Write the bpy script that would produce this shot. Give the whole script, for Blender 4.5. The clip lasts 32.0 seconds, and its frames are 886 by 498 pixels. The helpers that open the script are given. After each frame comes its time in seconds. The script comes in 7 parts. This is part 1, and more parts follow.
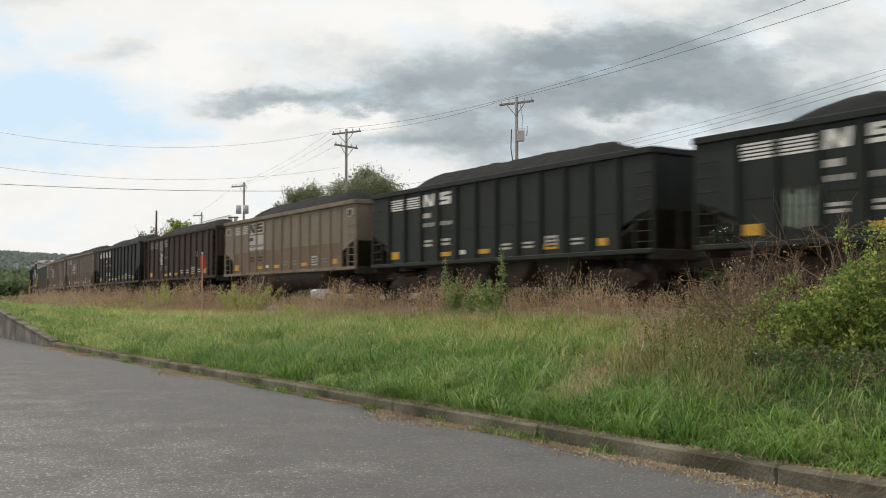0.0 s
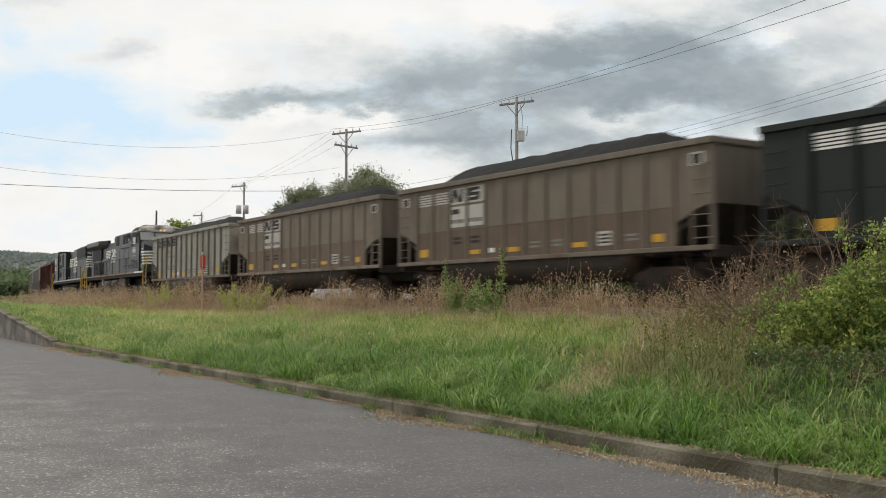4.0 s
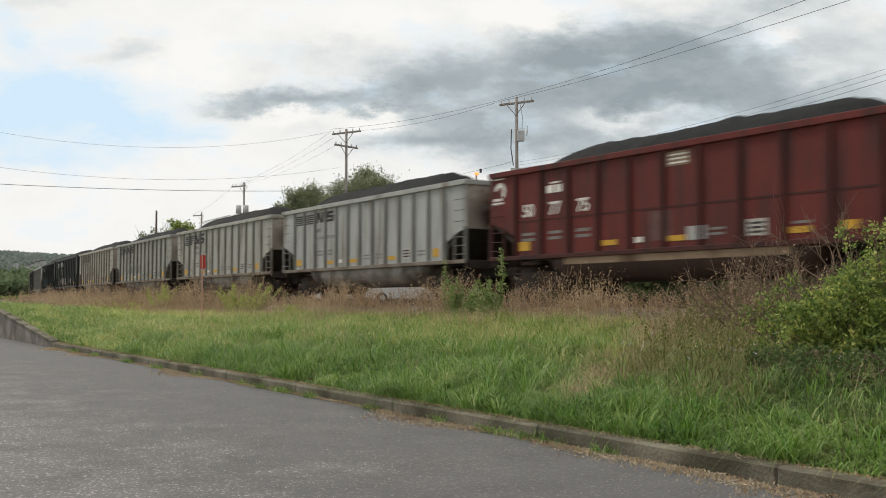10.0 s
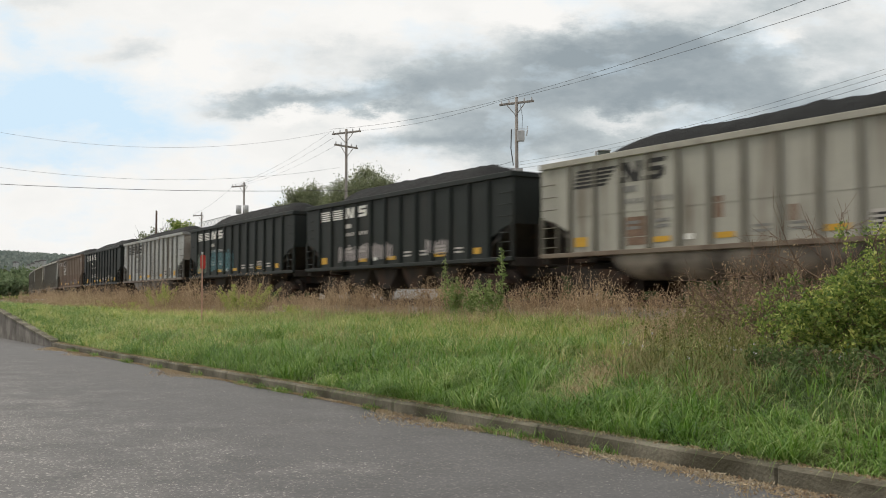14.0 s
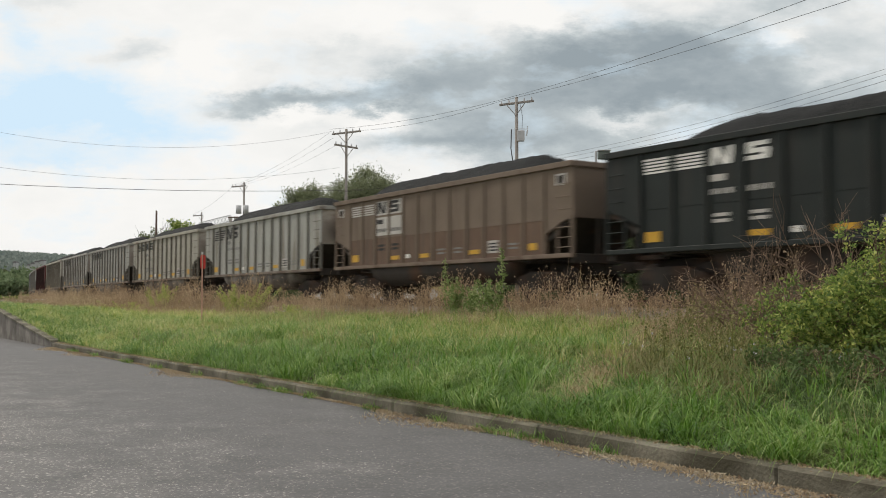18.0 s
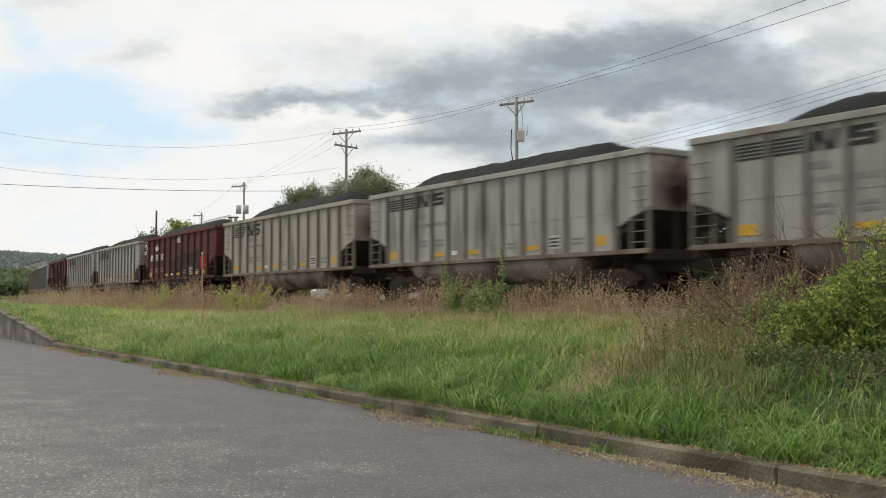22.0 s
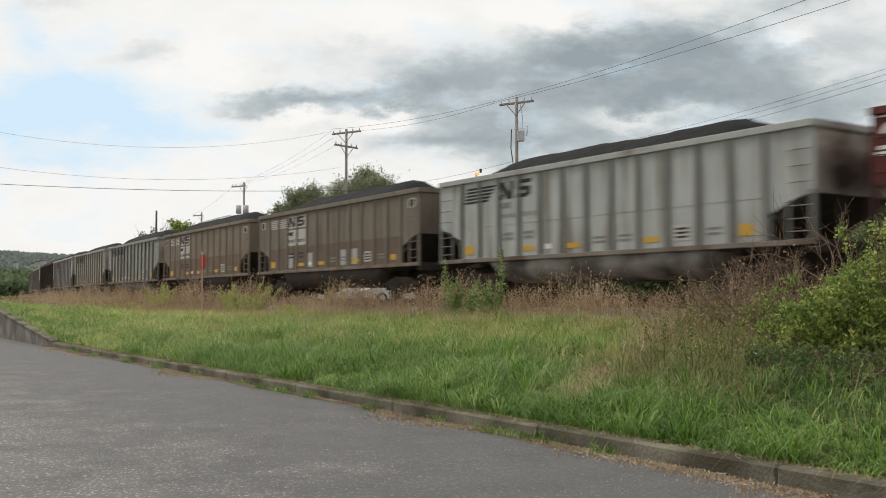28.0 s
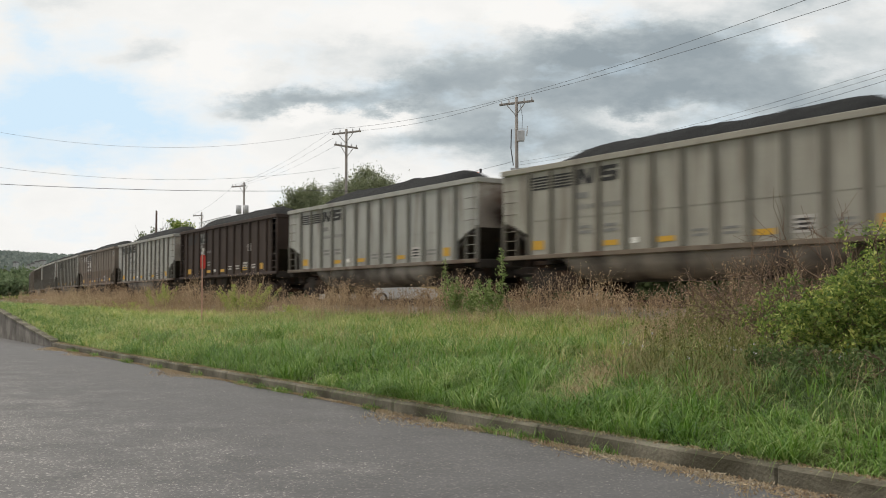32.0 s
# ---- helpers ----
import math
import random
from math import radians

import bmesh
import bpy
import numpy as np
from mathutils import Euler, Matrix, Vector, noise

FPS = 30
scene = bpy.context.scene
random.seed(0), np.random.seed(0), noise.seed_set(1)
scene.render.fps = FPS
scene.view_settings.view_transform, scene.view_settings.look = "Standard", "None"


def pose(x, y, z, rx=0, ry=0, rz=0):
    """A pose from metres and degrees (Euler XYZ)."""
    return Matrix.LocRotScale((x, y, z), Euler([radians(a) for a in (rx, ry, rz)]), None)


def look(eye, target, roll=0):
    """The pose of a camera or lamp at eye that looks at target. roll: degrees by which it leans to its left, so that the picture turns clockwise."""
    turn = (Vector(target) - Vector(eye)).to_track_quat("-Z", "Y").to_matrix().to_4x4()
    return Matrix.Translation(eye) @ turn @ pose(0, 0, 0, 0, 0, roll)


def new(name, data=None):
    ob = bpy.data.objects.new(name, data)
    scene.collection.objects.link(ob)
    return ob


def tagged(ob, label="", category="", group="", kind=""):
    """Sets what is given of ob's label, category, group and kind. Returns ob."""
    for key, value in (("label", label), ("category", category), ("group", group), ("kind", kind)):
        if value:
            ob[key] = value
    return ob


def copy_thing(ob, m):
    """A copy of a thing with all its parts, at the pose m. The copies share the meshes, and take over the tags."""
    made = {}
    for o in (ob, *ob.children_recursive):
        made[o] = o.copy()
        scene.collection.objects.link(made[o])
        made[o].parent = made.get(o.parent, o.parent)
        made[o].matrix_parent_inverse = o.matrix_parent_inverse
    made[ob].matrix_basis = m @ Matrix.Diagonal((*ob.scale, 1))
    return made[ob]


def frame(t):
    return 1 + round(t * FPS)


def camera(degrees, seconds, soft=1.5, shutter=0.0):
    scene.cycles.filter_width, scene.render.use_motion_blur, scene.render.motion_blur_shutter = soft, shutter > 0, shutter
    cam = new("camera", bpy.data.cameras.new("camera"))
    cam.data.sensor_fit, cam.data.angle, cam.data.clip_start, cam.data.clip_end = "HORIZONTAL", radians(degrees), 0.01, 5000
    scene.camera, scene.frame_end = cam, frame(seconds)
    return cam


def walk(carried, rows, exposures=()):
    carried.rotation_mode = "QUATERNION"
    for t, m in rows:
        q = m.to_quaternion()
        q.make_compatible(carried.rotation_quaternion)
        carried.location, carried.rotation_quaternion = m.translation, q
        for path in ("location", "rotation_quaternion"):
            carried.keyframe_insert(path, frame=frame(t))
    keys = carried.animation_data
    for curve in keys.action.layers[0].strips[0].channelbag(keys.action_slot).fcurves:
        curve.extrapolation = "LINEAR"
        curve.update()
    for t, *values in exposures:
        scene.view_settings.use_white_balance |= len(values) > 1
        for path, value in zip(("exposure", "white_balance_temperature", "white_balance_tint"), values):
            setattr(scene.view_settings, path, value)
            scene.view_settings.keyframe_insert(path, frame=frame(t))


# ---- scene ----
cam = camera(47.76, 32.0, soft=1.0, shutter=0.5)
EYE = 1.42
walk(cam, [(0, look((0, 0, EYE), (0, 100, EYE + 5.174))), (32, look((0, 0, EYE), (0, 100, EYE + 5.174)))],
     exposures=[(0, 0.0, 6570, 10), (32, 0.0, 6570, 10)])

# ---- light: bright, mostly clouded afternoon, soft high sun on the viewer's left ----
SUN_EL, SUN_AZ = radians(54), radians(300)   # azimuth clockwise from +Y
world = bpy.data.worlds.new("sky")
scene.world = world
world.use_nodes = True
wn, wl = world.node_tree.nodes, world.node_tree.links
wn.clear()
w_out = wn.new("ShaderNodeOutputWorld")
w_bg = wn.new("ShaderNodeBackground")
w_sky = wn.new("ShaderNodeTexSky")
w_sky.sky_type, w_sky.sun_disc = "NISHITA", False
w_sky.sun_elevation, w_sky.sun_rotation = SUN_EL, SUN_AZ
w_sky.air_density, w_sky.dust_density = 1.0, 2.0
w_tc, w_no, w_rmp, w_mix = wn.new("ShaderNodeTexCoord"), wn.new("ShaderNodeTexNoise"), wn.new("ShaderNodeValToRGB"), wn.new("ShaderNodeMix")
w_no.inputs["Scale"].default_value, w_no.inputs["Detail"].default_value = 3.0, 6.0
w_rmp.color_ramp.elements[0].position, w_rmp.color_ramp.elements[1].position = 0.3, 0.6
w_mix.data_type = "RGBA"
w_mix.inputs["B"].default_value = (9.7, 9.3, 8.7, 1)
w_bg.inputs["Strength"].default_value = 0.085
wl.new(w_tc.outputs["Generated"], w_no.inputs["Vector"])
wl.new(w_no.outputs["Fac"], w_rmp.inputs["Fac"])
wl.new(w_rmp.outputs["Color"], w_mix.inputs["Factor"])
wl.new(w_sky.outputs["Color"], w_mix.inputs["A"])
wl.new(w_mix.outputs["Result"], w_bg.inputs["Color"])
wl.new(w_bg.outputs["Background"], w_out.inputs["Surface"])
sun = new("sun", bpy.data.lights.new("sun", "SUN"))
sun.data.energy, sun.data.angle, sun.data.color = 1.7, radians(14), (1.0, 0.94, 0.84)
sun.matrix_world = look((math.sin(SUN_AZ) * 50, math.cos(SUN_AZ) * 50, 50 * math.tan(SUN_EL)), (0, 0, 0))


# ---- materials ----
def material(name, color, rough=0.7, metal=0.0, spread=0.25, scale=1.5, fine=40.0, bump=0.15, dirt=None, dirt_amount=0.0,
             streak=False, tint=False, island=0.0, spec=0.3):
    """Colour varied at two scales, with fine relief; dirt: a second colour in patches or upright streaks."""
    m = bpy.data.materials.new(name)
    m.use_nodes = True
    n, l = m.node_tree.nodes, m.node_tree.links
    b = n["Principled BSDF"]
    b.inputs["Roughness"].default_value, b.inputs["Metallic"].default_value = rough, metal
    b.inputs["Specular IOR Level"].default_value = spec
    tc = n.new("ShaderNodeTexCoord")
    info = n.new("ShaderNodeObjectInfo")
    vec = tc.outputs["Object"]
    if tint:
        add = n.new("ShaderNodeVectorMath")
        add.operation = "ADD"
        mul = n.new("ShaderNodeMath")
        mul.operation, mul.inputs[1].default_value = "MULTIPLY", 173.0
        l.new(info.outputs["Alpha"], mul.inputs[0])
        l.new(vec, add.inputs[0])
        l.new(mul.outputs[0], add.inputs[1])
        vec = add.outputs[0]
    big, small = n.new("ShaderNodeTexNoise"), n.new("ShaderNodeTexNoise")
    big.inputs["Scale"].default_value, big.inputs["Detail"].default_value = scale, 4.0
    small.inputs["Scale"].default_value, small.inputs["Detail"].default_value = fine, 3.0
    l.new(vec, big.inputs["Vector"]), l.new(vec, small.inputs["Vector"])
    avg = n.new("ShaderNodeMix")
    avg.inputs["Factor"].default_value = 0.4
    l.new(big.outputs["Fac"], avg.inputs["A"]), l.new(small.outputs["Fac"], avg.inputs["B"])
    rng = n.new("ShaderNodeMapRange")
    rng.inputs["From Min"].default_value, rng.inputs["From Max"].default_value = 0.3, 0.7
    rng.inputs["To Min"].default_value, rng.inputs["To Max"].default_value = 1 - spread, 1 + spread
    l.new(avg.outputs["Result"], rng.inputs["Value"])
    val = rng.outputs["Result"]
    if island:
        geo, ir, mm = n.new("ShaderNodeNewGeometry"), n.new("ShaderNodeMapRange"), n.new("ShaderNodeMath")
        ir.inputs["To Min"].default_value, ir.inputs["To Max"].default_value = 1 - island, 1 + island
        l.new(geo.outputs["Random Per Island"], ir.inputs["Value"])
        mm.operation = "MULTIPLY"
        l.new(val, mm.inputs[0]), l.new(ir.outputs["Result"], mm.inputs[1])
        val = mm.outputs[0]
    sc = n.new("ShaderNodeVectorMath")
    sc.operation = "SCALE"
    sc.inputs[0].default_value = color
    l.new(val, sc.inputs["Scale"])
    col = sc.outputs["Vector"]
    if tint:
        tm = n.new("ShaderNodeVectorMath")
        tm.operation = "MULTIPLY"
        l.new(col, tm.inputs[0]), l.new(info.outputs["Color"], tm.inputs[1])
        col = tm.outputs["Vector"]
    if dirt:
        dn = n.new("ShaderNodeTexNoise")
        dn.inputs["Detail"].default_value, dn.inputs["Scale"].default_value = 5.0, 1.0
        mp = n.new("ShaderNodeMapping")
        mp.inputs["Scale"].default_value = (3.2, 3.2, 0.35) if streak else (1.1, 1.1, 1.1)
        l.new(vec, mp.inputs["Vector"]), l.new(mp.outputs["Vector"], dn.inputs["Vector"])
        dr = n.new("ShaderNodeValToRGB")
        dr.color_ramp.elements[0].position, dr.color_ramp.elements[1].position = 0.62 - 0.3 * dirt_amount, 0.8 - 0.2 * dirt_amount
        l.new(dn.outputs["Fac"], dr.inputs["Fac"])
        dm = n.new("ShaderNodeMix")
        dm.data_type = "RGBA"
        dm.inputs["B"].default_value = (*dirt, 1)
        l.new(dr.outputs["Color"], dm.inputs["Factor"]), l.new(col, dm.inputs["A"])
        col = dm.outputs["Result"]
    l.new(col, b.inputs["Base Color"])
    if bump:
        bp = n.new("ShaderNodeBump")
        bp.inputs["Strength"].default_value, bp.inputs["Distance"].default_value = bump, 0.02
        l.new(small.outputs["Fac"], bp.inputs["Height"]), l.new(bp.outputs["Normal"], b.inputs["Normal"])
    return m


def glow(name, color, strength):
    m = material(name, color, 0.4)
    b = m.node_tree.nodes["Principled BSDF"]
    b.inputs["Emission Color"].default_value, b.inputs["Emission Strength"].default_value = (*color, 1), strength
    return m


RUST, SOOT = (0.10, 0.055, 0.035), (0.018, 0.016, 0.015)
M_GREY = material("grey_car_paint", (0.405, 0.41, 0.385), 0.75, 0, 0.12, 0.9, 25, 0.06, (0.20, 0.175, 0.14), 0.42, True, True)
M_BLACK = material("black_car_paint", (0.019, 0.025, 0.0235), 0.6, 0, 0.25, 0.9, 25, 0.06, (0.036, 0.034, 0.03), 0.3, True, True)
M_BROWN = material("dusty_brown_paint", (0.205, 0.178, 0.147), 0.8, 0, 0.18, 0.8, 25, 0.06, (0.14, 0.105, 0.08), 0.35, True, True)
M_BROWNLOW = material("rusty_brown_paint", (0.165, 0.122, 0.094), 0.8, 0, 0.22, 1.1, 25, 0.06, (0.11, 0.085, 0.068), 0.35, True, True)
M_DARKBROWN = material("dark_brown_paint", (0.055, 0.040, 0.034), 0.75, 0, 0.2, 0.9, 25, 0.06, (0.09, 0.06, 0.045), 0.3, True, True)
M_RED = material("oxide_red_paint", (0.14, 0.033, 0.029), 0.7, 0, 0.22, 0.9, 25, 0.06, (0.045, 0.028, 0.025), 0.5, True, True)
# Rib red: darker than the panel red, with dark upright streaks
M_RIBRED = material("dark_red_rib", (0.072, 0.031, 0.027), 0.8, 0, 0.2, 1.2, 25, 0.06, (0.03, 0.022, 0.02), 0.4, True, True)
# Rib grey: grime, plus the ribs' shadow side darkened into the base
M_RIBGREY = material("shaded_grimy_grey_rib", (0.195, 0.19, 0.17), 0.8, 0, 0.2, 1.2, 25, 0.06, (0.10, 0.08, 0.06), 0.4, True, True)
M_CHORD = material("pale_top_chord", (0.385, 0.385, 0.355), 0.75, 0, 0.15, 1.5, 25, 0.05, (0.2, 0.17, 0.14), 0.25, False, True)
M_UNDER = material("underframe_grime", (0.05, 0.044, 0.039), 0.85, 0, 0.3, 2.0, 30, 0.2, RUST, 0.3)
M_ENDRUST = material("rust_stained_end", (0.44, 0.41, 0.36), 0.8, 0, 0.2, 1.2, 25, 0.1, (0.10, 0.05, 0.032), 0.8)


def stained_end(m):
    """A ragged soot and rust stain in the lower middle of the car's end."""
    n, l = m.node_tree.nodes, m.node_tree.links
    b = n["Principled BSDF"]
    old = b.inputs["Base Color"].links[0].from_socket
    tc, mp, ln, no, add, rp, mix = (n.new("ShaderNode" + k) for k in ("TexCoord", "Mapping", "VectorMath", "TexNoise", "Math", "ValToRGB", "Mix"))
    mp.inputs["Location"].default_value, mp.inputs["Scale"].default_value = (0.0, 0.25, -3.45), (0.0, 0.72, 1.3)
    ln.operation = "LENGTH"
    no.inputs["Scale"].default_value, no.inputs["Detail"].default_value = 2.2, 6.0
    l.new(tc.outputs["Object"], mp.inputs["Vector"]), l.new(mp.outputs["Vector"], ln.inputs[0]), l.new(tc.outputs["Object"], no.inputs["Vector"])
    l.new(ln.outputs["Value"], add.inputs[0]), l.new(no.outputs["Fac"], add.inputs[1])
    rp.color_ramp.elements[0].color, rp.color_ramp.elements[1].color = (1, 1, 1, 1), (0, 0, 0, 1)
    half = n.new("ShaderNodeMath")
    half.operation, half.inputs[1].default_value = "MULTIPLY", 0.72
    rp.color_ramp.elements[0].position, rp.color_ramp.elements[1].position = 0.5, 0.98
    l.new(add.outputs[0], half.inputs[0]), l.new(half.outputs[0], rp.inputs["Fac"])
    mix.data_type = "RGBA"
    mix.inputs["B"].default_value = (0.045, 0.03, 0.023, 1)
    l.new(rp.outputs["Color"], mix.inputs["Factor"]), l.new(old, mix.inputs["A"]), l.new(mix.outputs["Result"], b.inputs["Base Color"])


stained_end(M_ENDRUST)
M_SILL = material("rust_edged_sill", (0.205, 0.175, 0.145), 0.8, 0, 0.25, 1.5, 25, 0.06, (0.11, 0.07, 0.05), 0.45, False, True)
M_WALL = material("stained_wall_concrete", (0.24, 0.225, 0.20), 0.92, 0, 0.45, 1.3, 25, 0.4, (0.09, 0.08, 0.07), 0.7, False)
# Dark patches on the tub: grime, and the shade below the sill
M_TUB = material("tub_grey_brown", (0.27, 0.25, 0.225), 0.75, 0, 0.25, 1.2, 25, 0.06, (0.07, 0.06, 0.052), 0.75, False, True)
M_COAL = material("coal", (0.0105, 0.012, 0.012), 0.75, 0, 0.7, 4, 22, 1.0, spec=0.14)
M_WHEEL = material("wheel_steel", (0.06, 0.05, 0.045), 0.6, 0.6, 0.3, 3, 40, 0.2, RUST, 0.4)
M_RAIL = material("rail_steel", (0.13, 0.10, 0.085), 0.5, 0.7, 0.2, 3, 40, 0.1, RUST, 0.4)
M_WHITE = material("white_lettering", (0.84, 0.83, 0.79), 0.6, 0, 0.12, 3, 40, 0)
M_DULLWHITE = material("dusty_white_patch", (0.52, 0.50, 0.47), 0.7, 0, 0.15, 3, 40, 0)
M_DARKLETTER = material("dark_lettering", (0.035, 0.035, 0.035), 0.7, 0, 0.2, 3, 40, 0)
M_FADED = material("faded_lettering", (0.23, 0.23, 0.22), 0.8, 0, 0.3, 6, 40, 0)
M_ORANGE = material("orange_reflector", (0.62, 0.36, 0.045), 0.5, 0, 0.12, 4, 40, 0)
M_TEAL = material("teal_spray_paint", (0.10, 0.22, 0.25), 0.6, 0, 0.4, 3, 12, 0)
M_PINKWHITE = material("pale_spray_paint", (0.42, 0.38, 0.38), 0.6, 0, 0.4, 3, 12, 0)
M_PALEGREEN = material("pale_green_spray_paint", (0.22, 0.27, 0.22), 0.6, 0, 0.4, 3, 12, 0)
M_PALEPRIMER = material("pale_primer_patch", (0.42, 0.43, 0.42), 0.75, 0, 0.15, 4, 30, 0)
M_RUSTBLOT = material("rust_stain", (0.22, 0.15, 0.11), 0.9, 0, 0.35, 5, 20, 0)
M_WORNRED = material("worn_red_patch", (0.15, 0.085, 0.08), 0.9, 0, 0.4, 4, 18, 0)
M_SOOTRED = material("sooty_red_stain", (0.05, 0.026, 0.024), 0.85, 0, 0.5, 2.5, 14, 0)
M_GRIMEBLOT = material("grime_streak", (0.17, 0.16, 0.145), 0.85, 0, 0.5, 3, 14, 0)
M_PRIMER = material("grey_primer_patch", (0.24, 0.25, 0.235), 0.75, 0, 0.1, 2, 30, 0)
M_TAN = material("tan_band", (0.30, 0.22, 0.15), 0.75, 0, 0.2, 1.5, 30, 0.05, RUST, 0.3)
M_LOCO = material("locomotive_black", (0.0105, 0.0175, 0.0180), 0.40, 0, 0.35, 0.8, 25, 0.04, (0.021, 0.023, 0.022), 0.3, True, spec=0.4)
M_LOCODARK = material("grille_black", (0.006, 0.006, 0.006), 0.6, 0, 0.3, 2, 40, 0.2)
M_TRUCKGREY = material("dusty_truck_grey", (0.125, 0.113, 0.10), 0.85, 0, 0.3, 2, 30, 0.2, (0.04, 0.035, 0.03), 0.4)
M_TANK = material("fuel_tank_grey", (0.066, 0.062, 0.057), 0.7, 0, 0.25, 1.2, 25, 0.08, (0.05, 0.045, 0.04), 0.4)
M_DUSTYROOF = material("dusty_pale_roof", (0.62, 0.59, 0.52), 0.8, 0, 0.4, 3, 14, 0.1, (0.07, 0.06, 0.05), 0.75)
M_YELLOW = material("yellow_handrail", (0.62, 0.42, 0.06), 0.6, 0, 0.15, 4, 40, 0)
# Pale base colour carries the bright sky mirrored in the panes
M_GLASS = material("sky_pale_glass", (0.34, 0.36, 0.36), 0.06, 0, 0.1, 2, 30, 0, spec=0.9)
M_DARKGLASS = material("dark_cab_glass", (0.02, 0.022, 0.023), 0.08, 0, 0.1, 2, 30, 0, spec=0.5)
M_LAMP = glow("headlight", (1.0, 0.55, 0.30), 0.7)
M_STACK = material("rusty_stack", (0.19, 0.13, 0.10), 0.85, 0, 0.3, 3, 30, 0.2)


def asphalt_material():
    """Worn asphalt: dark binder, pale stone showing through in worn patches, fine grit."""
    m = material("old_asphalt", (0.066, 0.066, 0.067), 0.74, 0, 0.40, 1.7, 14, 0.0, spec=0.7)
    n, l = m.node_tree.nodes, m.node_tree.links
    b = n["Principled BSDF"]
    tc = n.new("ShaderNodeTexCoord")
    old = b.inputs["Base Color"].links[0].from_socket
    wear, grit, vor = n.new("ShaderNodeTexNoise"), n.new("ShaderNodeTexNoise"), n.new("ShaderNodeTexVoronoi")
    wear.inputs["Scale"].default_value, wear.inputs["Detail"].default_value, wear.inputs["Roughness"].default_value = 1.1, 9.0, 0.78
    grit.inputs["Scale"].default_value, grit.inputs["Detail"].default_value = 26.0, 4.0
    vor.inputs["Scale"].default_value = 27.0
    for q in (wear, grit, vor):
        l.new(tc.outputs["Object"], q.inputs["Vector"])
    stone = n.new("ShaderNodeMapRange")
    stone.inputs["From Min"].default_value, stone.inputs["From Max"].default_value = 0.42, 0.24
    l.new(vor.outputs["Distance"], stone.inputs["Value"])
    worn = n.new("ShaderNodeMapRange")
    worn.inputs["From Min"].default_value, worn.inputs["From Max"].default_value = 0.48, 0.62
    worn.inputs["To Min"].default_value, worn.inputs["To Max"].default_value = 0.30, 1.0
    sep, lane, plus = n.new("ShaderNodeSeparateXYZ"), n.new("ShaderNodeMapRange"), n.new("ShaderNodeMath")
    l.new(tc.outputs["Object"], sep.inputs[0]), l.new(sep.outputs["Y"], lane.inputs["Value"])
    lane.inputs["From Min"].default_value, lane.inputs["From Max"].default_value = 0.5, 5.4      # driven lane to kerb edge
    lane.inputs["To Min"].default_value, lane.inputs["To Max"].default_value = 0.15, -0.12
    l.new(wear.outputs["Fac"], plus.inputs[0]), l.new(lane.outputs["Result"], plus.inputs[1])
    l.new(plus.outputs[0], worn.inputs["Value"])
    pick = n.new("ShaderNodeMapRange")
    pick.inputs["From Min"].default_value, pick.inputs["From Max"].default_value = 0.42, 0.62
    l.new(grit.outputs["Fac"], pick.inputs["Value"])
    m1, m2 = n.new("ShaderNodeMath"), n.new("ShaderNodeMath")
    m1.operation = m2.operation = "MULTIPLY"
    l.new(stone.outputs["Result"], m1.inputs[0]), l.new(worn.outputs["Result"], m1.inputs[1])
    l.new(m1.outputs[0], m2.inputs[0]), l.new(pick.outputs["Result"], m2.inputs[1])
    film = n.new("ShaderNodeMix")
    film.data_type = "RGBA"
    film.inputs["B"].default_value = (0.208, 0.203, 0.193, 1)
    half = n.new("ShaderNodeMath")
    half.operation, half.inputs[1].default_value = "MULTIPLY", 0.46
    l.new(worn.outputs["Result"], half.inputs[0]), l.new(half.outputs[0], film.inputs["Factor"]), l.new(old, film.inputs["A"])
    mix = n.new("ShaderNodeMix")
    mix.data_type = "RGBA"
    mix.inputs["B"].default_value = (0.52, 0.49, 0.44, 1)
    l.new(m2.outputs[0], mix.inputs["Factor"]), l.new(film.outputs["Result"], mix.inputs["A"])
    l.new(mix.outputs["Result"], b.inputs["Base Color"])
    bp = n.new("ShaderNodeBump")
    bp.inputs["Strength"].default_value, bp.inputs["Distance"].default_value = 0.5, 0.012
    l.new(grit.outputs["Fac"], bp.inputs["Height"]), l.new(bp.outputs["Normal"], b.inputs["Normal"])
    return m


M_ASPHALT = asphalt_material()
M_CONCRETE = material("weathered_concrete", (0.215, 0.20, 0.155), 0.92, 0, 0.45, 2.6, 34, 0.6, (0.075, 0.068, 0.045), 0.8)
M_SOIL = material("field_soil", (0.075, 0.075, 0.034), 0.95, 0, 0.35, 0.5, 14, 0.8, (0.14, 0.11, 0.06), 0.35)
M_BALLAST = material("ballast_stone", (0.26, 0.225, 0.195), 0.95, 0, 0.45, 2, 18, 1.0)
M_TIE = material("tie_timber", (0.09, 0.07, 0.055), 0.9, 0, 0.3, 2, 20, 0.4)
M_POLE = material("pole_timber", (0.32, 0.295, 0.27), 0.9, 0, 0.25, 1.5, 20, 0.3)
M_DARKPOLE = material("dark_pole_timber", (0.11, 0.075, 0.06), 0.9, 0, 0.25, 1.5, 20, 0.3)
M_CABLE = material("cable_grey_black", (0.09, 0.09, 0.095), 0.8)
M_GALV = material("galvanised_metal", (0.66, 0.67, 0.68), 0.5, 0.0, 0.15, 3, 30, 0.05)
M_REDSIGN = material("red_marker_paint", (0.62, 0.06, 0.05), 0.6, 0, 0.12, 5, 30, 0)
M_RUSTPOST = material("rusty_post", (0.60, 0.36, 0.29), 0.85, 0, 0.25, 6, 30, 0.2)


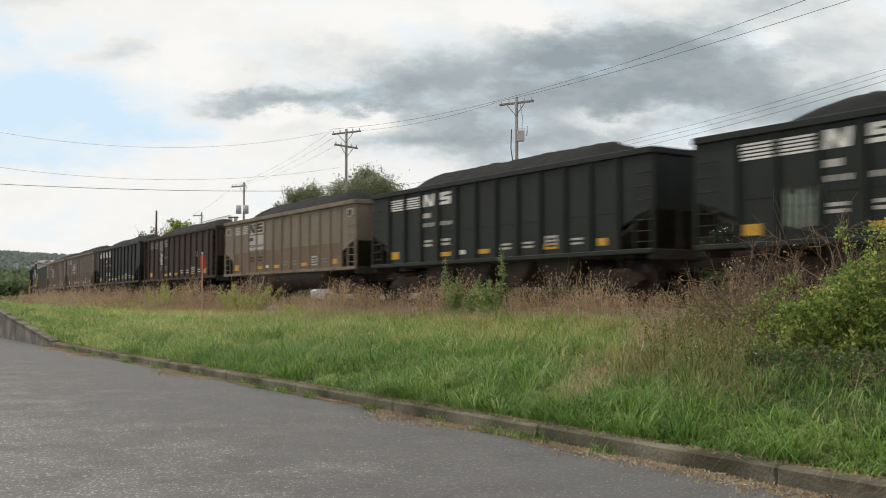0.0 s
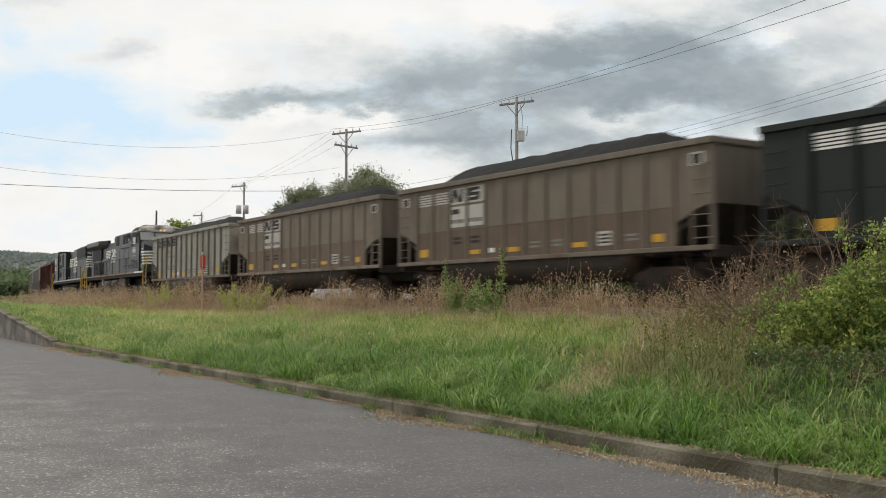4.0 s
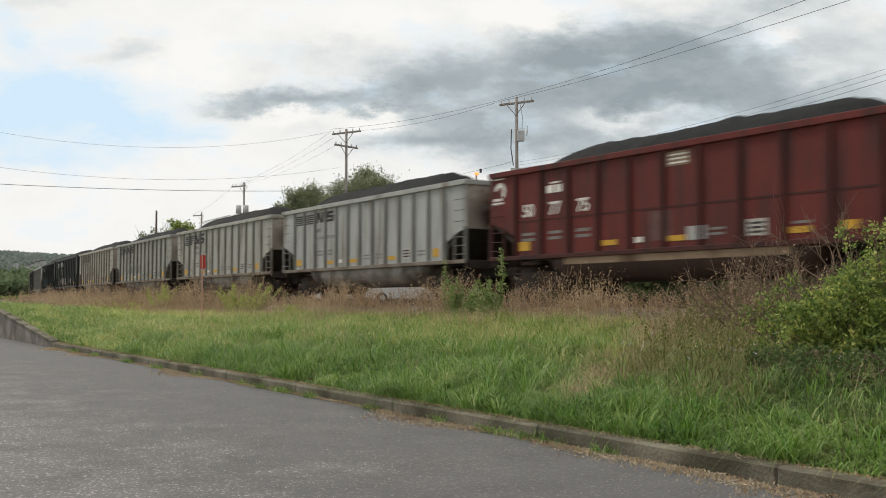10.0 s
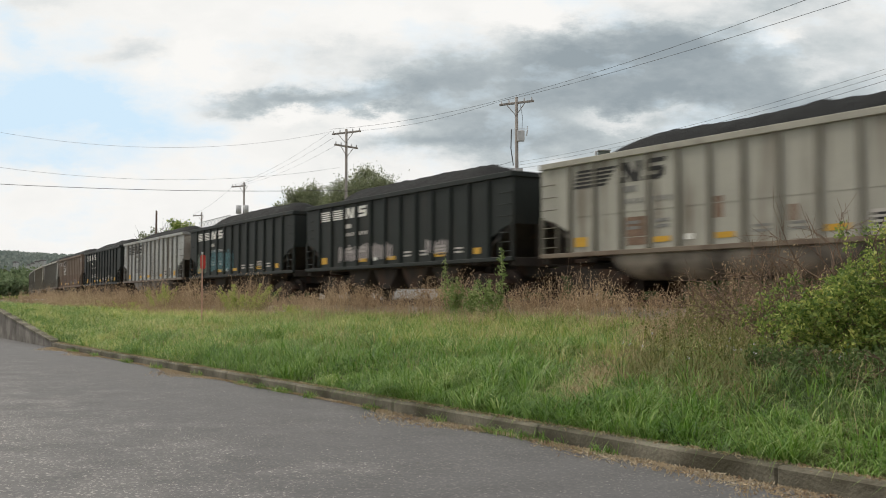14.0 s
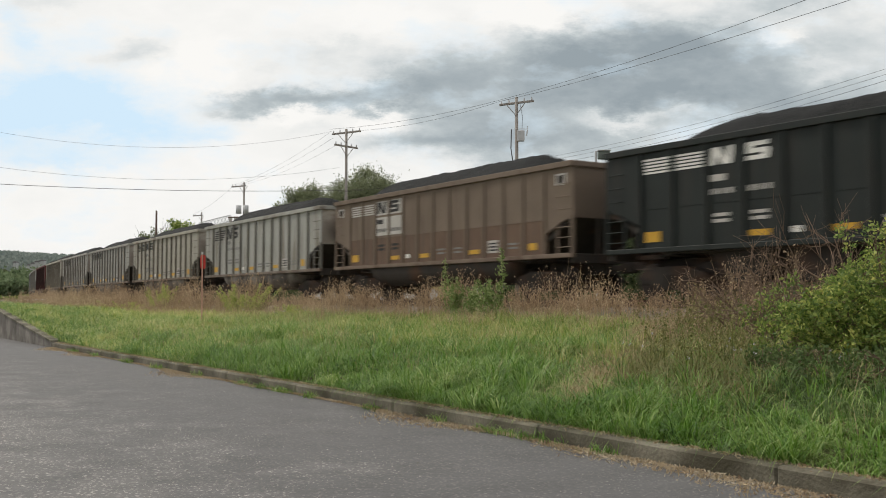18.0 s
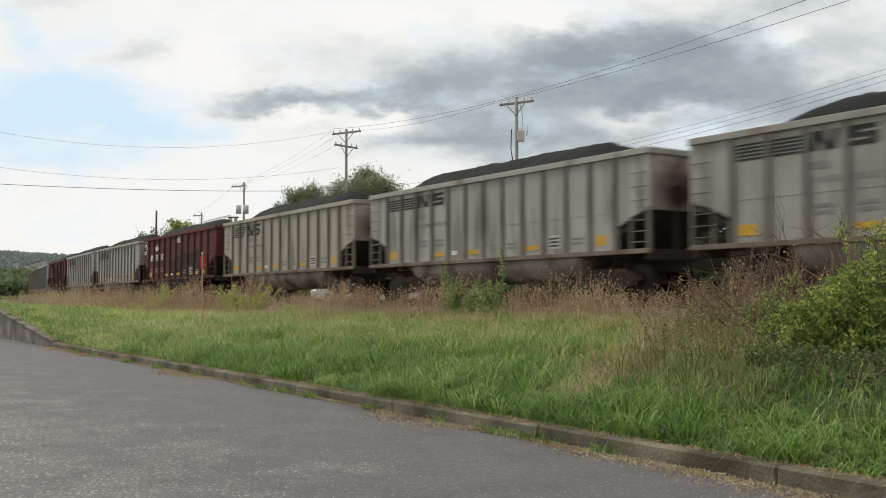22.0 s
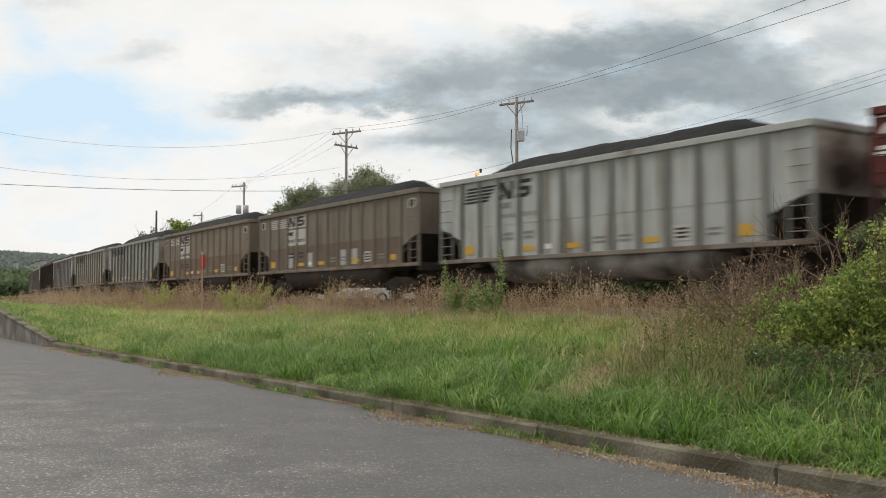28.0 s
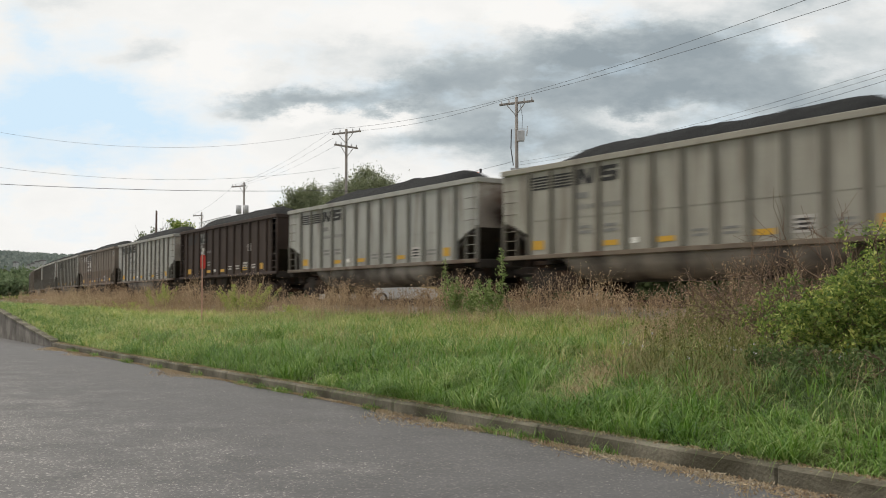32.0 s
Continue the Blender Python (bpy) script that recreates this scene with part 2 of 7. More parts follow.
# ---- mesh helpers ----
def box(bm, x0, x1, y0, y1, z0, z1, bevel=0.0):
    r = bmesh.ops.create_cube(bm, size=1)["verts"]
    for v in r:
        v.co = ((x0 + x1) / 2 + v.co.x * (x1 - x0), (y0 + y1) / 2 + v.co.y * (y1 - y0), (z0 + z1) / 2 + v.co.z * (z1 - z0))
    if bevel:
        bmesh.ops.bevel(bm, geom=list({e for v in r for e in v.link_edges}), offset=bevel, segments=1, affect="EDGES")
    return bm


def prism(bm, poly, y0, y1):
    """Closed outline in x, z drawn out from y0 to y1."""
    a = [bm.verts.new((x, y0, z)) for x, z in poly]
    b = [bm.verts.new((x, y1, z)) for x, z in poly]
    bm.faces.new(a), bm.faces.new(b[::-1])
    for i in range(len(poly)):
        j = (i + 1) % len(poly)
        bm.faces.new((a[j], a[i], b[i], b[j]))
    bmesh.ops.recalc_face_normals(bm, faces=bm.faces[:])
    return bm


def tube(bm, a, b, r0, r1=None, seg=8):
    """Round bar from a to b."""
    a, b = Vector(a), Vector(b)
    m = Matrix.Translation((a + b) / 2) @ (b - a).to_track_quat("Z", "Y").to_matrix().to_4x4()
    bmesh.ops.create_cone(bm, cap_ends=True, segments=seg, radius1=r0, radius2=r0 if r1 is None else r1, depth=(b - a).length, matrix=m)
    return bm


def bar(points, r, seg=6):
    bm = bmesh.new()
    for a, b in zip(points, points[1:]):
        tube(bm, a, b, r, r, seg)
    return bm


def mesh_of(bm, material_, smooth=False):
    me = bpy.data.meshes.new("mesh")
    bm.to_mesh(me)
    bm.free()
    me.materials.append(material_)
    if smooth:
        me.polygons.foreach_set("use_smooth", [True] * len(me.polygons))
    return me


def part(name, bm, material_, parent, label="", at=(0, 0, 0), smooth=False):
    """One mesh object under a thing or a part; bm may be a mesh that several parts share."""
    me = bm if isinstance(bm, bpy.types.Mesh) else mesh_of(bm, material_, smooth)
    ob = new(name, me)
    ob.parent = parent
    ob.location = at
    return tagged(ob, label)


def B(*a, bevel=0.0):
    return box(bmesh.new(), *a, bevel=bevel)


def P(poly, y0, y1):
    return prism(bmesh.new(), poly, y0, y1)


def T(a, b, r, r1=None, seg=8):
    return tube(bmesh.new(), a, b, r, r1, seg)


# ---- the line of the track: straight, then a wide bend ----
D0, TH0, KAPPA, S_BEND, RAIL = 32.508, 0.97103, 0.001396, 15.126, 1.448
XB = (math.sin(TH0 + KAPPA * S_BEND) - math.sin(TH0)) / KAPPA
YB = D0 - (math.cos(TH0) - math.cos(TH0 + KAPPA * S_BEND)) / KAPPA


def line_at(s, off=0.0):
    """Place x, y and heading of the cars' near flank at s metres; off: metres away from the viewer's side."""
    a = max(0.0, S_BEND - s)
    th = TH0 + KAPPA * a
    if a > 0:
        x = XB - (math.sin(th) - math.sin(TH0)) / KAPPA
        y = YB + (math.cos(TH0) - math.cos(th)) / KAPPA
    else:
        x, y = XB + (s - S_BEND) * math.cos(TH0), YB - (s - S_BEND) * math.sin(TH0)
    return x + off * math.sin(th), y + off * math.cos(th), th


def on_track(s, off=1.55):
    x, y, th = line_at(s, off)
    return pose(x, y, RAIL, 0, 0, -math.degrees(th))


def travelled(t):
    return 15.95 * t + 0.00675 * t * t


# ---- the ground ----
KX, KY = math.sin(radians(57.6)), math.cos(radians(57.6))     # across the kerb line, away from the viewer
P_KERB = 6.47


def ground_z(x, y):
    p = x * KX + y * KY
    a = p - P_KERB
    if a < 0:
        return -0.06
    # along the track
    s = x * math.cos(1.0) - (y - D0) * math.sin(1.0)
    for _ in range(3):
        lx, ly, th = line_at(s)
        s += (x - lx) * math.cos(th) - (y - ly) * math.sin(th)
        s = max(-900.0, min(900.0, s))
    lx, ly, th = line_at(s)
    w = -((x - lx) * math.sin(th) + (y - ly) * math.cos(th))   # towards the viewer
    z_far = float(np.interp(w, [-9, -4.4, -3.4, -0.4, 0.4, 1.4], [1.3, 1.05, 1.17, 1.17, 0.98, 0.93]))
    if w < 0:
        z = z_far
    else:
        t = a / max(a + w, 0.1)
        z = float(np.interp(t, [0, 0.02, 0.1, 0.35, 0.68, 0.86, 0.95], [0.13, 0.15, 0.34, 0.58, 0.78, 0.88, 0.93]))
        z = max(z, z_far) if w < 1.4 else z
    l = x * KY - y * KX
    if l < -31.7 and a < 10:
        z = max(z, float(np.interp(-l, [31.7, 42.5, 46], [0.17, 0.98, 1.18])) - 0.06 * a)
    if a > 0.3 and w > 1.5:
        z += 0.05 * noise.noise((x * 0.5, y * 0.5, 0)) * min(1, a)
    return z


def steps(a, b, near, grow, start):
    """Rising grid lines from a to b, fine round 0."""
    out, v, d = [start], start, near
    while v < b:
        v += d
        out.append(min(v, b))
        if v > 60:
            d *= grow
    v, d = start, near
    while v > a:
        v -= d
        out.append(max(v, a))
        if v < -90:
            d *= grow
    return sorted(set(out))


def build_ground():
    ls = steps(-3200, 3200, 1.6, 1.35, 0.0)
    ps = [-3200, -1500, -600, -200, -60, -10, 4, 6.46, 6.48] + [6.7 + 0.5 * i for i in range(66)] + [42, 46, 52, 60, 75, 100, 150, 250, 450, 900, 1800, 3200]
    me = bpy.data.meshes.new("ground")
    verts, faces = [], []
    for l in ls:
        for p in ps:
            x, y = l * KY + p * KX, -l * KX + p * KY
            verts.append((x, y, ground_z(x, y)))
    n = len(ps)
    for i in range(len(ls) - 1):
        for j in range(n - 1):
            faces.append((i * n + j, i * n + j + 1, (i + 1) * n + j + 1, (i + 1) * n + j))
    me.from_pydata(verts, [], faces)
    me.materials.append(M_SOIL)
    me.polygons.foreach_set("use_smooth", [True] * len(me.polygons))
    ob = new("ground", me)
    tagged(ob, "weedy earth bank rising from the kerb to the railway", "ground", kind="structure")


build_ground()


def kerb_place(l, p, z):
    return l * KY + p * KX, -l * KX + p * KY, z


KERB_TURN = pose(0, 0, 0, 0, 0, -57.6)      # local x along the kerb, local y away from the viewer


def build_lot():
    bm = bmesh.new()
    box(bm, -400, 60, -120, P_KERB - 0.13, -0.3, 0.0)
    me = mesh_of(bm, M_ASPHALT)
    ob = new("parking_lot", me)
    ob.matrix_basis = KERB_TURN
    tagged(ob, "worn grey asphalt of an empty parking lot", "asphalt", kind="structure")
    kerb = tagged(new("kerb"), "low weathered concrete kerb along the asphalt edge", "kerb", kind="structure")
    l = -32.2
    rnd = random.Random(4)
    while l < 14:
        w = 3.0
        bm = bmesh.new()
        dz, dy = rnd.uniform(-0.006, 0.006), rnd.uniform(-0.008, 0.008)
        box(bm, l + 0.003, l + w - 0.003, P_KERB - 0.13 + dy, P_KERB + 0.03 + dy, -0.2, 0.15 + dz, 0.022)
        ob = part("kerb_stone", bm, M_CONCRETE, kerb)
        ob.matrix_basis = KERB_TURN
        l += w
    wall = P([(-110, -0.3), (-32.2, -0.3), (-32.2, 0.17), (-42.5, 1.0), (-46, 1.2), (-110, 1.25)], P_KERB - 0.16, P_KERB + 0.10)
    ob = new("retaining_wall", mesh_of(wall, M_WALL))
    ob.matrix_basis = KERB_TURN
    cap = P([(-110, 1.25), (-46, 1.2), (-42.5, 1.0), (-32.2, 0.17), (-32.2, 0.22), (-42.5, 1.06), (-46, 1.27), (-110, 1.32)], P_KERB - 0.19, P_KERB + 0.12)
    part("coping", cap, M_CONCRETE, ob, "paler coping along the wall")
    tagged(ob, "stained grey concrete retaining wall with a sloping end", "wall", kind="structure")


build_lot()


def build_track():
    track = tagged(new("railway_track"), "weedy railway track on brown ballast", "railway track", kind="structure")
    ss = [-420 + 4 * i for i in range(146)]
    for off in (1.55 - 0.7525, 1.55 + 0.7525):
        bm = bmesh.new()
        prof = [(-0.07, -0.17), (0.07, -0.17), (0.07, -0.15), (0.012, -0.12), (0.012, -0.04), (0.036, -0.03), (0.036, 0), (-0.036, 0), (-0.036, -0.03), (-0.012, -0.04), (-0.012, -0.12), (-0.07, -0.15)]
        rings = []
        for s in ss:
            ring = []
            for d, h in prof:
                x, y, _ = line_at(s, off + d)
                ring.append(bm.verts.new((x, y, RAIL + h)))
            rings.append(ring)
        for a, b in zip(rings, rings[1:]):
            for i in range(len(prof)):
                j = (i + 1) % len(prof)
                bm.faces.new((a[i], a[j], b[j], b[i]))
        bmesh.ops.recalc_face_normals(bm, faces=bm.faces[:])
        part("rail", bm, M_RAIL, track)
    bm = bmesh.new()
    rings = []
    for i in range(210):
        s = -260 + 1.6 * i
        ring = []
        for off, z in ((-1.0, 0.93), (-0.55, 1.10), (-0.1, 1.245), (0.8, 1.25), (1.55, 1.25), (2.3, 1.25), (3.2, 1.245), (3.7, 1.05), (4.2, 0.95)):
            x, y, _ = line_at(s, off)
            ring.append(bm.verts.new((x, y, z + 0.03 * noise.noise((s * 1.3, off * 2, 0)))))
        rings.append(ring)
    for a, b in zip(rings, rings[1:]):
        for i in range(8):
            bm.faces.new((a[i], b[i], b[i + 1], a[i + 1]))
    part("ballast_bed", bm, M_BALLAST, track, "brown crushed stone ballast")
    tie = mesh_of(B(-0.115, 0.115, -1.3, 1.3, -0.33, -0.172, bevel=0.015), M_TIE)
    for i in range(190):
        ob = part("tie", tie, None, track)
        x, y, th = line_at(-70 + 0.52 * i, 1.55)
        ob.matrix_basis = pose(x, y, RAIL, 0, 0, -math.degrees(th))
    bm = bmesh.new()
    for i in range(400):
        x, y, th = line_at(-70 - 0.52 * (i + 1), 1.55)
        r = bmesh.ops.create_cube(bm, size=1, matrix=pose(x, y, RAIL - 0.251, 0, 0, -math.degrees(th)) @ Matrix.Diagonal((0.23, 2.6, 0.158, 1)))
    tagged(part("far_ties", bm, M_TIE, track), kind="stuff")


build_track()


# ---- the coal train ----
WHEEL_R = 0.457


def wheelset_mesh(r=WHEEL_R):
    bm = bmesh.new()
    tube(bm, (0, -1.0, 0), (0, 1.0, 0), 0.085, seg=10)
    for sy in (-1, 1):
        tube(bm, (0, sy * 0.71, 0), (0, sy * 0.84, 0), r, seg=28)
        tube(bm, (0, sy * 0.685, 0), (0, sy * 0.712, 0), r + 0.026, seg=28)
        tube(bm, (0, sy * 0.835, 0), (0, sy * 0.87, 0), 0.15, seg=12)
        for k in range(4):                      # raised cast bosses that show the turning
            a = k * math.pi / 2
            box(bm, math.cos(a) * 0.27 - 0.03, math.cos(a) * 0.27 + 0.03, min(sy * 0.83, sy * 0.856), max(sy * 0.83, sy * 0.856), math.sin(a) * 0.27 - 0.03, math.sin(a) * 0.27 + 0.03)
    return mesh_of(bm, M_WHEEL)


WHEELSET = wheelset_mesh()
WHEELSET_BIG = wheelset_mesh(0.533)


def side_frame(y):
    s = 1 if y > 0 else -1
    bm = P([(-1.15, 0.52), (-1.05, 0.66), (-0.5, 0.82), (0.5, 0.82), (1.05, 0.66), (1.15, 0.52), (0.8, 0.40), (0.42, 0.24), (-0.42, 0.24), (-0.8, 0.40)], y - 0.09, y + 0.09)
    for x in (-0.89, 0.89):
        tube(bm, (x, y - 0.02, 0.457), (x, y + s * 0.16, 0.457), 0.11, seg=10)
    for x in (-0.14, 0, 0.14):
        tube(bm, (x, y + s * 0.1, 0.3), (x, y + s * 0.1, 0.62), 0.055, seg=8)
    return mesh_of(bm, M_UNDER)


SIDE_FRAMES = [side_frame(-1.02), side_frame(1.02)]
BOLSTER = mesh_of(B(-0.2, 0.2, -1.0, 1.0, 0.5, 0.8, bevel=0.03), M_UNDER)
COUPLER = mesh_of(box(box(bmesh.new(), 0, 0.62, -0.07, 0.07, 0.80, 0.96, 0.02), 0.50, 0.80, -0.15, 0.13, 0.72, 1.02, 0.04), M_UNDER)


def add_truck(car, x, wheels):
    truck = part("truck", BOLSTER, None, car, "grimy cast steel truck", (x, 0, 0))
    for me in SIDE_FRAMES:
        part("side_frame", me, None, truck)
    for dx in (-0.89, 0.89):
        wheels.append(part("wheelset", WHEELSET, None, truck, at=(dx, 0, WHEEL_R)))
    return truck


def coal_heap(seed):
    rnd = random.Random(seed)
    bm = bmesh.new()
    nx, ny = 56, 14
    rows = []
    c = rnd.uniform(-0.4, 0.4)
    h = rnd.uniform(0.68, 0.86)
    for i in range(nx + 1):
        x = -6.95 + 13.9 * i / nx
        e = max(0.0, min(1.0, (6.6 - abs(x - c * 0.4)) / 2.6))
        along = e * e * (3 - 2 * e)
        row = []
        for j in range(ny + 1):
            y = -1.42 + 2.84 * j / ny
            across = max(0.0, 1 - (abs(y) / 1.42) ** 1.7)
            z = 3.62 + h * along * (0.10 + 0.90 * across) + 0.05 * noise.noise((x * 0.5, y * 0.9, seed * 3.1)) * along + 0.045 * noise.noise((x * 3, y * 3, seed)) + rnd.uniform(-0.028, 0.028)
            row.append(bm.verts.new((x, y, z)))
        rows.append(row)
    for a, b in zip(rows, rows[1:]):
        for j in range(ny):
            bm.faces.new((a[j], b[j], b[j + 1], a[j + 1]))
    return mesh_of(bm, M_COAL, True)


COALS = [coal_heap(i) for i in range(4)]
LABELS = {
    "grey": "dirty grey steel bathtub coal gondola heaped with coal",
    "black": "black ribbed steel coal hopper heaped with coal",
    "brown": "dust-covered brown coal gondola with white stencil patches",
    "dark": "dark brown weathered coal hopper with end ladders",
    "red": "oxide red coal gondola with white lettering",
}


def text_mesh(words, size, material_):
    cu = bpy.data.curves.new("letters", "FONT")
    cu.body, cu.size, cu.extrude, cu.offset, cu.align_x, cu.align_y = words, size, 0.004, 0.02 * size, "CENTER", "CENTER"
    ob = bpy.data.objects.new("letters", cu)
    scene.collection.objects.link(ob)
    dg = bpy.context.evaluated_depsgraph_get()
    me = bpy.data.meshes.new_from_object(ob.evaluated_get(dg))
    bpy.data.objects.remove(ob)
    me.transform(pose(0, 0, 0, 90, 0, 0))
    me.materials.clear()
    me.materials.append(material_)
    return me


def build_car(style):
    """One loaded car, rail level at its base, the seen flank at y = -1.55."""
    paint = {"grey": M_GREY, "black": M_BLACK, "brown": M_BROWN, "dark": M_DARKBROWN, "red": M_RED}[style]
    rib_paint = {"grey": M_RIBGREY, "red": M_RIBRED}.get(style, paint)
    chord_paint = M_CHORD if style == "grey" else paint
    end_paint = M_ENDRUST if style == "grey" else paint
    car = tagged(new("coal_hopper" if style in ("dark", "black") else "coal_gondola"), LABELS[style], "freight car", "cars of the coal train")
    H = 7.1
    wheels = []
    cut = [(-H, 3.72), (H, 3.72), (H, 2.28), (6.6, 2.16), (5.95, 1.86), (5.95, 1.26), (-5.95, 1.26), (-5.95, 1.86), (-6.6, 2.16), (-H, 2.28)]
    if style == "dark":
        cut = [(-6.3, 3.72), (6.3, 3.72), (6.3, 1.26), (-6.3, 1.26)]
    for s in (-1, 1):
        part("side_panel", P(cut, s * 1.455 - 0.015, s * 1.455 + 0.015), paint, car)
        part("top_chord", B(-H - 0.02, H + 0.02, s * 1.48 - 0.07, s * 1.48 + 0.07, 3.66, 3.82, bevel=0.012), chord_paint, car)
        part("side_sill", B(-H, H, s * 1.48 - 0.06, s * 1.48 + 0.06, 1.157, 1.28, bevel=0.012), M_SILL if style in ("grey", "brown") else rib_paint, car)
        part("seam", B(-5.9, 5.9, s * 1.472 - 0.006, s * 1.472 + 0.006, 2.24, 2.29 if style == "red" else 2.26), M_RIBRED if style == "red" else paint, car)
    if style == "brown":
        for s in (-1, 1):
            part("lower_panel", P([(-5.95, 1.28), (5.95, 1.28), (5.95, 2.24), (-5.95, 2.24)], min(s * 1.47, s * 1.4718), max(s * 1.47, s * 1.4718)), M_BROWNLOW, car, "rust-brown lower panel")
    n = {"grey": 13, "red": 11, "black": 12, "brown": 13, "dark": 12}[style]
    depth = 0.085 if style != "brown" else 0.055
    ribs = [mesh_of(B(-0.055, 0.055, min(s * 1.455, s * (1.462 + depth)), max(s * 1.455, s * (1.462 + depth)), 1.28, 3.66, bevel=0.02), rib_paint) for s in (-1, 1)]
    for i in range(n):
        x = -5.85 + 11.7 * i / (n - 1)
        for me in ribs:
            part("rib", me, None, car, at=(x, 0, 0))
    for s in (-1, 1):
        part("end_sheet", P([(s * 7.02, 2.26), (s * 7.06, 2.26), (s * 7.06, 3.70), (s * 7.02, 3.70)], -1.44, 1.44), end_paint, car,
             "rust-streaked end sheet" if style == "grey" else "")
        part("slope_sheet", P([(s * 7.02, 2.26), (s * 5.0, 1.05), (s * 4.9, 1.10), (s * 6.96, 2.32)], -1.43, 1.43), M_UNDER, car)
        part("end_chord", B(min(s * 7.0, s * 7.14), max(s * 7.0, s * 7.14), -1.41, 1.41, 3.66, 3.82, bevel=0.012), chord_paint, car)
        part("end_sill", B(min(s * 6.85, s * 7.1), max(s * 6.85, s * 7.1), -1.41, 1.41, 1.0, 1.27, bevel=0.02), M_UNDER, car)
        part("end_platform", B(min(s * 5.9, s * 6.85), max(s * 5.9, s * 6.85), -0.5, 0.5, 1.05, 1.16), M_UNDER, car)
        part("draft_sill", B(min(s * 3.2, s * 7.0), max(s * 3.2, s * 7.0), -0.2, 0.2, 0.72, 1.06, bevel=0.03), M_UNDER, car)
        c = part("coupler", COUPLER, None, car, at=(s * 6.98, 0, 0))
        c.rotation_euler[2] = 0 if s > 0 else math.pi
        for sy in (-1, 1):
            part("corner_post", B(min(s * 7.0, s * 7.1), max(s * 7.0, s * 7.1), sy * 1.46 - 0.05, sy * 1.46 + 0.05, 1.27, 3.66 if style == "dark" else 2.32, bevel=0.01), rib_paint, car)
            part("ladder_rail", B(s * 6.42 - 0.03, s * 6.42 + 0.03, sy * 1.46 - 0.03, sy * 1.46 + 0.03, 1.27, 3.66 if style == "dark" else 2.10), rib_paint, car)
            rung = mesh_of(T((s * 6.42, sy * 1.50, 0), (s * 7.05, sy * 1.50, 0), 0.014, seg=6), rib_paint)
            for z in ([1.45, 1.75, 2.05, 2.35, 2.7, 3.05, 3.4] if style == "dark" else [1.45, 1.72, 2.0]):
                part("ladder_rung", rung, None, car, at=(0, 0, z))
            if style != "dark":
                grab = mesh_of(bar([(s * 6.5, sy * 1.47, 0), (s * 6.5, sy * 1.53, 0), (s * 6.98, sy * 1.53, 0), (s * 6.98, sy * 1.47, 0)], 0.012), rib_paint)
                for z in (2.5, 2.85, 3.2):
                    part("grab_iron", grab, None, car, at=(0, 0, z))
        part("inner_post", B(min(s * 6.98, s * 7.06), max(s * 6.98, s * 7.06), 0.45, 0.55, 1.27, 2.3), M_UNDER, car)
        part("inner_post", B(min(s * 6.98, s * 7.06), max(s * 6.98, s * 7.06), -0.55, -0.45, 1.27, 2.3), M_UNDER, car)
    part("brake_wheel", T((6.95 + 0.2, 0.75, 2.75), (7.18, 0.75, 2.75), 0.26, seg=16), M_UNDER, car)
    part("brake_cylinder", T((-6.3, 0.2, 1.35), (-5.7, 0.2, 1.35), 0.16, seg=12), M_UNDER, car)
    if style not in ("dark", "black"):
        ring = [(-1.45, 1.157), (-1.46, 0.95), (-1.38, 0.72), (-1.16, 0.56), (-0.85, 0.50), (0.85, 0.50), (1.16, 0.56), (1.38, 0.72), (1.46, 0.95), (1.45, 1.157)]
        bm = bmesh.new()
        secs = []
        for x, k in ((-4.35, 0.25), (-4.15, 0.75), (-3.8, 1.0), (3.8, 1.0), (4.15, 0.75), (4.35, 0.25)):
            secs.append([bm.verts.new((x, y, 1.157 - (1.157 - z) * k)) for y, z in ring])
        for a, b in zip(secs, secs[1:]):
            for i in range(len(ring) - 1):
                bm.faces.new((a[i], a[i + 1], b[i + 1], b[i]))
        bm.faces.new(secs[0][::-1]), bm.faces.new(secs[-1])
        bmesh.ops.recalc_face_normals(bm, faces=bm.faces[:])
        part("tub", bm, {"grey": M_TUB, "red": M_DARKBROWN}.get(style, M_UNDER), car, "rounded tub under the body", smooth=True)
    else:
        for x in (-3.0, -1.0, 1.0, 3.0):
            part("hopper_bay", P([(x - 0.95, 1.2), (x + 0.95, 1.2), (x + 0.32, 0.42), (x - 0.32, 0.42)], -1.2, 1.2), M_UNDER, car)
    part("floor", B(-5.2, 5.2, -1.40, 1.40, 1.12, 1.2), M_UNDER, car)
    for x in (-5.2, 5.2):
        add_truck(car, x, wheels)
    for x in (-5.9, 5.9):
        part("stirrup", bar([(x, -1.5, 1.2), (x, -1.52, 0.75), (x + 0.38, -1.52, 0.75), (x + 0.38, -1.5, 1.2)], 0.016), M_UNDER, car)

    # marks on both flanks
    def patch(name, x0, x1, z0, z1, m, label="", slant=0.0, depth_=1.473):
        part(name, P([(x0, z0), (x1, z0), (x1 + slant, z1), (x0 + slant, z1)], -depth_ - 0.003, -depth_), m, car, label)
    pitch = 11.7 / (n - 1)
    edge = lambda i: -5.85 + pitch * i
    if style in ("grey", "brown", "black", "dark"):
        ink = M_DARKLETTER if style == "grey" else M_WHITE
        if style == "dark":
            ink = M_FADED
            patch("stencil_patch", edge(2) + 0.1, edge(2) + 0.75, 2.95, 3.5, M_FADED, "worn white stencil patch")
            patch("stencil_patch", edge(2) + 0.35, edge(2) + 0.75, 2.1, 2.75, M_DULLWHITE, "worn white stencil patch")
            patch("stencil_patch", edge(9) - 0.3, edge(9) + 0.15, 2.3, 2.65, M_DULLWHITE, "white square mark")
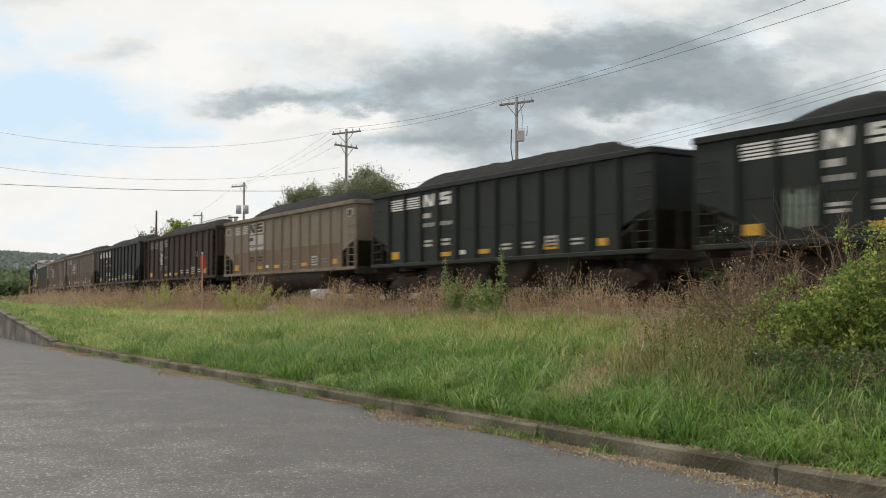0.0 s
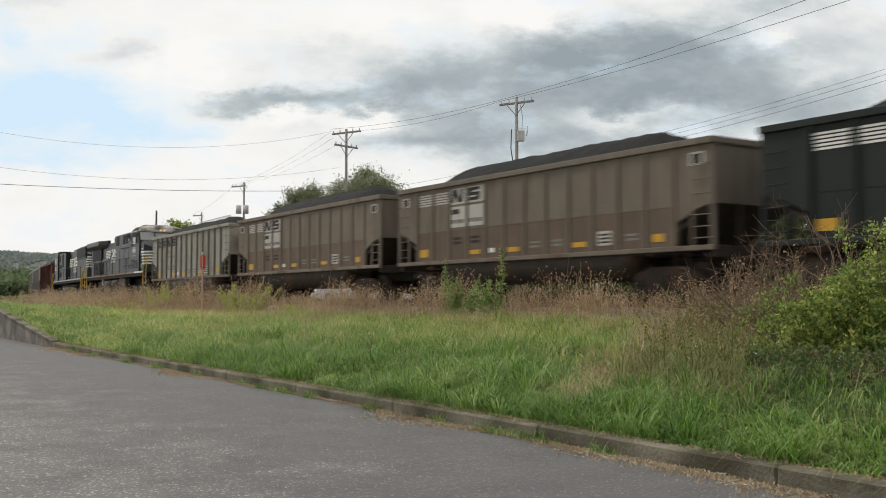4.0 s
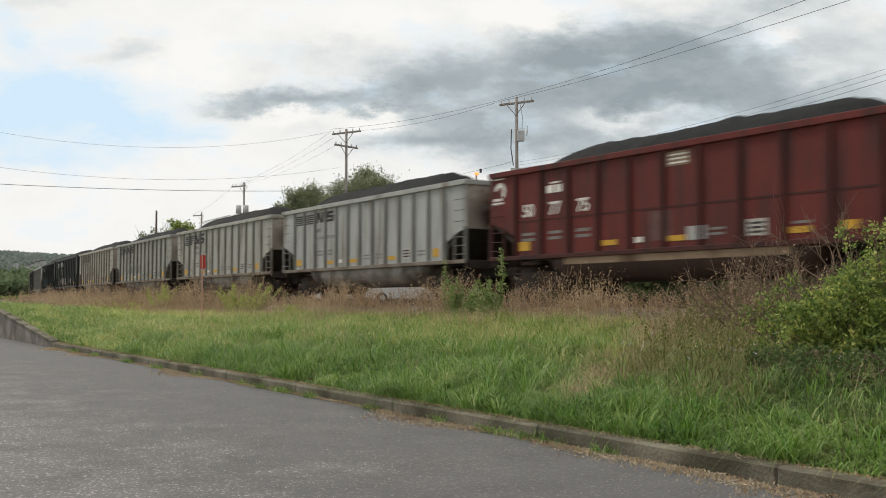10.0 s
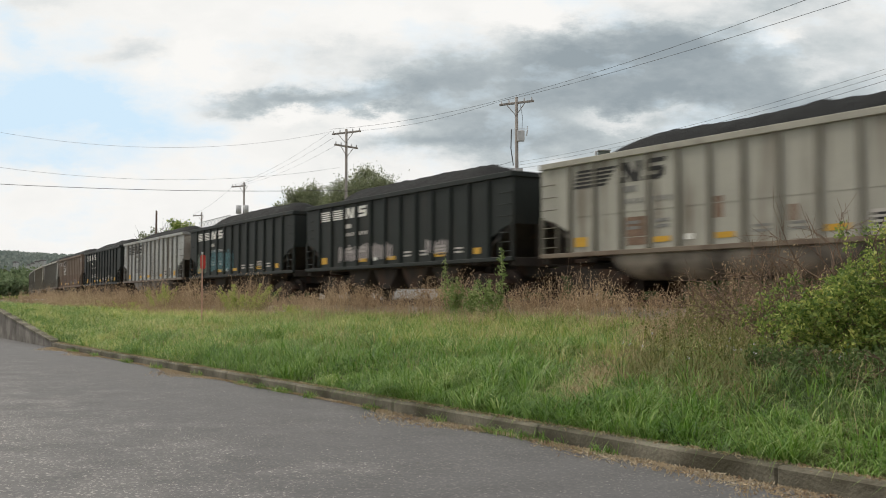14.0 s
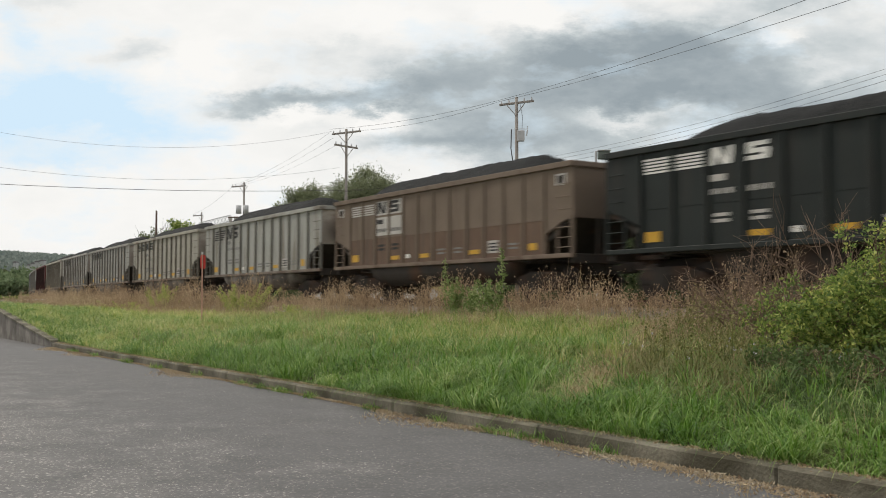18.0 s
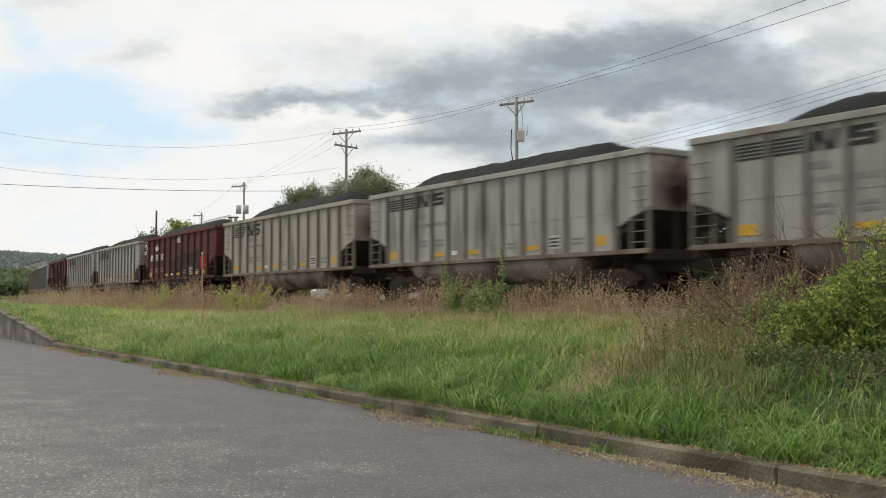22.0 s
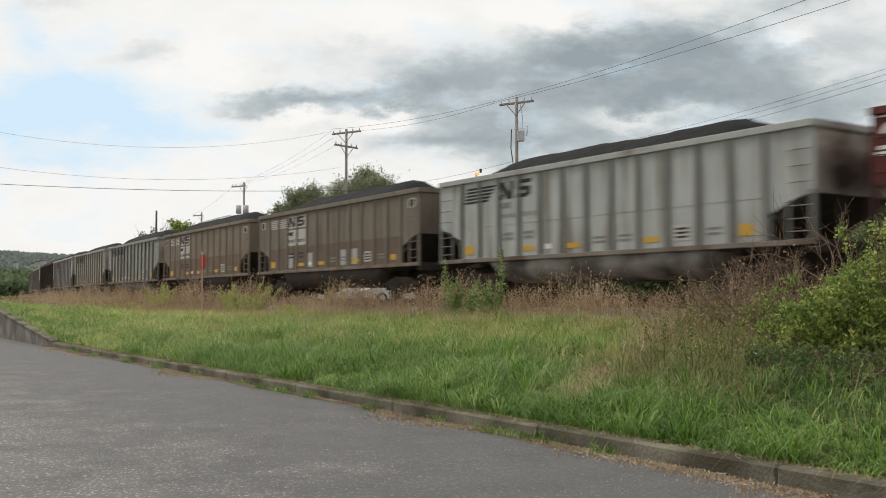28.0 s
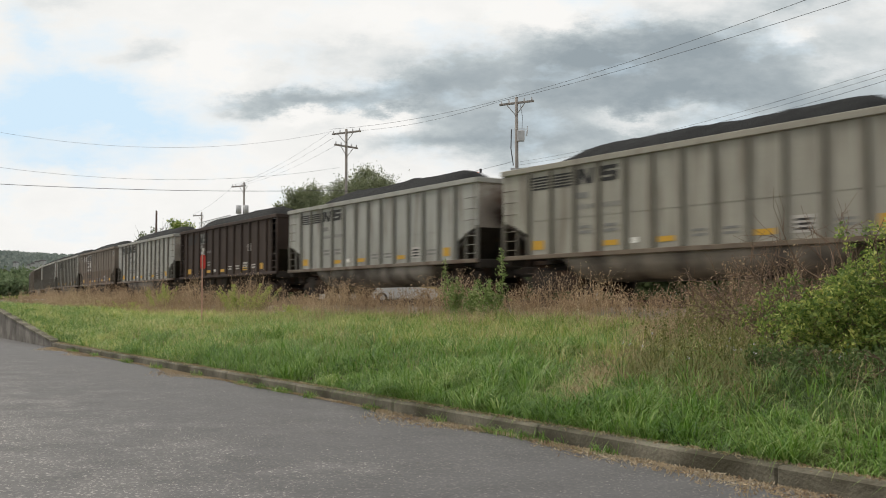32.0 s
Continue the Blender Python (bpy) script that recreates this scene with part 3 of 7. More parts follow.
        if style == "brown":
            for i in (2, 3):
                patch("stencil_patch", edge(i) + 0.07, edge(i + 1) - 0.07, 3.06, 3.56, M_DULLWHITE, "white stencil patch")
                patch("stencil_patch", edge(i) + 0.07, edge(i + 1) - 0.07, 2.32, 2.98, M_DULLWHITE, "white stencil patch")
            ink = M_DARKLETTER
            for x0 in (-6.85, 6.35):
                patch("framed_mark", x0, x0 + 0.45, 3.18, 3.50, M_DULLWHITE, "small white framed mark")
                patch("framed_mark", x0 + 0.08, x0 + 0.37, 3.23, 3.45, M_UNDER, "dark centre of the mark", 0, 1.476)
        dd = 1.477
        for i in range(2):
            for k in range(5):
                z = 3.12 + 0.082 * k
                patch("emblem_stripe", edge(i) + 0.1 + (0.012 * (4 - k) if i == 0 else 0), edge(i + 1) - 0.1, z, z + 0.05, M_DULLWHITE if style == "brown" else ink, "", 0.0, dd)
        x = edge(2) + 0.1
        patch("emblem_block", x, x + 0.17, 3.12, 3.53, ink, "", 0.05, dd)
        part("emblem_block", P([(x + 0.08, 3.53), (x + 0.30, 3.53), (x + 0.56, 3.12), (x + 0.36, 3.12)], -dd - 0.005, -dd), ink, car)
        patch("emblem_block", x + 0.48, x + 0.64, 3.12, 3.53, ink, "", 0.05, dd)
        x = edge(3) + 0.08
        for z0, z1 in ((3.12, 3.22), (3.275, 3.375), (3.43, 3.53)):
            patch("emblem_block", x, x + 0.60, z0, z1, ink, "", 0.02, dd)
        patch("emblem_block", x, x + 0.19, 3.31, 3.46, ink, "", 0.02, dd + 0.001)
        patch("emblem_block", x + 0.43, x + 0.62, 3.19, 3.34, ink, "", 0.02, dd + 0.001)
        small = {"grey": M_FADED, "black": M_DULLWHITE, "brown": M_DARKLETTER, "dark": M_FADED}[style]
        patch("marking_bar", edge(2) + 0.12, edge(2) + 0.55, 2.74, 2.9, small, "", 0, dd)
        for i in (2, 3):
            for k in range(3):
                x = edge(i) + 0.14 + 0.24 * k
                patch("marking_bar", x, x + 0.13, 2.44, 2.57, small, "", 0, dd)
            patch("marking_bar", edge(i) + 0.2, edge(i) + 0.65, 1.92, 2.0, small, "", 0, dd)
            patch("marking_bar", edge(i) + 0.2, edge(i) + 0.65, 1.78, 1.86, small, "", 0, dd)
    else:
        # red car: open emblem at the end panel, lettering and number
        arc = [(-6.62 + 0.27 * math.cos(a), 3.24 + 0.27 * math.sin(a)) for a in (radians(q) for q in range(-50, 171, 20))]
        arc += [(-6.62 + 0.13 * math.cos(a), 3.24 + 0.13 * math.sin(a)) for a in (radians(q) for q in range(170, -51, -20))]
        part("emblem_arc", P(arc, -1.476, -1.473), M_WHITE, car, "open round emblem")
        for z0, z1, x0, x1 in ((2.84, 2.92, -7.0, -6.45), (2.96, 3.04, -6.95, -6.5), (3.60, 3.64, -6.95, -6.4)):
            patch("emblem_block", x0, x1, z0, z1, M_WHITE)
        patch("emblem_block", edge(1) + 0.25, edge(1) + 0.55, 3.0, 3.22, M_WHITE)
        patch("emblem_block", edge(1) + 0.62, edge(1) + 0.88, 3.0, 3.22, M_WHITE)
        patch("marking_bar", edge(1) + 0.4, edge(1) + 0.8, 3.26, 3.31, M_WHITE)
        for i in (0, 1, 2):
            for k in range(2):
                patch("marking_bar", edge(i) + 0.3, edge(i) + 0.85, 1.85 - 0.16 * k, 1.93 - 0.16 * k, M_FADED)
        patch("stencil_patch", edge(5) + 0.15, edge(5) + 0.85, 3.25, 3.6, M_TAN, "tan stencil patch")
        for k in range(3):
            patch("marking_bar", edge(5) + 0.2, edge(5) + 0.8, 3.3 + 0.1 * k, 3.34 + 0.1 * k, M_WHITE, "", 0, 1.477)
    for i, w in ((0, 0.5), (3, 0.55), (5, 0.55), (8, 0.55)):
        if i < n - 1:
            patch("reflector", edge(i) + 0.15, edge(i) + 0.15 + w, 1.42, 1.56 if i else 1.68, M_ORANGE, "orange reflector patch", 0, 1.478)
    x = edge(n - 2)
    patch("reflector", x + 0.25, x + 0.62, 1.42, 1.70 if style in ("grey", "dark") else 1.62, M_ORANGE, "orange reflector patch", 0, 1.478)
    x = edge(n - 4)
    patch("data_panel", x + 0.2, x + 0.72, 1.42, 1.8, M_DULLWHITE, "white data panel", 0, 1.476)
    for k in range(3):
        patch("marking_bar", x + 0.26, x + 0.66, 1.48 + 0.1 * k, 1.53 + 0.1 * k, M_DARKLETTER, "", 0, 1.479)
    patch("tag_plate", edge(4) + 0.2, edge(4) + 0.45, 1.44, 1.58, M_WHITE, "small white tag", 0, 1.476)
    for i in (6, 7, n - 3):
        for k in range(2):
            patch("marking_bar", edge(i) + 0.25, edge(i) + 0.7, 1.5 + 0.12 * k, 1.56 + 0.12 * k, M_FADED if style in ("grey", "brown", "red") else M_DULLWHITE)
    return car


def handed_wheels(car):
    return [o for o in car.children_recursive if o.name.startswith("wheelset")]


def dress(car, tint, seed, coal):
    for o in (car, *car.children_recursive):
        o.color = (*tint, seed)
    part("coal_load", COALS[coal % len(COALS)], None, car, "heaped black coal load")


def spray(car, boxes):
    """Spray paint: slanted strokes on the flank; x, z, width, height, material."""
    rnd = random.Random(len(boxes))
    for x, z, w, h, m in boxes:
        for k in range(max(3, int(w / 0.16))):
            bm = P([(0, 0), (0.09, 0), (0.13, h * rnd.uniform(0.6, 1)), (0.03, h * rnd.uniform(0.6, 1))], -1.484, -1.48)
            part("spray_stroke", bm, m, car, "faded spray paint", at=(x + w * k / max(3, int(w / 0.16)), 0, z + rnd.uniform(0, 0.1)))


def blot(car, x0, x1, z0, z1, m, label):
    part("paint_patch", P([(x0, z0), (x1, z0), (x1, z1), (x0, z1)], -1.4745, -1.471), m, car, label)


def slanted_emblem(thing, x, z, y, tall, long, gap, wide, paint, count=5):
    """Speed stripes with a slanted end and two bold blocks beside them; tall, long, wide in metres."""
    for i in range(count):
        f0, f1 = i / count, (i + 0.62) / count
        end = lambda f: x + long * (0.70 + 0.26 * f)
        part("emblem_stripe", P([(x + 0.03 * i, z + f0 * tall), (end(f0), z + f0 * tall), (end(f1), z + f1 * tall), (x + 0.03 * i, z + f1 * tall)], y - 0.004, y), paint, thing)
    a, k, w = x + gap, tall / 0.8, wide / 1.88

    def block(pts, d=0.004):
        part("emblem_block", P([(a + px * w, z + pz * k) for px, pz in pts], y - d, y), paint, thing)
    block([(-0.12, 0.0), (0.30, 0.0), (0.27, 0.22), (0.02, 0.22)])
    block([(-0.05, 0.8), (0.36, 0.8), (0.86, 0.0), (0.50, 0.0)])
    block([(0.66, 0.12), (0.86, 0.0), (0.95, 0.8), (0.73, 0.8)], 0.005)
    for z0, z1, x0, x1 in ((0.0, 0.17, 1.0, 1.70), (0.32, 0.49, 1.10, 1.80), (0.63, 0.8, 1.15, 1.9), (0.40, 0.72, 1.04, 1.30), (0.08, 0.42, 1.58, 1.86)):
        block([(x0, z0), (x1, z0), (x1 + 0.04, z1), (x0 + 0.04, z1)], 0.0055)


SLANTED = (10, 12, 15, 18, 22, 24, 25, 27, 33, 36)      # grey cars with the slanted emblem


def decorate(car, index):
    """What sets single cars apart."""
    if index in SLANTED:
        slanted_emblem(car, -5.7, 3.0, -1.474, 0.52, 1.75, 1.75, 1.55, M_DARKLETTER, 5)
    if index in (8, 23, 26):
        for x, word in zip((-5.265, -4.095, -2.925), ("50", "77", "75") if index == 8 else ("50", "75", "57")):
            part("number", text_mesh(word, 0.5, M_WHITE), None, car, at=(x, -1.477, 2.55))
        if index == 8:
            part("tub_band", B(-3.7, 3.7, -1.49, -1.462, 0.97, 1.157), M_TAN, car, "tan band along the tub")
    if index == 0:
        spray(car, [(-4.6, 1.5, 1.0, 0.95, M_PALEGREEN)])
    elif index == 13:
        spray(car, [(-4.2, 1.45, 4.2, 0.6, M_PINKWHITE), (2.2, 1.5, 1.4, 0.5, M_PINKWHITE)])
    elif index == 14:
        spray(car, [(-5.8, 1.4, 1.5, 1.05, M_PALEGREEN), (-3.9, 1.45, 3.6, 1.1, M_TEAL)])
    elif index == 11:
        blot(car, -2.8, -0.08, 1.75, 2.22, M_PRIMER, "darker repainted panel")
        for x in (-4.7, -2.8, -0.9):
            blot(car, x + 0.05, x + 0.85, 1.36, 1.72, M_PALEPRIMER, "pale repainted patch")
    elif index == 12:
        for x, z, w, h in ((-3.75, 1.6, 0.8, 0.5), (-3.7, 1.38, 0.7, 0.2), (-0.85, 1.9, 0.25, 0.5), (1.2, 1.7, 0.2, 0.35), (4.2, 1.4, 0.7, 0.3)):
            blot(car, x, x + w, z, z + h, M_RUSTBLOT, "rust-brown stain")
    elif index == 28:
        for x in (-3.85, -1.9, 1.1, 2.05):
            blot(car, x + 0.06, x + 0.5, 1.36, 1.95, M_PALEPRIMER, "pale repainted patch")
    elif index == 8:
        blot(car, -0.45, 0.25, 1.46, 2.2, M_WORNRED, "greyish worn patch")
        blot(car, 0.75, 1.35, 1.42, 1.75, M_PALEPRIMER, "pale worn patch")
    elif index == 23:
        for x0, z1 in ((-1.05, 2.2), (0.12, 2.5), (1.29, 2.65), (2.46, 2.6), (3.63, 2.75), (4.8, 2.4)):
            blot(car, x0 - 0.05, x0 + 0.96, 1.34, z1, M_SOOTRED, "sooty dark stain")
        blot(car, 2.6, 3.1, 1.5, 1.95, M_RUSTBLOT, "pale rusty patch")
    elif index in (15, 30):
        for x, z, w, h in ((-2.75, 1.4, 0.32, 1.5), (-2.3, 1.4, 0.22, 0.9), (4.1, 1.38, 0.3, 0.5)):
            blot(car, x, x + w, z, z + h, M_GRIMEBLOT, "dark grime streak")


# order of the train from its head in view; s of the rear corner at the start
GREY, TAN, LIGHT = (1.0, 1.0, 1.0), (1.0, 0.955, 0.88), (1.08, 1.12, 1.18)
HEAD = [("black", GREY), ("black", GREY), ("brown", (1.14, 1.12, 1.05)), ("dark", GREY), ("black", GREY), ("brown", (0.9, 0.9, 0.9)), ("brown", GREY), ("grey", (0.9, 0.88, 0.84))]
REAR = [("red", (1.05, 0.9, 0.9)), ("grey", LIGHT), ("grey", (1.08, 1.09, 1.08)), ("grey", (0.9, 0.92, 0.9)), ("grey", (1.05, 1.02, 0.95)), ("black", GREY), ("black", GREY), ("grey", LIGHT),
        ("black", GREY), ("brown", (0.96, 0.86, 0.81)), ("grey", GREY), ("grey", TAN), ("grey", (0.9, 0.9, 0.88)), ("grey", GREY), ("grey", TAN), ("red", (0.9, 0.8, 0.8)), ("grey", GREY), ("grey", LIGHT),
        ("red", (0.8, 0.75, 0.75)), ("grey", LIGHT), ("brown", GREY), ("brown", (1.1, 1.05, 1.0)), ("grey", (0.8, 0.82, 0.82)), ("grey", (0.90, 0.86, 0.79)), ("grey", GREY), ("dark", GREY),
        ("grey", GREY), ("brown", GREY), ("grey", (0.85, 0.85, 0.83)), ("grey", GREY), ("grey", GREY), ("brown", GREY), ("grey", GREY)]
CARS = []          # (thing, s of its middle at the start)
MODELS = {}


def place_cars():
    rnd = random.Random(11)
    index = 0
    for first, row in ((10.7, HEAD), (-157.6, REAR)):
        for i, (style, tint) in enumerate(row):
            mid = first - 15.5 * i + 7.1
            if style not in MODELS:
                MODELS[style] = build_car(style)
                car = MODELS[style]
            else:
                car = copy_thing(MODELS[style], Matrix())
                for o in list(car.children):
                    if o.name.startswith(("coal_load", "spray_stroke", "paint_patch", "number", "tub_band")) or (index in SLANTED and o.name.startswith("emblem")):
                        bpy.data.objects.remove(o)
            decorate(car, index)
            dress(car, tint, rnd.random(), index)
            CARS.append((car, mid))
            index += 1


place_cars()


# ---- the two locomotives in the middle of the train ----
def loco_truck(loco, x):
    truck = part("truck", B(-2.2, 2.2, -0.5, 0.5, 0.55, 0.85, bevel=0.05), M_UNDER, loco, "dusty three-axle truck", (x, 0, 0))
    for s in (-1, 1):
        y = s * 1.2
        bm = P([(-2.45, 0.55), (-2.4, 0.78), (-1.9, 0.92), (1.9, 0.92), (2.4, 0.78), (2.45, 0.55), (2.2, 0.42), (1.5, 0.55), (0.5, 0.55), (-0.5, 0.55), (-1.5, 0.55), (-2.2, 0.42)], y - 0.1, y + 0.1)
        part("side_frame", bm, M_TRUCKGREY, truck)
        for dx in (-1.85, 0, 1.85):
            part("journal_box", B(dx - 0.24, dx + 0.24, min(y, y + s * 0.2), max(y, y + s * 0.2), 0.38, 0.74, bevel=0.03), M_TRUCKGREY, truck)
        for dx in (-0.95, 0.95):
            part("spring", T((dx, y + s * 0.12, 0.5), (dx, y + s * 0.12, 0.9), 0.1, seg=10), M_TRUCKGREY, truck)
    for dx in (-1.85, 0, 1.85):
        part("wheelset", WHEELSET_BIG, None, truck, at=(dx, 0, 0.533))


def end_rails(loco, x, s):
    """Yellow grab rails and steps at one corner end; s: towards the end."""
    for sy in (-1, 1):
        for dx in (0.0, 0.8):
            xx = x - s * dx
            part("yellow_rail", bar([(xx, sy * 1.5, 1.0), (xx, sy * 1.5, 1.9), (xx + s * 0.18, sy * 1.46, 2.45), (xx + s * 0.05, sy * 1.4, 2.75)], 0.028, 8), M_YELLOW, loco, "yellow handrail")
        for k in range(4):
            part("step", B(min(x, x - s * 0.7), max(x, x - s * 0.7), sy * 1.3 - 0.17, sy * 1.3 + 0.17, 0.42 + 0.34 * k, 0.46 + 0.34 * k), M_LOCODARK, loco)
            part("step_edge", B(min(x, x - s * 0.7), max(x, x - s * 0.7), sy * 1.48 - 0.012, sy * 1.48 + 0.012, 0.43 + 0.34 * k, 0.46 + 0.34 * k), M_YELLOW, loco, "yellow step edge")


def loco_base(name, label, half):
    loco = tagged(new(name), label, "locomotive", "locomotives")
    F = half - 0.75
    part("frame", B(-F, F, -1.42, 1.42, 1.56, 1.74, bevel=0.02), M_LOCODARK, loco)
    for s in (-1, 1):
        part("sill_stripe", B(-F + 0.9, F - 0.9, s * 1.47 - 0.025, s * 1.47 + 0.025, 1.76, 1.86), M_TAN if half > 11.1 else M_DULLWHITE, loco, "rusty pale stripe along the walkway edge")
        part("walkway", B(-F, F, min(s * 0.9, s * 1.45), max(s * 0.9, s * 1.45), 1.745, 1.79), M_LOCODARK, loco)
        part("pilot", P([(s * (F - 0.15), 1.5), (s * (F + 0.1), 1.5), (s * (F + 0.2), 0.3), (s * (F - 0.05), 0.3)], -1.3, 1.3), M_LOCODARK, loco)
        c = part("coupler", COUPLER, None, loco, at=(s * (F + 0.05), 0, 0))
        c.rotation_euler[2] = 0 if s > 0 else math.pi
        # handrail with stanchions along the walkway
        zs = 2.85
        part("handrail", bar([(-F + 1.2, s * 1.44, zs), (0, s * 1.44, zs), (F - 1.2, s * 1.44, zs)], 0.018), M_LOCODARK, loco)
        post = mesh_of(T((0, s * 1.44, 1.79), (0, s * 1.44, zs), 0.016, seg=6), M_LOCODARK)
        for k in range(9):
            part("stanchion", post, None, loco, at=(-F + 1.5 + k * (2 * F - 3.0) / 8, 0, 0))
        end_rails(loco, s * (F + 0.1), s)
        loco_truck(loco, s * (half - 4.35))
    return loco, F


def lettered(loco, words, size, x, y, z, m, label="", turn=0.0):
    o = part("number", text_mesh(words, size, m), None, loco, label, (x, y, z))
    o.rotation_euler[2] = turn


def stripes_and_emblem(loco, x, z, y, tall, long, gap, wide):
    """The emblem with two rows of bars below."""
    slanted_emblem(loco, x, z, y, tall, long, gap, wide, M_WHITE)
    rnd = random.Random(3)
    for j in range(2):
        zz, h = z - 0.36 * tall - 0.34 * tall * j, 0.26 * tall
        q, end = x + gap - 0.14 * wide + 0.02 * j, x + gap + wide * (0.78 + 0.1 * j)
        while q < end:
            d = rnd.uniform(0.07, 0.10) * wide
            part("marking_bar", P([(q, zz), (q + d, zz), (q + d, zz + h), (q, zz + h)], y - 0.004, y), M_DULLWHITE, loco)
            q += d + 0.022 * wide


def build_loco_wide():
    """The leading one, cab first."""
    loco, F = loco_base("diesel_locomotive", "black diesel locomotive with white nose stripes and wide cab", 11.15)
    part("underframe", B(-9.4, 9.4, -0.7, 0.7, 0.95, 1.46), M_LOCODARK, loco)
    # cab and nose at +x
    cab = part("cab", P([(6.0, 1.8), (8.42, 1.8), (8.46, 3.84), (8.24, 4.5), (6.0, 4.5)], -1.48, 1.48), M_LOCO, loco)
    bm = bmesh.new()
    arch = ((-1.48, 0.0), (-1.40, 0.55), (-1.0, 0.85), (-0.5, 1.0), (0.5, 1.0), (1.0, 0.85), (1.40, 0.55), (1.48, 0.0))
    rings = [[bm.verts.new((x, y, 4.49 + rise * h)) for y, h in arch] for x, rise in ((5.98, 0.12), (6.35, 0.34), (7.2, 0.46), (7.75, 0.44))]
    for r0, r1 in zip(rings, rings[1:]):
        for i in range(7):
            bm.faces.new((r0[i], r1[i], r1[i + 1], r0[i + 1]))
    bm.faces.new(rings[0]), bm.faces.new(rings[-1][::-1])
    bmesh.ops.recalc_face_normals(bm, faces=bm.faces[:])
    roof = part("cab_roof", bm, M_TRUCKGREY, loco, "crowned dusty grey cab roof")
    for x in (6.5, 6.9, 7.3):
        part("roof_rib", B(x, x + 0.09, -0.9, 0.9, 4.86, 4.95, bevel=0.02), M_LOCODARK, roof)
    bm = bmesh.new()
    rings = [[bm.verts.new((x - 0.05 * abs(y) ** 2 * (x > 8), y, z0 + rise * h)) for y, h in arch] for x, z0, rise in ((7.75, 4.495, 0.44), (8.12, 4.485, 0.40), (8.36, 4.46, 0.27), (8.42, 4.45, 0.10))]
    for r0, r1 in zip(rings, rings[1:]):
        for i in range(7):
            bm.faces.new((r0[i], r1[i], r1[i + 1], r0[i + 1]))
    bm.faces.new(rings[0]), bm.faces.new(rings[-1][::-1])
    bmesh.ops.recalc_face_normals(bm, faces=bm.faces[:])
    part("roof_visor", bm, M_DUSTYROOF, cab, "pale dusty brow over the windshield")
    for s in (-1, 1):
        part("side_window", B(6.71, 7.63, s * 1.485 - 0.012, s * 1.485 + 0.012, 3.76, 4.17), M_DARKGLASS, cab, "dark side window")
        part("window_pane", B(6.98, 7.22, s * 1.50 - 0.004, s * 1.50 + 0.004, 3.78, 4.10), M_GLASS, cab)
        part("window_pane", B(7.28, 7.52, s * 1.50 - 0.004, s * 1.50 + 0.004, 3.78, 4.12), M_GLASS, cab)
        part("window_ledge", B(6.66, 8.02, s * 1.50 - 0.03, s * 1.50 + 0.03, 3.69, 3.74), M_GALV, cab)
        part("sunshade", P([(6.6, 4.40), (7.7, 4.40), (7.62, 4.14), (6.7, 4.16)], s * 1.53 - 0.02, s * 1.53 + 0.02), M_LOCODARK, cab)
        part("mirror_wing", B(7.82, 8.10, s * 1.56 - 0.02, s * 1.56 + 0.02, 3.7, 4.38), M_TANK, cab)
        part("rear_window", B(6.12, 6.32, s * 1.485 - 0.012, s * 1.485 + 0.012, 3.72, 4.30), M_TANK, cab)
        part("grab_iron", bar([(6.4, s * 1.54, 3.55), (6.4, s * 1.54, 3.9)], 0.05), M_DULLWHITE, cab)
        part("gutter_strip", B(6.05, 8.2, s * 1.50 - 0.02, s * 1.50 + 0.02, 4.46, 4.51), M_GALV, cab)
    for y0, y1 in ((-1.40, -0.5), (-0.44, 0.44), (0.5, 1.40)):
        part("windshield", P([(8.46, 3.90), (8.485, 3.90), (8.285, 4.44), (8.26, 4.44)], y0, y1), M_GLASS, cab, "windshield pane with sky reflection in its pale colour")
    part("number_board", B(8.20, 8.44, -0.65, 0.65, 4.42, 4.56, bevel=0.02), M_DULLWHITE, cab)
    for y in (-0.12, 0.12):
        part("headlight", T((8.40, y, 4.54), (8.48, y, 4.54), 0.06, seg=14), M_LAMP, cab, "lit headlight")
    bm = bmesh.new()
    plan = [(8.42, -1.40), (9.45, -1.40), (10.28, -0.62), (10.28, 0.62), (9.45, 1.40), (8.42, 1.40)]
    tops = (3.74, 3.56, 3.26, 3.26, 3.56, 3.74)
    cap = [(8.42, -1.34, 3.87), (9.32, -1.24, 3.82), (9.90, -0.54, 3.74), (9.90, 0.54, 3.74), (9.32, 1.24, 3.82), (8.42, 1.34, 3.87)]
    rings = [[bm.verts.new((x, y, 1.8)) for x, y in plan], [bm.verts.new((x, y, z)) for (x, y), z in zip(plan, tops)], [bm.verts.new(q) for q in cap]]
    for lo, hi in zip(rings, rings[1:]):
        for n in range(6):
            bm.faces.new((lo[n], lo[(n + 1) % 6], hi[(n + 1) % 6], hi[n]))
    bm.faces.new(rings[-1]), bm.faces.new(rings[0][::-1])
    nose = part("nose", bm, M_LOCO, loco)
    turn = math.atan2(0.78, 0.83)
    for i in range(5):
        z = 3.03 - 0.185 * i
        for s in (-1, 1):
            part("nose_stripe", P([(8.62 + 0.10 * i, z + 0.105), (8.66 + 0.10 * i, z), (9.45, z), (9.45, z + 0.105)], s * 1.404 - 0.004, s * 1.404 + 0.004), M_WHITE, nose, "white nose stripe")
            o = part("nose_stripe", B(0.0, 0.86 if i < 4 else 1.12, -0.006, 0.006, z, z + 0.105), M_WHITE, nose, "white nose stripe", (9.45, s * 1.404, 0))
            o.rotation_euler[2] = -s * turn
        part("nose_stripe", B(10.282, 10.288, 0.2 if i < 4 else -0.62, 0.62, z, z + 0.105), M_WHITE, nose, "white nose stripe")
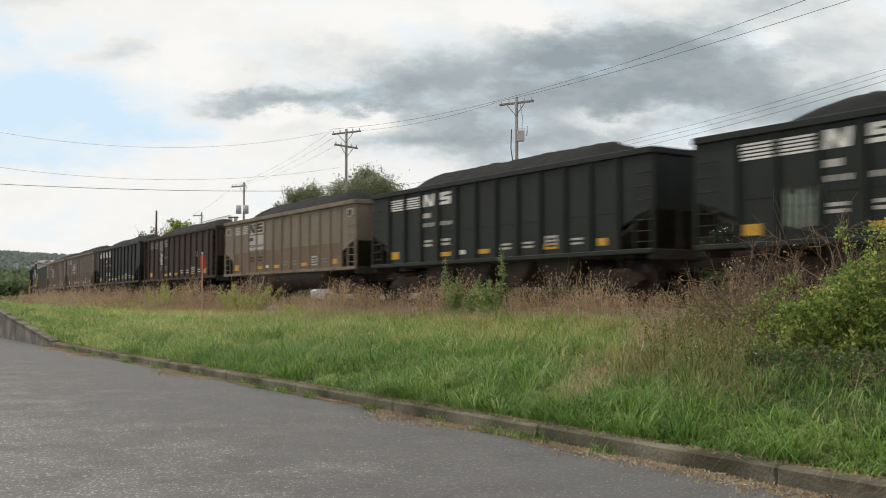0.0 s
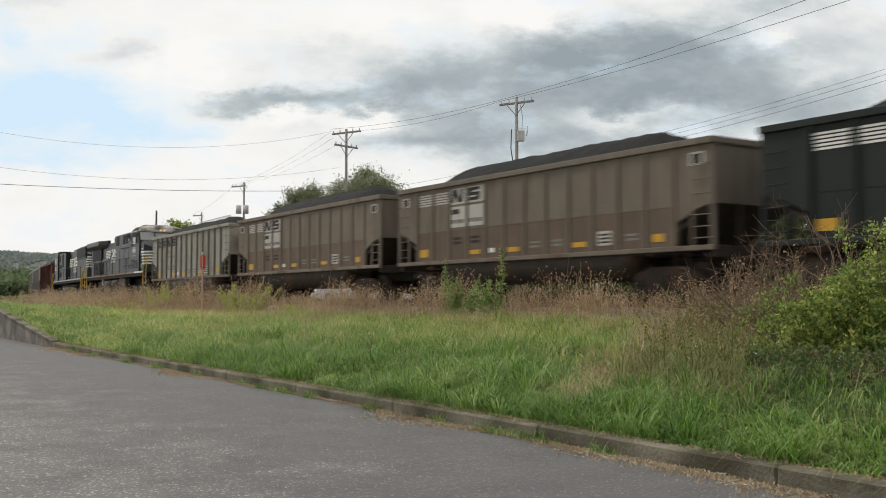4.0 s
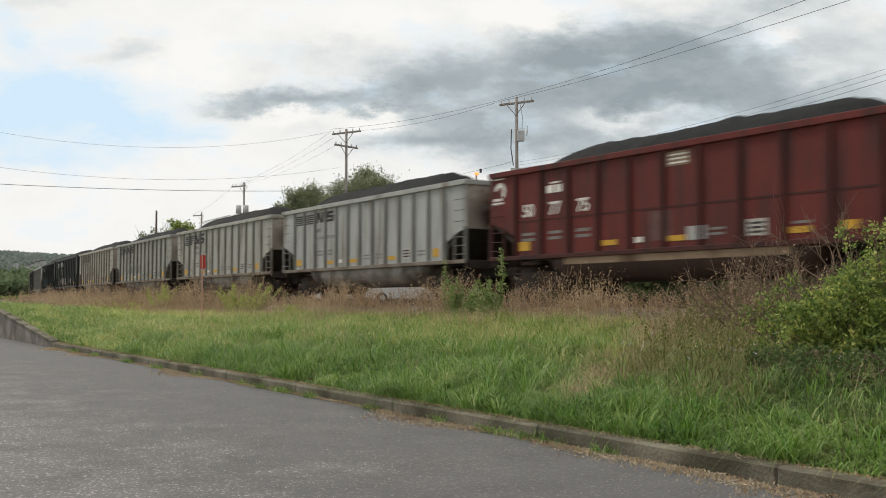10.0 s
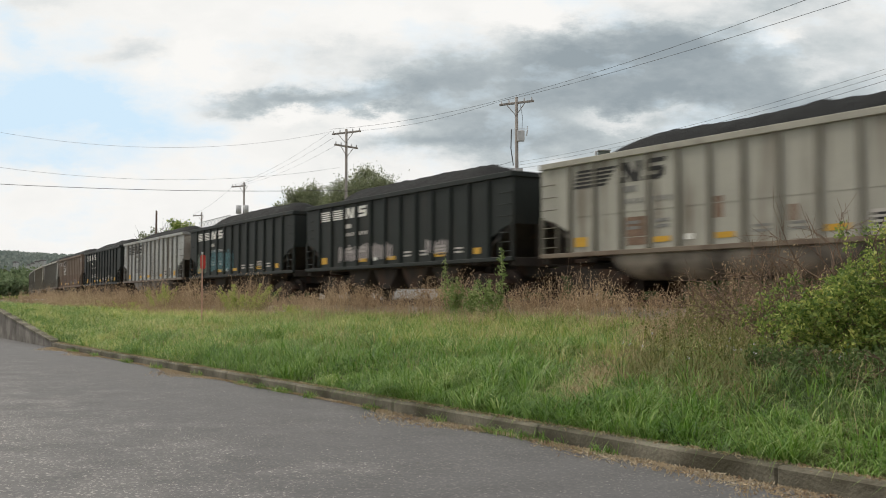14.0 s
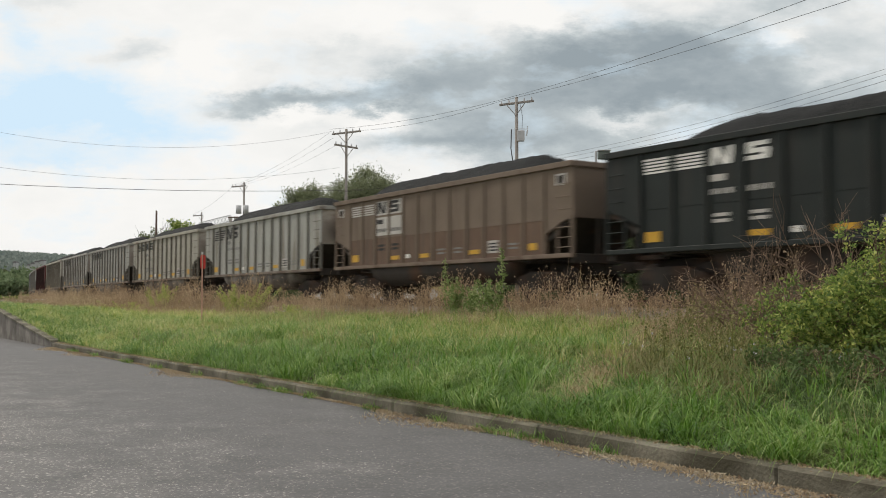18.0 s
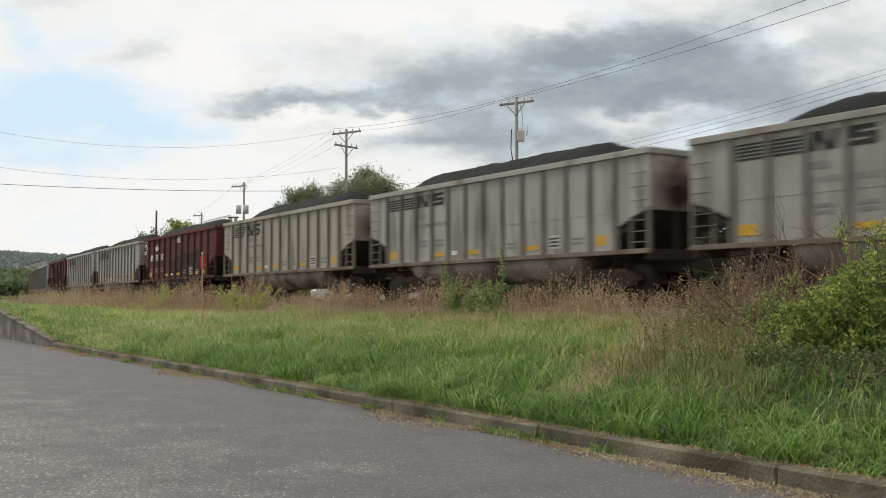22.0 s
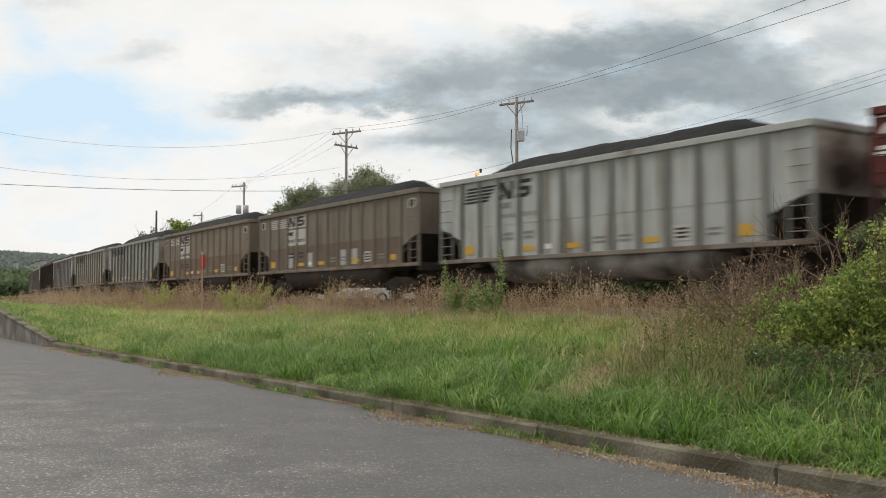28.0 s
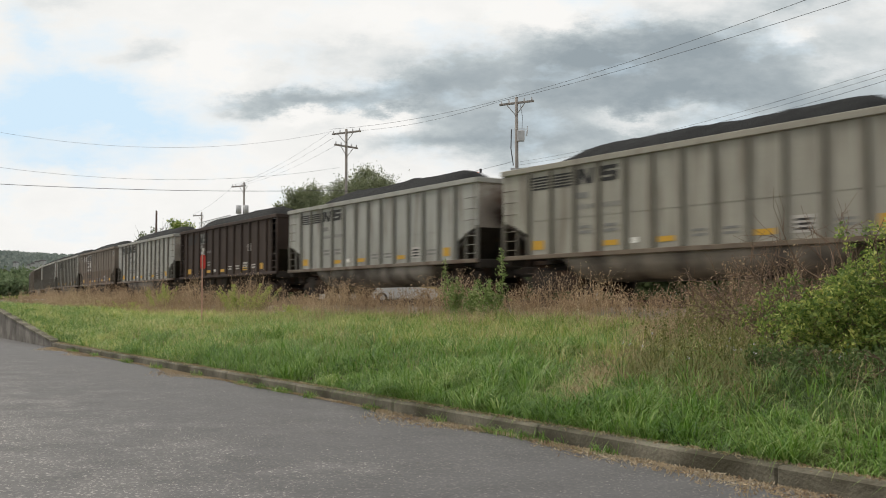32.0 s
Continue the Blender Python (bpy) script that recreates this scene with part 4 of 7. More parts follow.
    for s in (-1, 1):
        o = part("nose_emblem", P([(0.78, 2.30), (1.13, 2.30), (1.13, 2.98), (0.92, 2.92)], -0.010, 0.010), M_WHITE, nose, "white emblem block on the nose", (9.45, s * 1.406, 0))
        o.rotation_euler[2] = -s * turn
        part("nose_light", B(8.95, 9.2, s * 1.405 - 0.01, s * 1.405 + 0.01, 3.26, 3.31), M_WHITE, nose)
    part("nose_emblem", P([(-0.62, 2.30), (0.12, 2.30), (0.0, 2.62), (-0.30, 2.98), (-0.62, 2.98)], -10.289, -10.28), M_WHITE, nose, "white emblem block on the nose").rotation_euler[2] = math.pi / 2
    for s in (-1, 1):
        part("ditch_light", T((10.35, s * 0.95, 1.95), (10.45, s * 0.95, 1.95), 0.11, seg=12), M_DULLWHITE, loco, "ditch light")
        part("white_plate", B(8.60, 8.98, s * 1.402 - 0.004, s * 1.402 + 0.004, 2.06, 2.34), M_DULLWHITE, cab)
        part("white_sill_stripe", B(7.1, 9.65, s * 1.475 - 0.025, s * 1.475 + 0.025, 1.765, 1.87), M_WHITE, loco, "white stripe below the cab")
        part("number_plate", B(6.25, 6.62, s * 1.486 - 0.004, s * 1.486 + 0.004, 2.90, 2.94), M_DULLWHITE, cab)
        part("number_plate", B(7.0, 7.3, s * 1.486 - 0.004, s * 1.486 + 0.004, 2.88, 2.94), M_DULLWHITE, cab)
    lettered(loco, "4591", 0.52, 7.1, -1.49, 3.25, M_WHITE, "white cab number")
    # auxiliary cab, engine hood, radiator with its overhang
    part("auxiliary_cab", P([(0.75, 1.8), (5.9, 1.8), (5.9, 4.56), (0.75, 4.54)], -1.38, 1.38), M_LOCO, loco)
    part("engine_hood", P([(-6.2, 1.8), (0.75, 1.8), (0.75, 4.15), (0.5, 4.22), (-6.2, 4.25)], -0.98, 0.98), M_LOCO, loco)
    part("radiator_body", P([(-10.1, 1.8), (-6.2, 1.8), (-6.2, 4.35), (-10.1, 4.35)], -1.05, 1.05), M_LOCO, loco)
    for s in (-1, 1):
        bm = bmesh.new()
        rings = [[bm.verts.new((x, s * (0.8 + (y - 0.8) * k), z)) for y, z in ((0.8, 4.52), (1.44, 4.50), (1.5, 4.44), (1.5, 4.17), (1.06, 3.92), (0.8, 3.92))] for x, k in ((-9.9, 1.0), (-5.0, 1.0), (-3.95, 0.35))]
        for r0, r1 in zip(rings, rings[1:]):
            for i in range(6):
                bm.faces.new((r0[i], r0[(i + 1) % 6], r1[(i + 1) % 6], r1[i]))
        bm.faces.new(rings[0]), bm.faces.new(rings[-1])
        bmesh.ops.recalc_face_normals(bm, faces=bm.faces[:])
        part("radiator_overhang", bm, M_LOCO, loco, "overhanging radiator wing")
        part("radiator_grille", B(-9.6, -6.0, s * 1.06 - 0.02, s * 1.06 + 0.02, 3.0, 3.95), M_LOCODARK, loco)
        door = mesh_of(B(0, 0.62, min(s * 0.98, s * 1.01), max(s * 0.98, s * 1.01), 1.95, 3.2, bevel=0.012), M_LOCO)
        for k in range(11):
            part("hood_door", door, None, loco, at=(-6.0 + 0.68 * k, 0, 0))
        for x0, x1 in ((1.0, 2.05), (2.2, 3.55), (3.65, 5.0), (5.1, 5.85)):
            part("cabinet_door", B(x0, x1, min(s * 1.38, s * 1.395), max(s * 1.38, s * 1.395), 1.95, 3.45, bevel=0.01), M_LOCO, loco)
        for x0, x1, z0 in ((1.01, 1.88, 3.82), (3.21, 3.80, 3.86), (4.08, 4.62, 3.86), (4.78, 5.16, 4.18), (5.42, 5.92, 3.86)):
            vent = part("dark_louvre", B(x0, x1, min(s * 1.385, s * 1.40), max(s * 1.385, s * 1.40), z0, 4.47), M_LOCODARK, loco)
            for k in range(5):
                zz = z0 + 0.05 + k * (4.40 - z0) / 5
                part("slat", B(x0 + 0.03, x1 - 0.03, min(s * 1.40, s * 1.415), max(s * 1.40, s * 1.415), zz, zz + 0.035), M_LOCODARK, vent)
        for x0, x1, z0 in ((3.3, 3.6, 3.74), (4.15, 4.4, 3.76), (4.85, 5.05, 4.05), (5.5, 5.8, 3.74), (1.0, 1.2, 3.35)):
            part("white_tag", B(x0, x1, min(s * 1.40, s * 1.41), max(s * 1.40, s * 1.41), z0, z0 + 0.06), M_DULLWHITE, loco)
        part("side_rail", bar([(2.2, s * 1.45, 3.57), (4.2, s * 1.45, 3.57), (6.1, s * 1.45, 3.57)], 0.022), M_TRUCKGREY, loco)
        for x0, x1, z0, z1, y in ((6.22, 7.1, 2.09, 2.71, 1.49), (7.33, 8.05, 2.11, 2.70, 1.49), (3.77, 4.21, 2.17, 2.5, 1.40), (5.03, 5.68, 2.16, 2.5, 1.40)):
            for k in range(int((z1 - z0) / 0.085)):
                part("louvre_slat", B(x0, x1, s * y - 0.015, s * y + 0.015, z0 + 0.085 * k, z0 + 0.085 * k + 0.04), M_LOCODARK, loco)
        for k in range(6):
            part("air_intake", B(-9.05 + 0.62 * k, -8.72 + 0.62 * k, min(s * 1.05, s * 1.075), max(s * 1.05, s * 1.075), 1.98, 2.9), M_LOCODARK, loco)
        for k in range(9):
            part("white_tag", B(-9.0 + 0.85 * k, -8.75 + 0.85 * k, min(s * 1.06, s * 1.09), max(s * 1.06, s * 1.09), 2.98 if k < 6 else 3.1, 3.05 if k < 6 else 3.17), M_WHITE, loco)
        part("air_reservoir", T((-2.9, s * 1.15, 1.2), (-0.85, s * 1.15, 1.2), 0.28, seg=16), M_TANK, loco, smooth=True)
        part("air_reservoir", T((-0.38, s * 1.15, 1.22), (1.63, s * 1.15, 1.22), 0.29, seg=16), M_TANK, loco, smooth=True)
        part("equipment_box", B(1.8, 3.95, s * 1.2 - 0.18, s * 1.2 + 0.12, 0.72, 1.5, bevel=0.04), M_TANK, loco)
        part("red_cap", T((2.75, s * 1.3, 1.5), (2.75, s * 1.3, 1.6), 0.14, seg=12), M_REDSIGN, loco, "red filler cap")
        part("pale_bracket", B(-4.25, -3.98, s * 1.25 - 0.1, s * 1.25 + 0.1, 1.1, 1.68, bevel=0.02), M_PALEPRIMER, loco)
        part("brake_pipe", bar([(-4.0, s * 1.28, 1.62), (0.0, s * 1.28, 1.58), (4.2, s * 1.28, 1.62), (6.5, s * 1.28, 1.55)], 0.03), M_TRUCKGREY, loco)
        part("sand_hose", bar([(5.0, s * 1.3, 1.6), (5.1, s * 1.36, 1.1), (5.3, s * 1.36, 0.5)], 0.035), M_LOCODARK, loco)
    part("fuel_tank", P([(-2.9, 1.45), (3.1, 1.45), (3.1, 0.5), (2.8, 0.3), (-2.6, 0.3), (-2.9, 0.5)], -1.25, 1.25), M_TANK, loco)
    part("exhaust_stack", P([(-4.55, 4.2), (-3.15, 4.2), (-3.2, 4.72), (-3.35, 4.80), (-4.4, 4.80), (-4.5, 4.72)], -0.42, 0.42), M_STACK, loco, "rusty exhaust stack")
    part("stack_cover", B(-4.4, -3.3, -0.36, 0.36, 4.80, 4.84), M_DULLWHITE, loco, "pale rim of the stack")
    for dz, y in ((0.0, -0.25), (0.12, 0.0), (0.05, 0.25)):
        part("horn", bar([(-2.3, y, 4.24), (-2.2, y, 4.52 + dz), (-1.7, y, 4.55 + dz)], 0.065), M_LOCODARK, loco)
    part("roof_hatch", B(2.2, 5.2, -0.8, 0.8, 4.54, 4.64, bevel=0.04), M_LOCO, loco)
    stripes_and_emblem(loco, -4.57, 3.17, -1.02, 0.58, 2.2, 2.27, 1.85)
    return loco


def build_loco_narrow():
    """The second one, running long hood first: cab at -x."""
    loco, F = loco_base("diesel_locomotive", "black diesel locomotive running backwards with striped hood end", 11.0)
    part("underframe", B(-9.4, 9.4, -0.7, 0.7, 0.95, 1.46), M_LOCODARK, loco)
    cab = part("cab", P([(-8.35, 1.8), (-5.95, 1.8), (-5.95, 4.62), (-7.75, 4.62), (-8.0, 4.45), (-8.35, 3.4)], -1.48, 1.48), M_LOCO, loco)
    part("cab_roof", B(-7.9, -5.8, -1.3, 1.3, 4.6, 4.7, bevel=0.03), M_TRUCKGREY, loco)
    for s in (-1, 1):
        for x in (-8.05, -7.5, -6.95):
            part("side_window", B(x, x + 0.42, s * 1.485 - 0.012, s * 1.485 + 0.012, 3.56, 3.92), M_DARKGLASS, cab, "dark side window")
            part("window_pane", B(x + 0.2, x + 0.40, s * 1.50 - 0.004, s * 1.50 + 0.004, 3.58, 3.88), M_GLASS, cab)
        part("window_frame", bar([(-8.1, s * 1.5, 3.52), (-6.45, s * 1.5, 3.52), (-6.45, s * 1.5, 3.96), (-8.0, s * 1.5, 3.96), (-8.1, s * 1.5, 3.52)], 0.02), M_GALV, cab)
        for k in range(5):
            part("louvre_slat", B(-7.9, -7.45, s * 1.49 - 0.015, s * 1.49 + 0.015, 2.05 + 0.09 * k, 2.09 + 0.09 * k), M_LOCODARK, cab)
        part("nose_stripe_plate", B(-8.3, -8.0, s * 1.486 - 0.004, s * 1.486 + 0.004, 1.95, 2.0), M_DULLWHITE, cab)
    part("windshield", P([(-8.38, 3.5), (-8.35, 3.5), (-8.02, 4.4), (-8.05, 4.4)], -1.3, 1.3), M_GLASS, cab)
    nose = part("nose", P([(-8.35, 1.8), (-8.35, 3.5), (-10.0, 3.2), (-10.15, 2.9), (-10.1, 1.8)], -1.05, 1.05), M_LOCO, loco)
    for i in range(5):
        z = 2.08 + 0.23 * i
        for s in (-1, 1):
            part("nose_stripe", P([(-10.12, z), (-9.72 + 0.09 * i, z), (-9.68 + 0.09 * i, z + 0.13), (-10.12, z + 0.13)], s * 1.055 - 0.004, s * 1.055 + 0.004), M_WHITE, nose, "white nose stripe")
    part("inverter_cabinet", P([(-5.95, 1.8), (-1.15, 1.8), (-1.15, 4.36), (-5.95, 4.48)], -1.36, 1.36), M_LOCO, loco)
    part("engine_hood", P([(-1.15, 1.8), (4.2, 1.8), (4.2, 4.4), (-1.15, 4.4)], -0.98, 0.98), M_LOCO, loco)
    # radiator end flares outwards near the top
    bm = bmesh.new()
    plan = [(4.2, -1.02), (9.6, -1.02), (9.9, -0.62), (9.9, 0.62), (9.6, 1.02), (4.2, 1.02)]
    rings = [[bm.verts.new((x, y * q, z)) for x, y in plan] for z, q in ((1.8, 1.0), (4.46, 1.0), (4.62, 0.86))]
    for lo, hi in zip(rings, rings[1:]):
        for n in range(6):
            bm.faces.new((lo[n], lo[(n + 1) % 6], hi[(n + 1) % 6], hi[n]))
    bm.faces.new(rings[-1]), bm.faces.new(rings[0][::-1])
    part("radiator_body", bm, M_LOCO, loco)
    for s in (-1, 1):
        part("radiator_flare", P([(4.4, 4.48), (9.4, 4.48), (9.4, 3.54), (4.4, 3.54)], min(s * 0.9, s * 1.14), max(s * 0.9, s * 1.14)), M_LOCO, loco, "flared radiator flank")
        part("radiator_grille", B(4.5, 9.33, s * 1.145 - 0.015, s * 1.145 + 0.015, 3.6, 4.42), M_LOCODARK, loco)
        door = mesh_of(B(0, 0.66, min(s * 0.98, s * 1.03), max(s * 0.98, s * 1.03), 1.95, 3.4, bevel=0.012), M_LOCO)
        for k in range(14):
            part("hood_door", door, None, loco, at=(-0.95 + 0.72 * k, 0, 0))
        for x0, x1, z0, z1 in ((-3.7, -2.6, 3.1, 4.3), (-5.8, -3.95, 3.0, 3.35), (-5.8, -3.95, 2.2, 2.65), (-5.75, -4.7, 3.65, 4.25)):
            part("dark_louvre", B(x0, x1, min(s * 1.365, s * 1.39), max(s * 1.365, s * 1.39), z0, z1), M_LOCODARK, loco)
        for i in range(5):
            z = 2.75 + 0.2 * i
            part("hood_stripe", B(9.22, 9.6, s * 1.026 - 0.004, s * 1.026 + 0.004, z, z + 0.1), M_WHITE, loco, "white stripe on the hood end")
        part("fuel_tank_side", T((-3.0, s * 1.0, 0.85), (2.6, s * 1.0, 0.85), 0.42, seg=20), M_TANK, loco, "rounded grey fuel tank", smooth=True)
        for k in range(5):
            part("white_tag", B(-5.2 + 2.1 * k, -4.95 + 2.1 * k, min(s * 1.365, s * 1.395), max(s * 1.365, s * 1.395), 2.02, 2.09), M_DULLWHITE, loco)
    for i in range(5):
        z = 2.75 + 0.2 * i
        part("hood_stripe", B(9.902, 9.908, -0.6, 0.6, z, z + 0.1), M_WHITE, loco, "white stripe on the hood end") if i != 2 else None
        for s in (-1, 1):
            o = part("hood_stripe", B(0.0, 0.5, -0.006, 0.006, z, z + 0.1), M_WHITE, loco, "white stripe on the hood end", (9.6, s * 1.024, 0))
            o.rotation_euler[2] = -s * 0.927
    part("end_emblem", B(9.905, 9.916, -0.30, 0.12, 2.98, 3.55), M_WHITE, loco, "white emblem block on the hood end")
    for y in (-0.12, 0.12):
        part("headlight", T((9.85, y, 4.05), (9.97, y, 4.05), 0.09, seg=14), M_DULLWHITE, loco)
    lettered(loco, "1821", 0.24, 9.765, -0.83, 3.92, M_WHITE, "white hood number", 0.927)
    lettered(loco, "1821", 0.5, -7.5, -1.49, 3.05, M_WHITE, "white cab number")
    for x in (5.7, 7.2, 8.8):
        part("roof_fan", T((x, 0, 4.5), (x, 0, 4.72), 0.62, seg=20), M_TRUCKGREY, loco, "round roof fan")
    part("roof_hatch", B(-0.95, 0.95, -0.7, 0.7, 4.38, 4.64, bevel=0.05), M_LOCO, loco)
    part("fuel_tank", P([(-3.2, 1.4), (2.8, 1.4), (2.8, 0.45), (-3.2, 0.45)], -0.9, 0.9), M_TANK, loco)
    stripes_and_emblem(loco, -1.02, 3.03, -1.036, 0.78, 2.5, 2.62, 2.3)
    return loco


LOCO_A = build_loco_wide()
LOCO_B = build_loco_narrow()
CARS.append((LOCO_A, -98.45 - 11.15))
CARS.append((LOCO_B, -98.45 - 22.3 - 11.0))


# ---- sky and distance ----
def sky_backdrop():
    """A far curved sheet of clouds that drifts slowly."""
    R = 2800.0
    bm = bmesh.new()
    rows = []
    for i in range(49):
        az = radians(-60 + 120 * i / 48)
        rows.append([bm.verts.new((R * math.sin(az), R * math.cos(az), R * math.tan(radians(e)))) for e in (-3, 0, 6, 12, 20, 30, 40)])
    for a, b in zip(rows, rows[1:]):
        for j in range(6):
            bm.faces.new((a[j], b[j], b[j + 1], a[j + 1]))
    m = bpy.data.materials.new("cloud_cover")
    m.use_nodes = True
    n, l = m.node_tree.nodes, m.node_tree.links
    n.clear()
    out, em = n.new("ShaderNodeOutputMaterial"), n.new("ShaderNodeEmission")
    l.new(em.outputs["Emission"], out.inputs["Surface"])

    def math_(op, a, b=0.0):
        q = n.new("ShaderNodeMath")
        q.operation = op
        for k, v in ((0, a), (1, b)):
            if isinstance(v, (int, float)):
                q.inputs[k].default_value = v
            else:
                l.new(v, q.inputs[k])
        return q.outputs[0]

    def fbm(scale, detail, vec, rough=0.55):
        q = n.new("ShaderNodeTexNoise")
        q.inputs["Scale"].default_value, q.inputs["Detail"].default_value, q.inputs["Roughness"].default_value = scale, detail, rough
        l.new(vec, q.inputs["Vector"])
        return q

    tc, sep, com = n.new("ShaderNodeTexCoord"), n.new("ShaderNodeSeparateXYZ"), n.new("ShaderNodeCombineXYZ")
    l.new(tc.outputs["Object"], sep.inputs[0])
    u, v = math_("DIVIDE", sep.outputs["X"], sep.outputs["Y"]), math_("DIVIDE", sep.outputs["Z"], sep.outputs["Y"])
    l.new(u, com.inputs["X"]), l.new(v, com.inputs["Y"])
    stretch = n.new("ShaderNodeMapping")
    stretch.inputs["Scale"].default_value = (1.0, 2.1, 1.0)
    l.new(com.outputs[0], stretch.inputs["Vector"])
    warp = fbm(8.0, 10.0, stretch.outputs[0], 0.66)
    off = n.new("ShaderNodeVectorMath")
    off.operation = "MULTIPLY_ADD"
    off.inputs[1].default_value, off.inputs[2].default_value = (0.13, 0.085, 0.0), (-0.065, -0.0425, 0.0)
    l.new(warp.outputs["Color"], off.inputs[0])
    bent = n.new("ShaderNodeVectorMath")
    l.new(com.outputs[0], bent.inputs[0]), l.new(off.outputs[0], bent.inputs[1])

    def blobs(rows):
        total = None
        for cx, cy, rx, ry, k in rows:
            sub, mul, dot = n.new("ShaderNodeVectorMath"), n.new("ShaderNodeVectorMath"), n.new("ShaderNodeVectorMath")
            sub.operation, mul.operation, dot.operation = "SUBTRACT", "MULTIPLY", "DOT_PRODUCT"
            sub.inputs[1].default_value, mul.inputs[1].default_value = (cx, cy, 0), (1 / rx, 1 / ry, 0)
            l.new(bent.outputs[0], sub.inputs[0]), l.new(sub.outputs[0], mul.inputs[0])
            l.new(mul.outputs[0], dot.inputs[0]), l.new(mul.outputs[0], dot.inputs[1])
            g = math_("MULTIPLY", math_("POWER", 2.718, math_("MULTIPLY", dot.outputs["Value"], -1.0)), k)
            total = g if total is None else math_("ADD", total, g)
        return total

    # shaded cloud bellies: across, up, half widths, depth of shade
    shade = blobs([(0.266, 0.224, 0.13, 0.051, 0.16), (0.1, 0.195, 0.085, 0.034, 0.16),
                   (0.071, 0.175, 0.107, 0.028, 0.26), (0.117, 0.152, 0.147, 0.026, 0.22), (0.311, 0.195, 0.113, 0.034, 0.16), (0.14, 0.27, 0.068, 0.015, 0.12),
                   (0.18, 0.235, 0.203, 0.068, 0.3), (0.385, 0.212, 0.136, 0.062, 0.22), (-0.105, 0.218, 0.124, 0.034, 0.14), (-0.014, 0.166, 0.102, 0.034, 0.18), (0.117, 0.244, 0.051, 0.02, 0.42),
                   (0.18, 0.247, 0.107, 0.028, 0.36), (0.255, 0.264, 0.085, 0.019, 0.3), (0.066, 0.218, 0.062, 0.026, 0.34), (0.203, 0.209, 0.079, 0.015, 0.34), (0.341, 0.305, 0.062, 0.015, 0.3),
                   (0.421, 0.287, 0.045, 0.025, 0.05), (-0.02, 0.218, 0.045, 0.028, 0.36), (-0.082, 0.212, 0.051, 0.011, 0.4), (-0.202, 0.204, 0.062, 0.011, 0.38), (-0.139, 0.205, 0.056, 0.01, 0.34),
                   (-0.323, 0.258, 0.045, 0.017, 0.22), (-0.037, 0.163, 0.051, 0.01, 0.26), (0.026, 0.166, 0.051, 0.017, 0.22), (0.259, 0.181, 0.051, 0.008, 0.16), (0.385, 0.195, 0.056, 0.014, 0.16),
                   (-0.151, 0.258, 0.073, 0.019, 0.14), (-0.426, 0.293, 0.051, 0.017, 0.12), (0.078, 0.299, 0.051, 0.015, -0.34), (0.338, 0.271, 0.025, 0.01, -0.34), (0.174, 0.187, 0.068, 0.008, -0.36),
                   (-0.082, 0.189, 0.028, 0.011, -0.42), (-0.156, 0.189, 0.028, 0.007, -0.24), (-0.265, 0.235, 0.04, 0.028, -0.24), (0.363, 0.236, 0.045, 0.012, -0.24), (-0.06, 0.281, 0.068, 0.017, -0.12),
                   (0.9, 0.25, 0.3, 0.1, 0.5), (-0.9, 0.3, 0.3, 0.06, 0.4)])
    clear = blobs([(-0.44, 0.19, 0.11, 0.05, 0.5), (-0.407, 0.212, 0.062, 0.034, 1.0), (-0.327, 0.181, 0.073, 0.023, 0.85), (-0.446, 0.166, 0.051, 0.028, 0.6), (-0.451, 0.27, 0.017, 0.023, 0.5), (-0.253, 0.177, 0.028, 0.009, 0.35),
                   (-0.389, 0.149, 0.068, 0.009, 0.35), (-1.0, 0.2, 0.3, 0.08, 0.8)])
    puffs = fbm(10.0, 10.0, stretch.outputs[0], 0.58)
    wisps = fbm(30.0, 6.0, stretch.outputs[0], 0.6)
    grain = math_("ADD", math_("MULTIPLY", math_("SUBTRACT", puffs.outputs["Fac"], 0.5), 1.25), math_("MULTIPLY", math_("SUBTRACT", wisps.outputs["Fac"], 0.5), 0.35))
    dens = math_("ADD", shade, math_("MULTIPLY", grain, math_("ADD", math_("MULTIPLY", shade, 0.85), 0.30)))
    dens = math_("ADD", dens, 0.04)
    ramp = n.new("ShaderNodeValToRGB")
    els = ramp.color_ramp.elements
    els[0].position, els[0].color = 0.0, (0.95, 0.945, 0.925, 1)
    els[1].position, els[1].color = 1.05, (0.31, 0.365, 0.40, 1)
    for pos, c in ((0.14, (0.88, 0.885, 0.87, 1)), (0.30, (0.70, 0.735, 0.745, 1)), (0.48, (0.53, 0.585, 0.605, 1)), (0.74, (0.40, 0.455, 0.485, 1))):
        e = els.new(pos)
        e.color = c
    l.new(dens, ramp.inputs["Fac"])
    mix = n.new("ShaderNodeMix")
    mix.data_type = "RGBA"
    mix.inputs["B"].default_value = (0.645, 0.83, 0.985, 1)
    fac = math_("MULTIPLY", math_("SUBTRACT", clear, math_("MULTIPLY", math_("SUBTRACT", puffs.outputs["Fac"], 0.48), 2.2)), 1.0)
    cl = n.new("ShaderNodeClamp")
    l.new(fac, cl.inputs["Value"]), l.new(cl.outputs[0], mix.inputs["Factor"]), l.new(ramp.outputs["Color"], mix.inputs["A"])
    l.new(mix.outputs["Result"], em.inputs["Color"])
    em.inputs["Strength"].default_value = 1.0
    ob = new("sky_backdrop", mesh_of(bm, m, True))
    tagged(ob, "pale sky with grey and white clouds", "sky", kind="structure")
    return ob


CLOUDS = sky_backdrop()


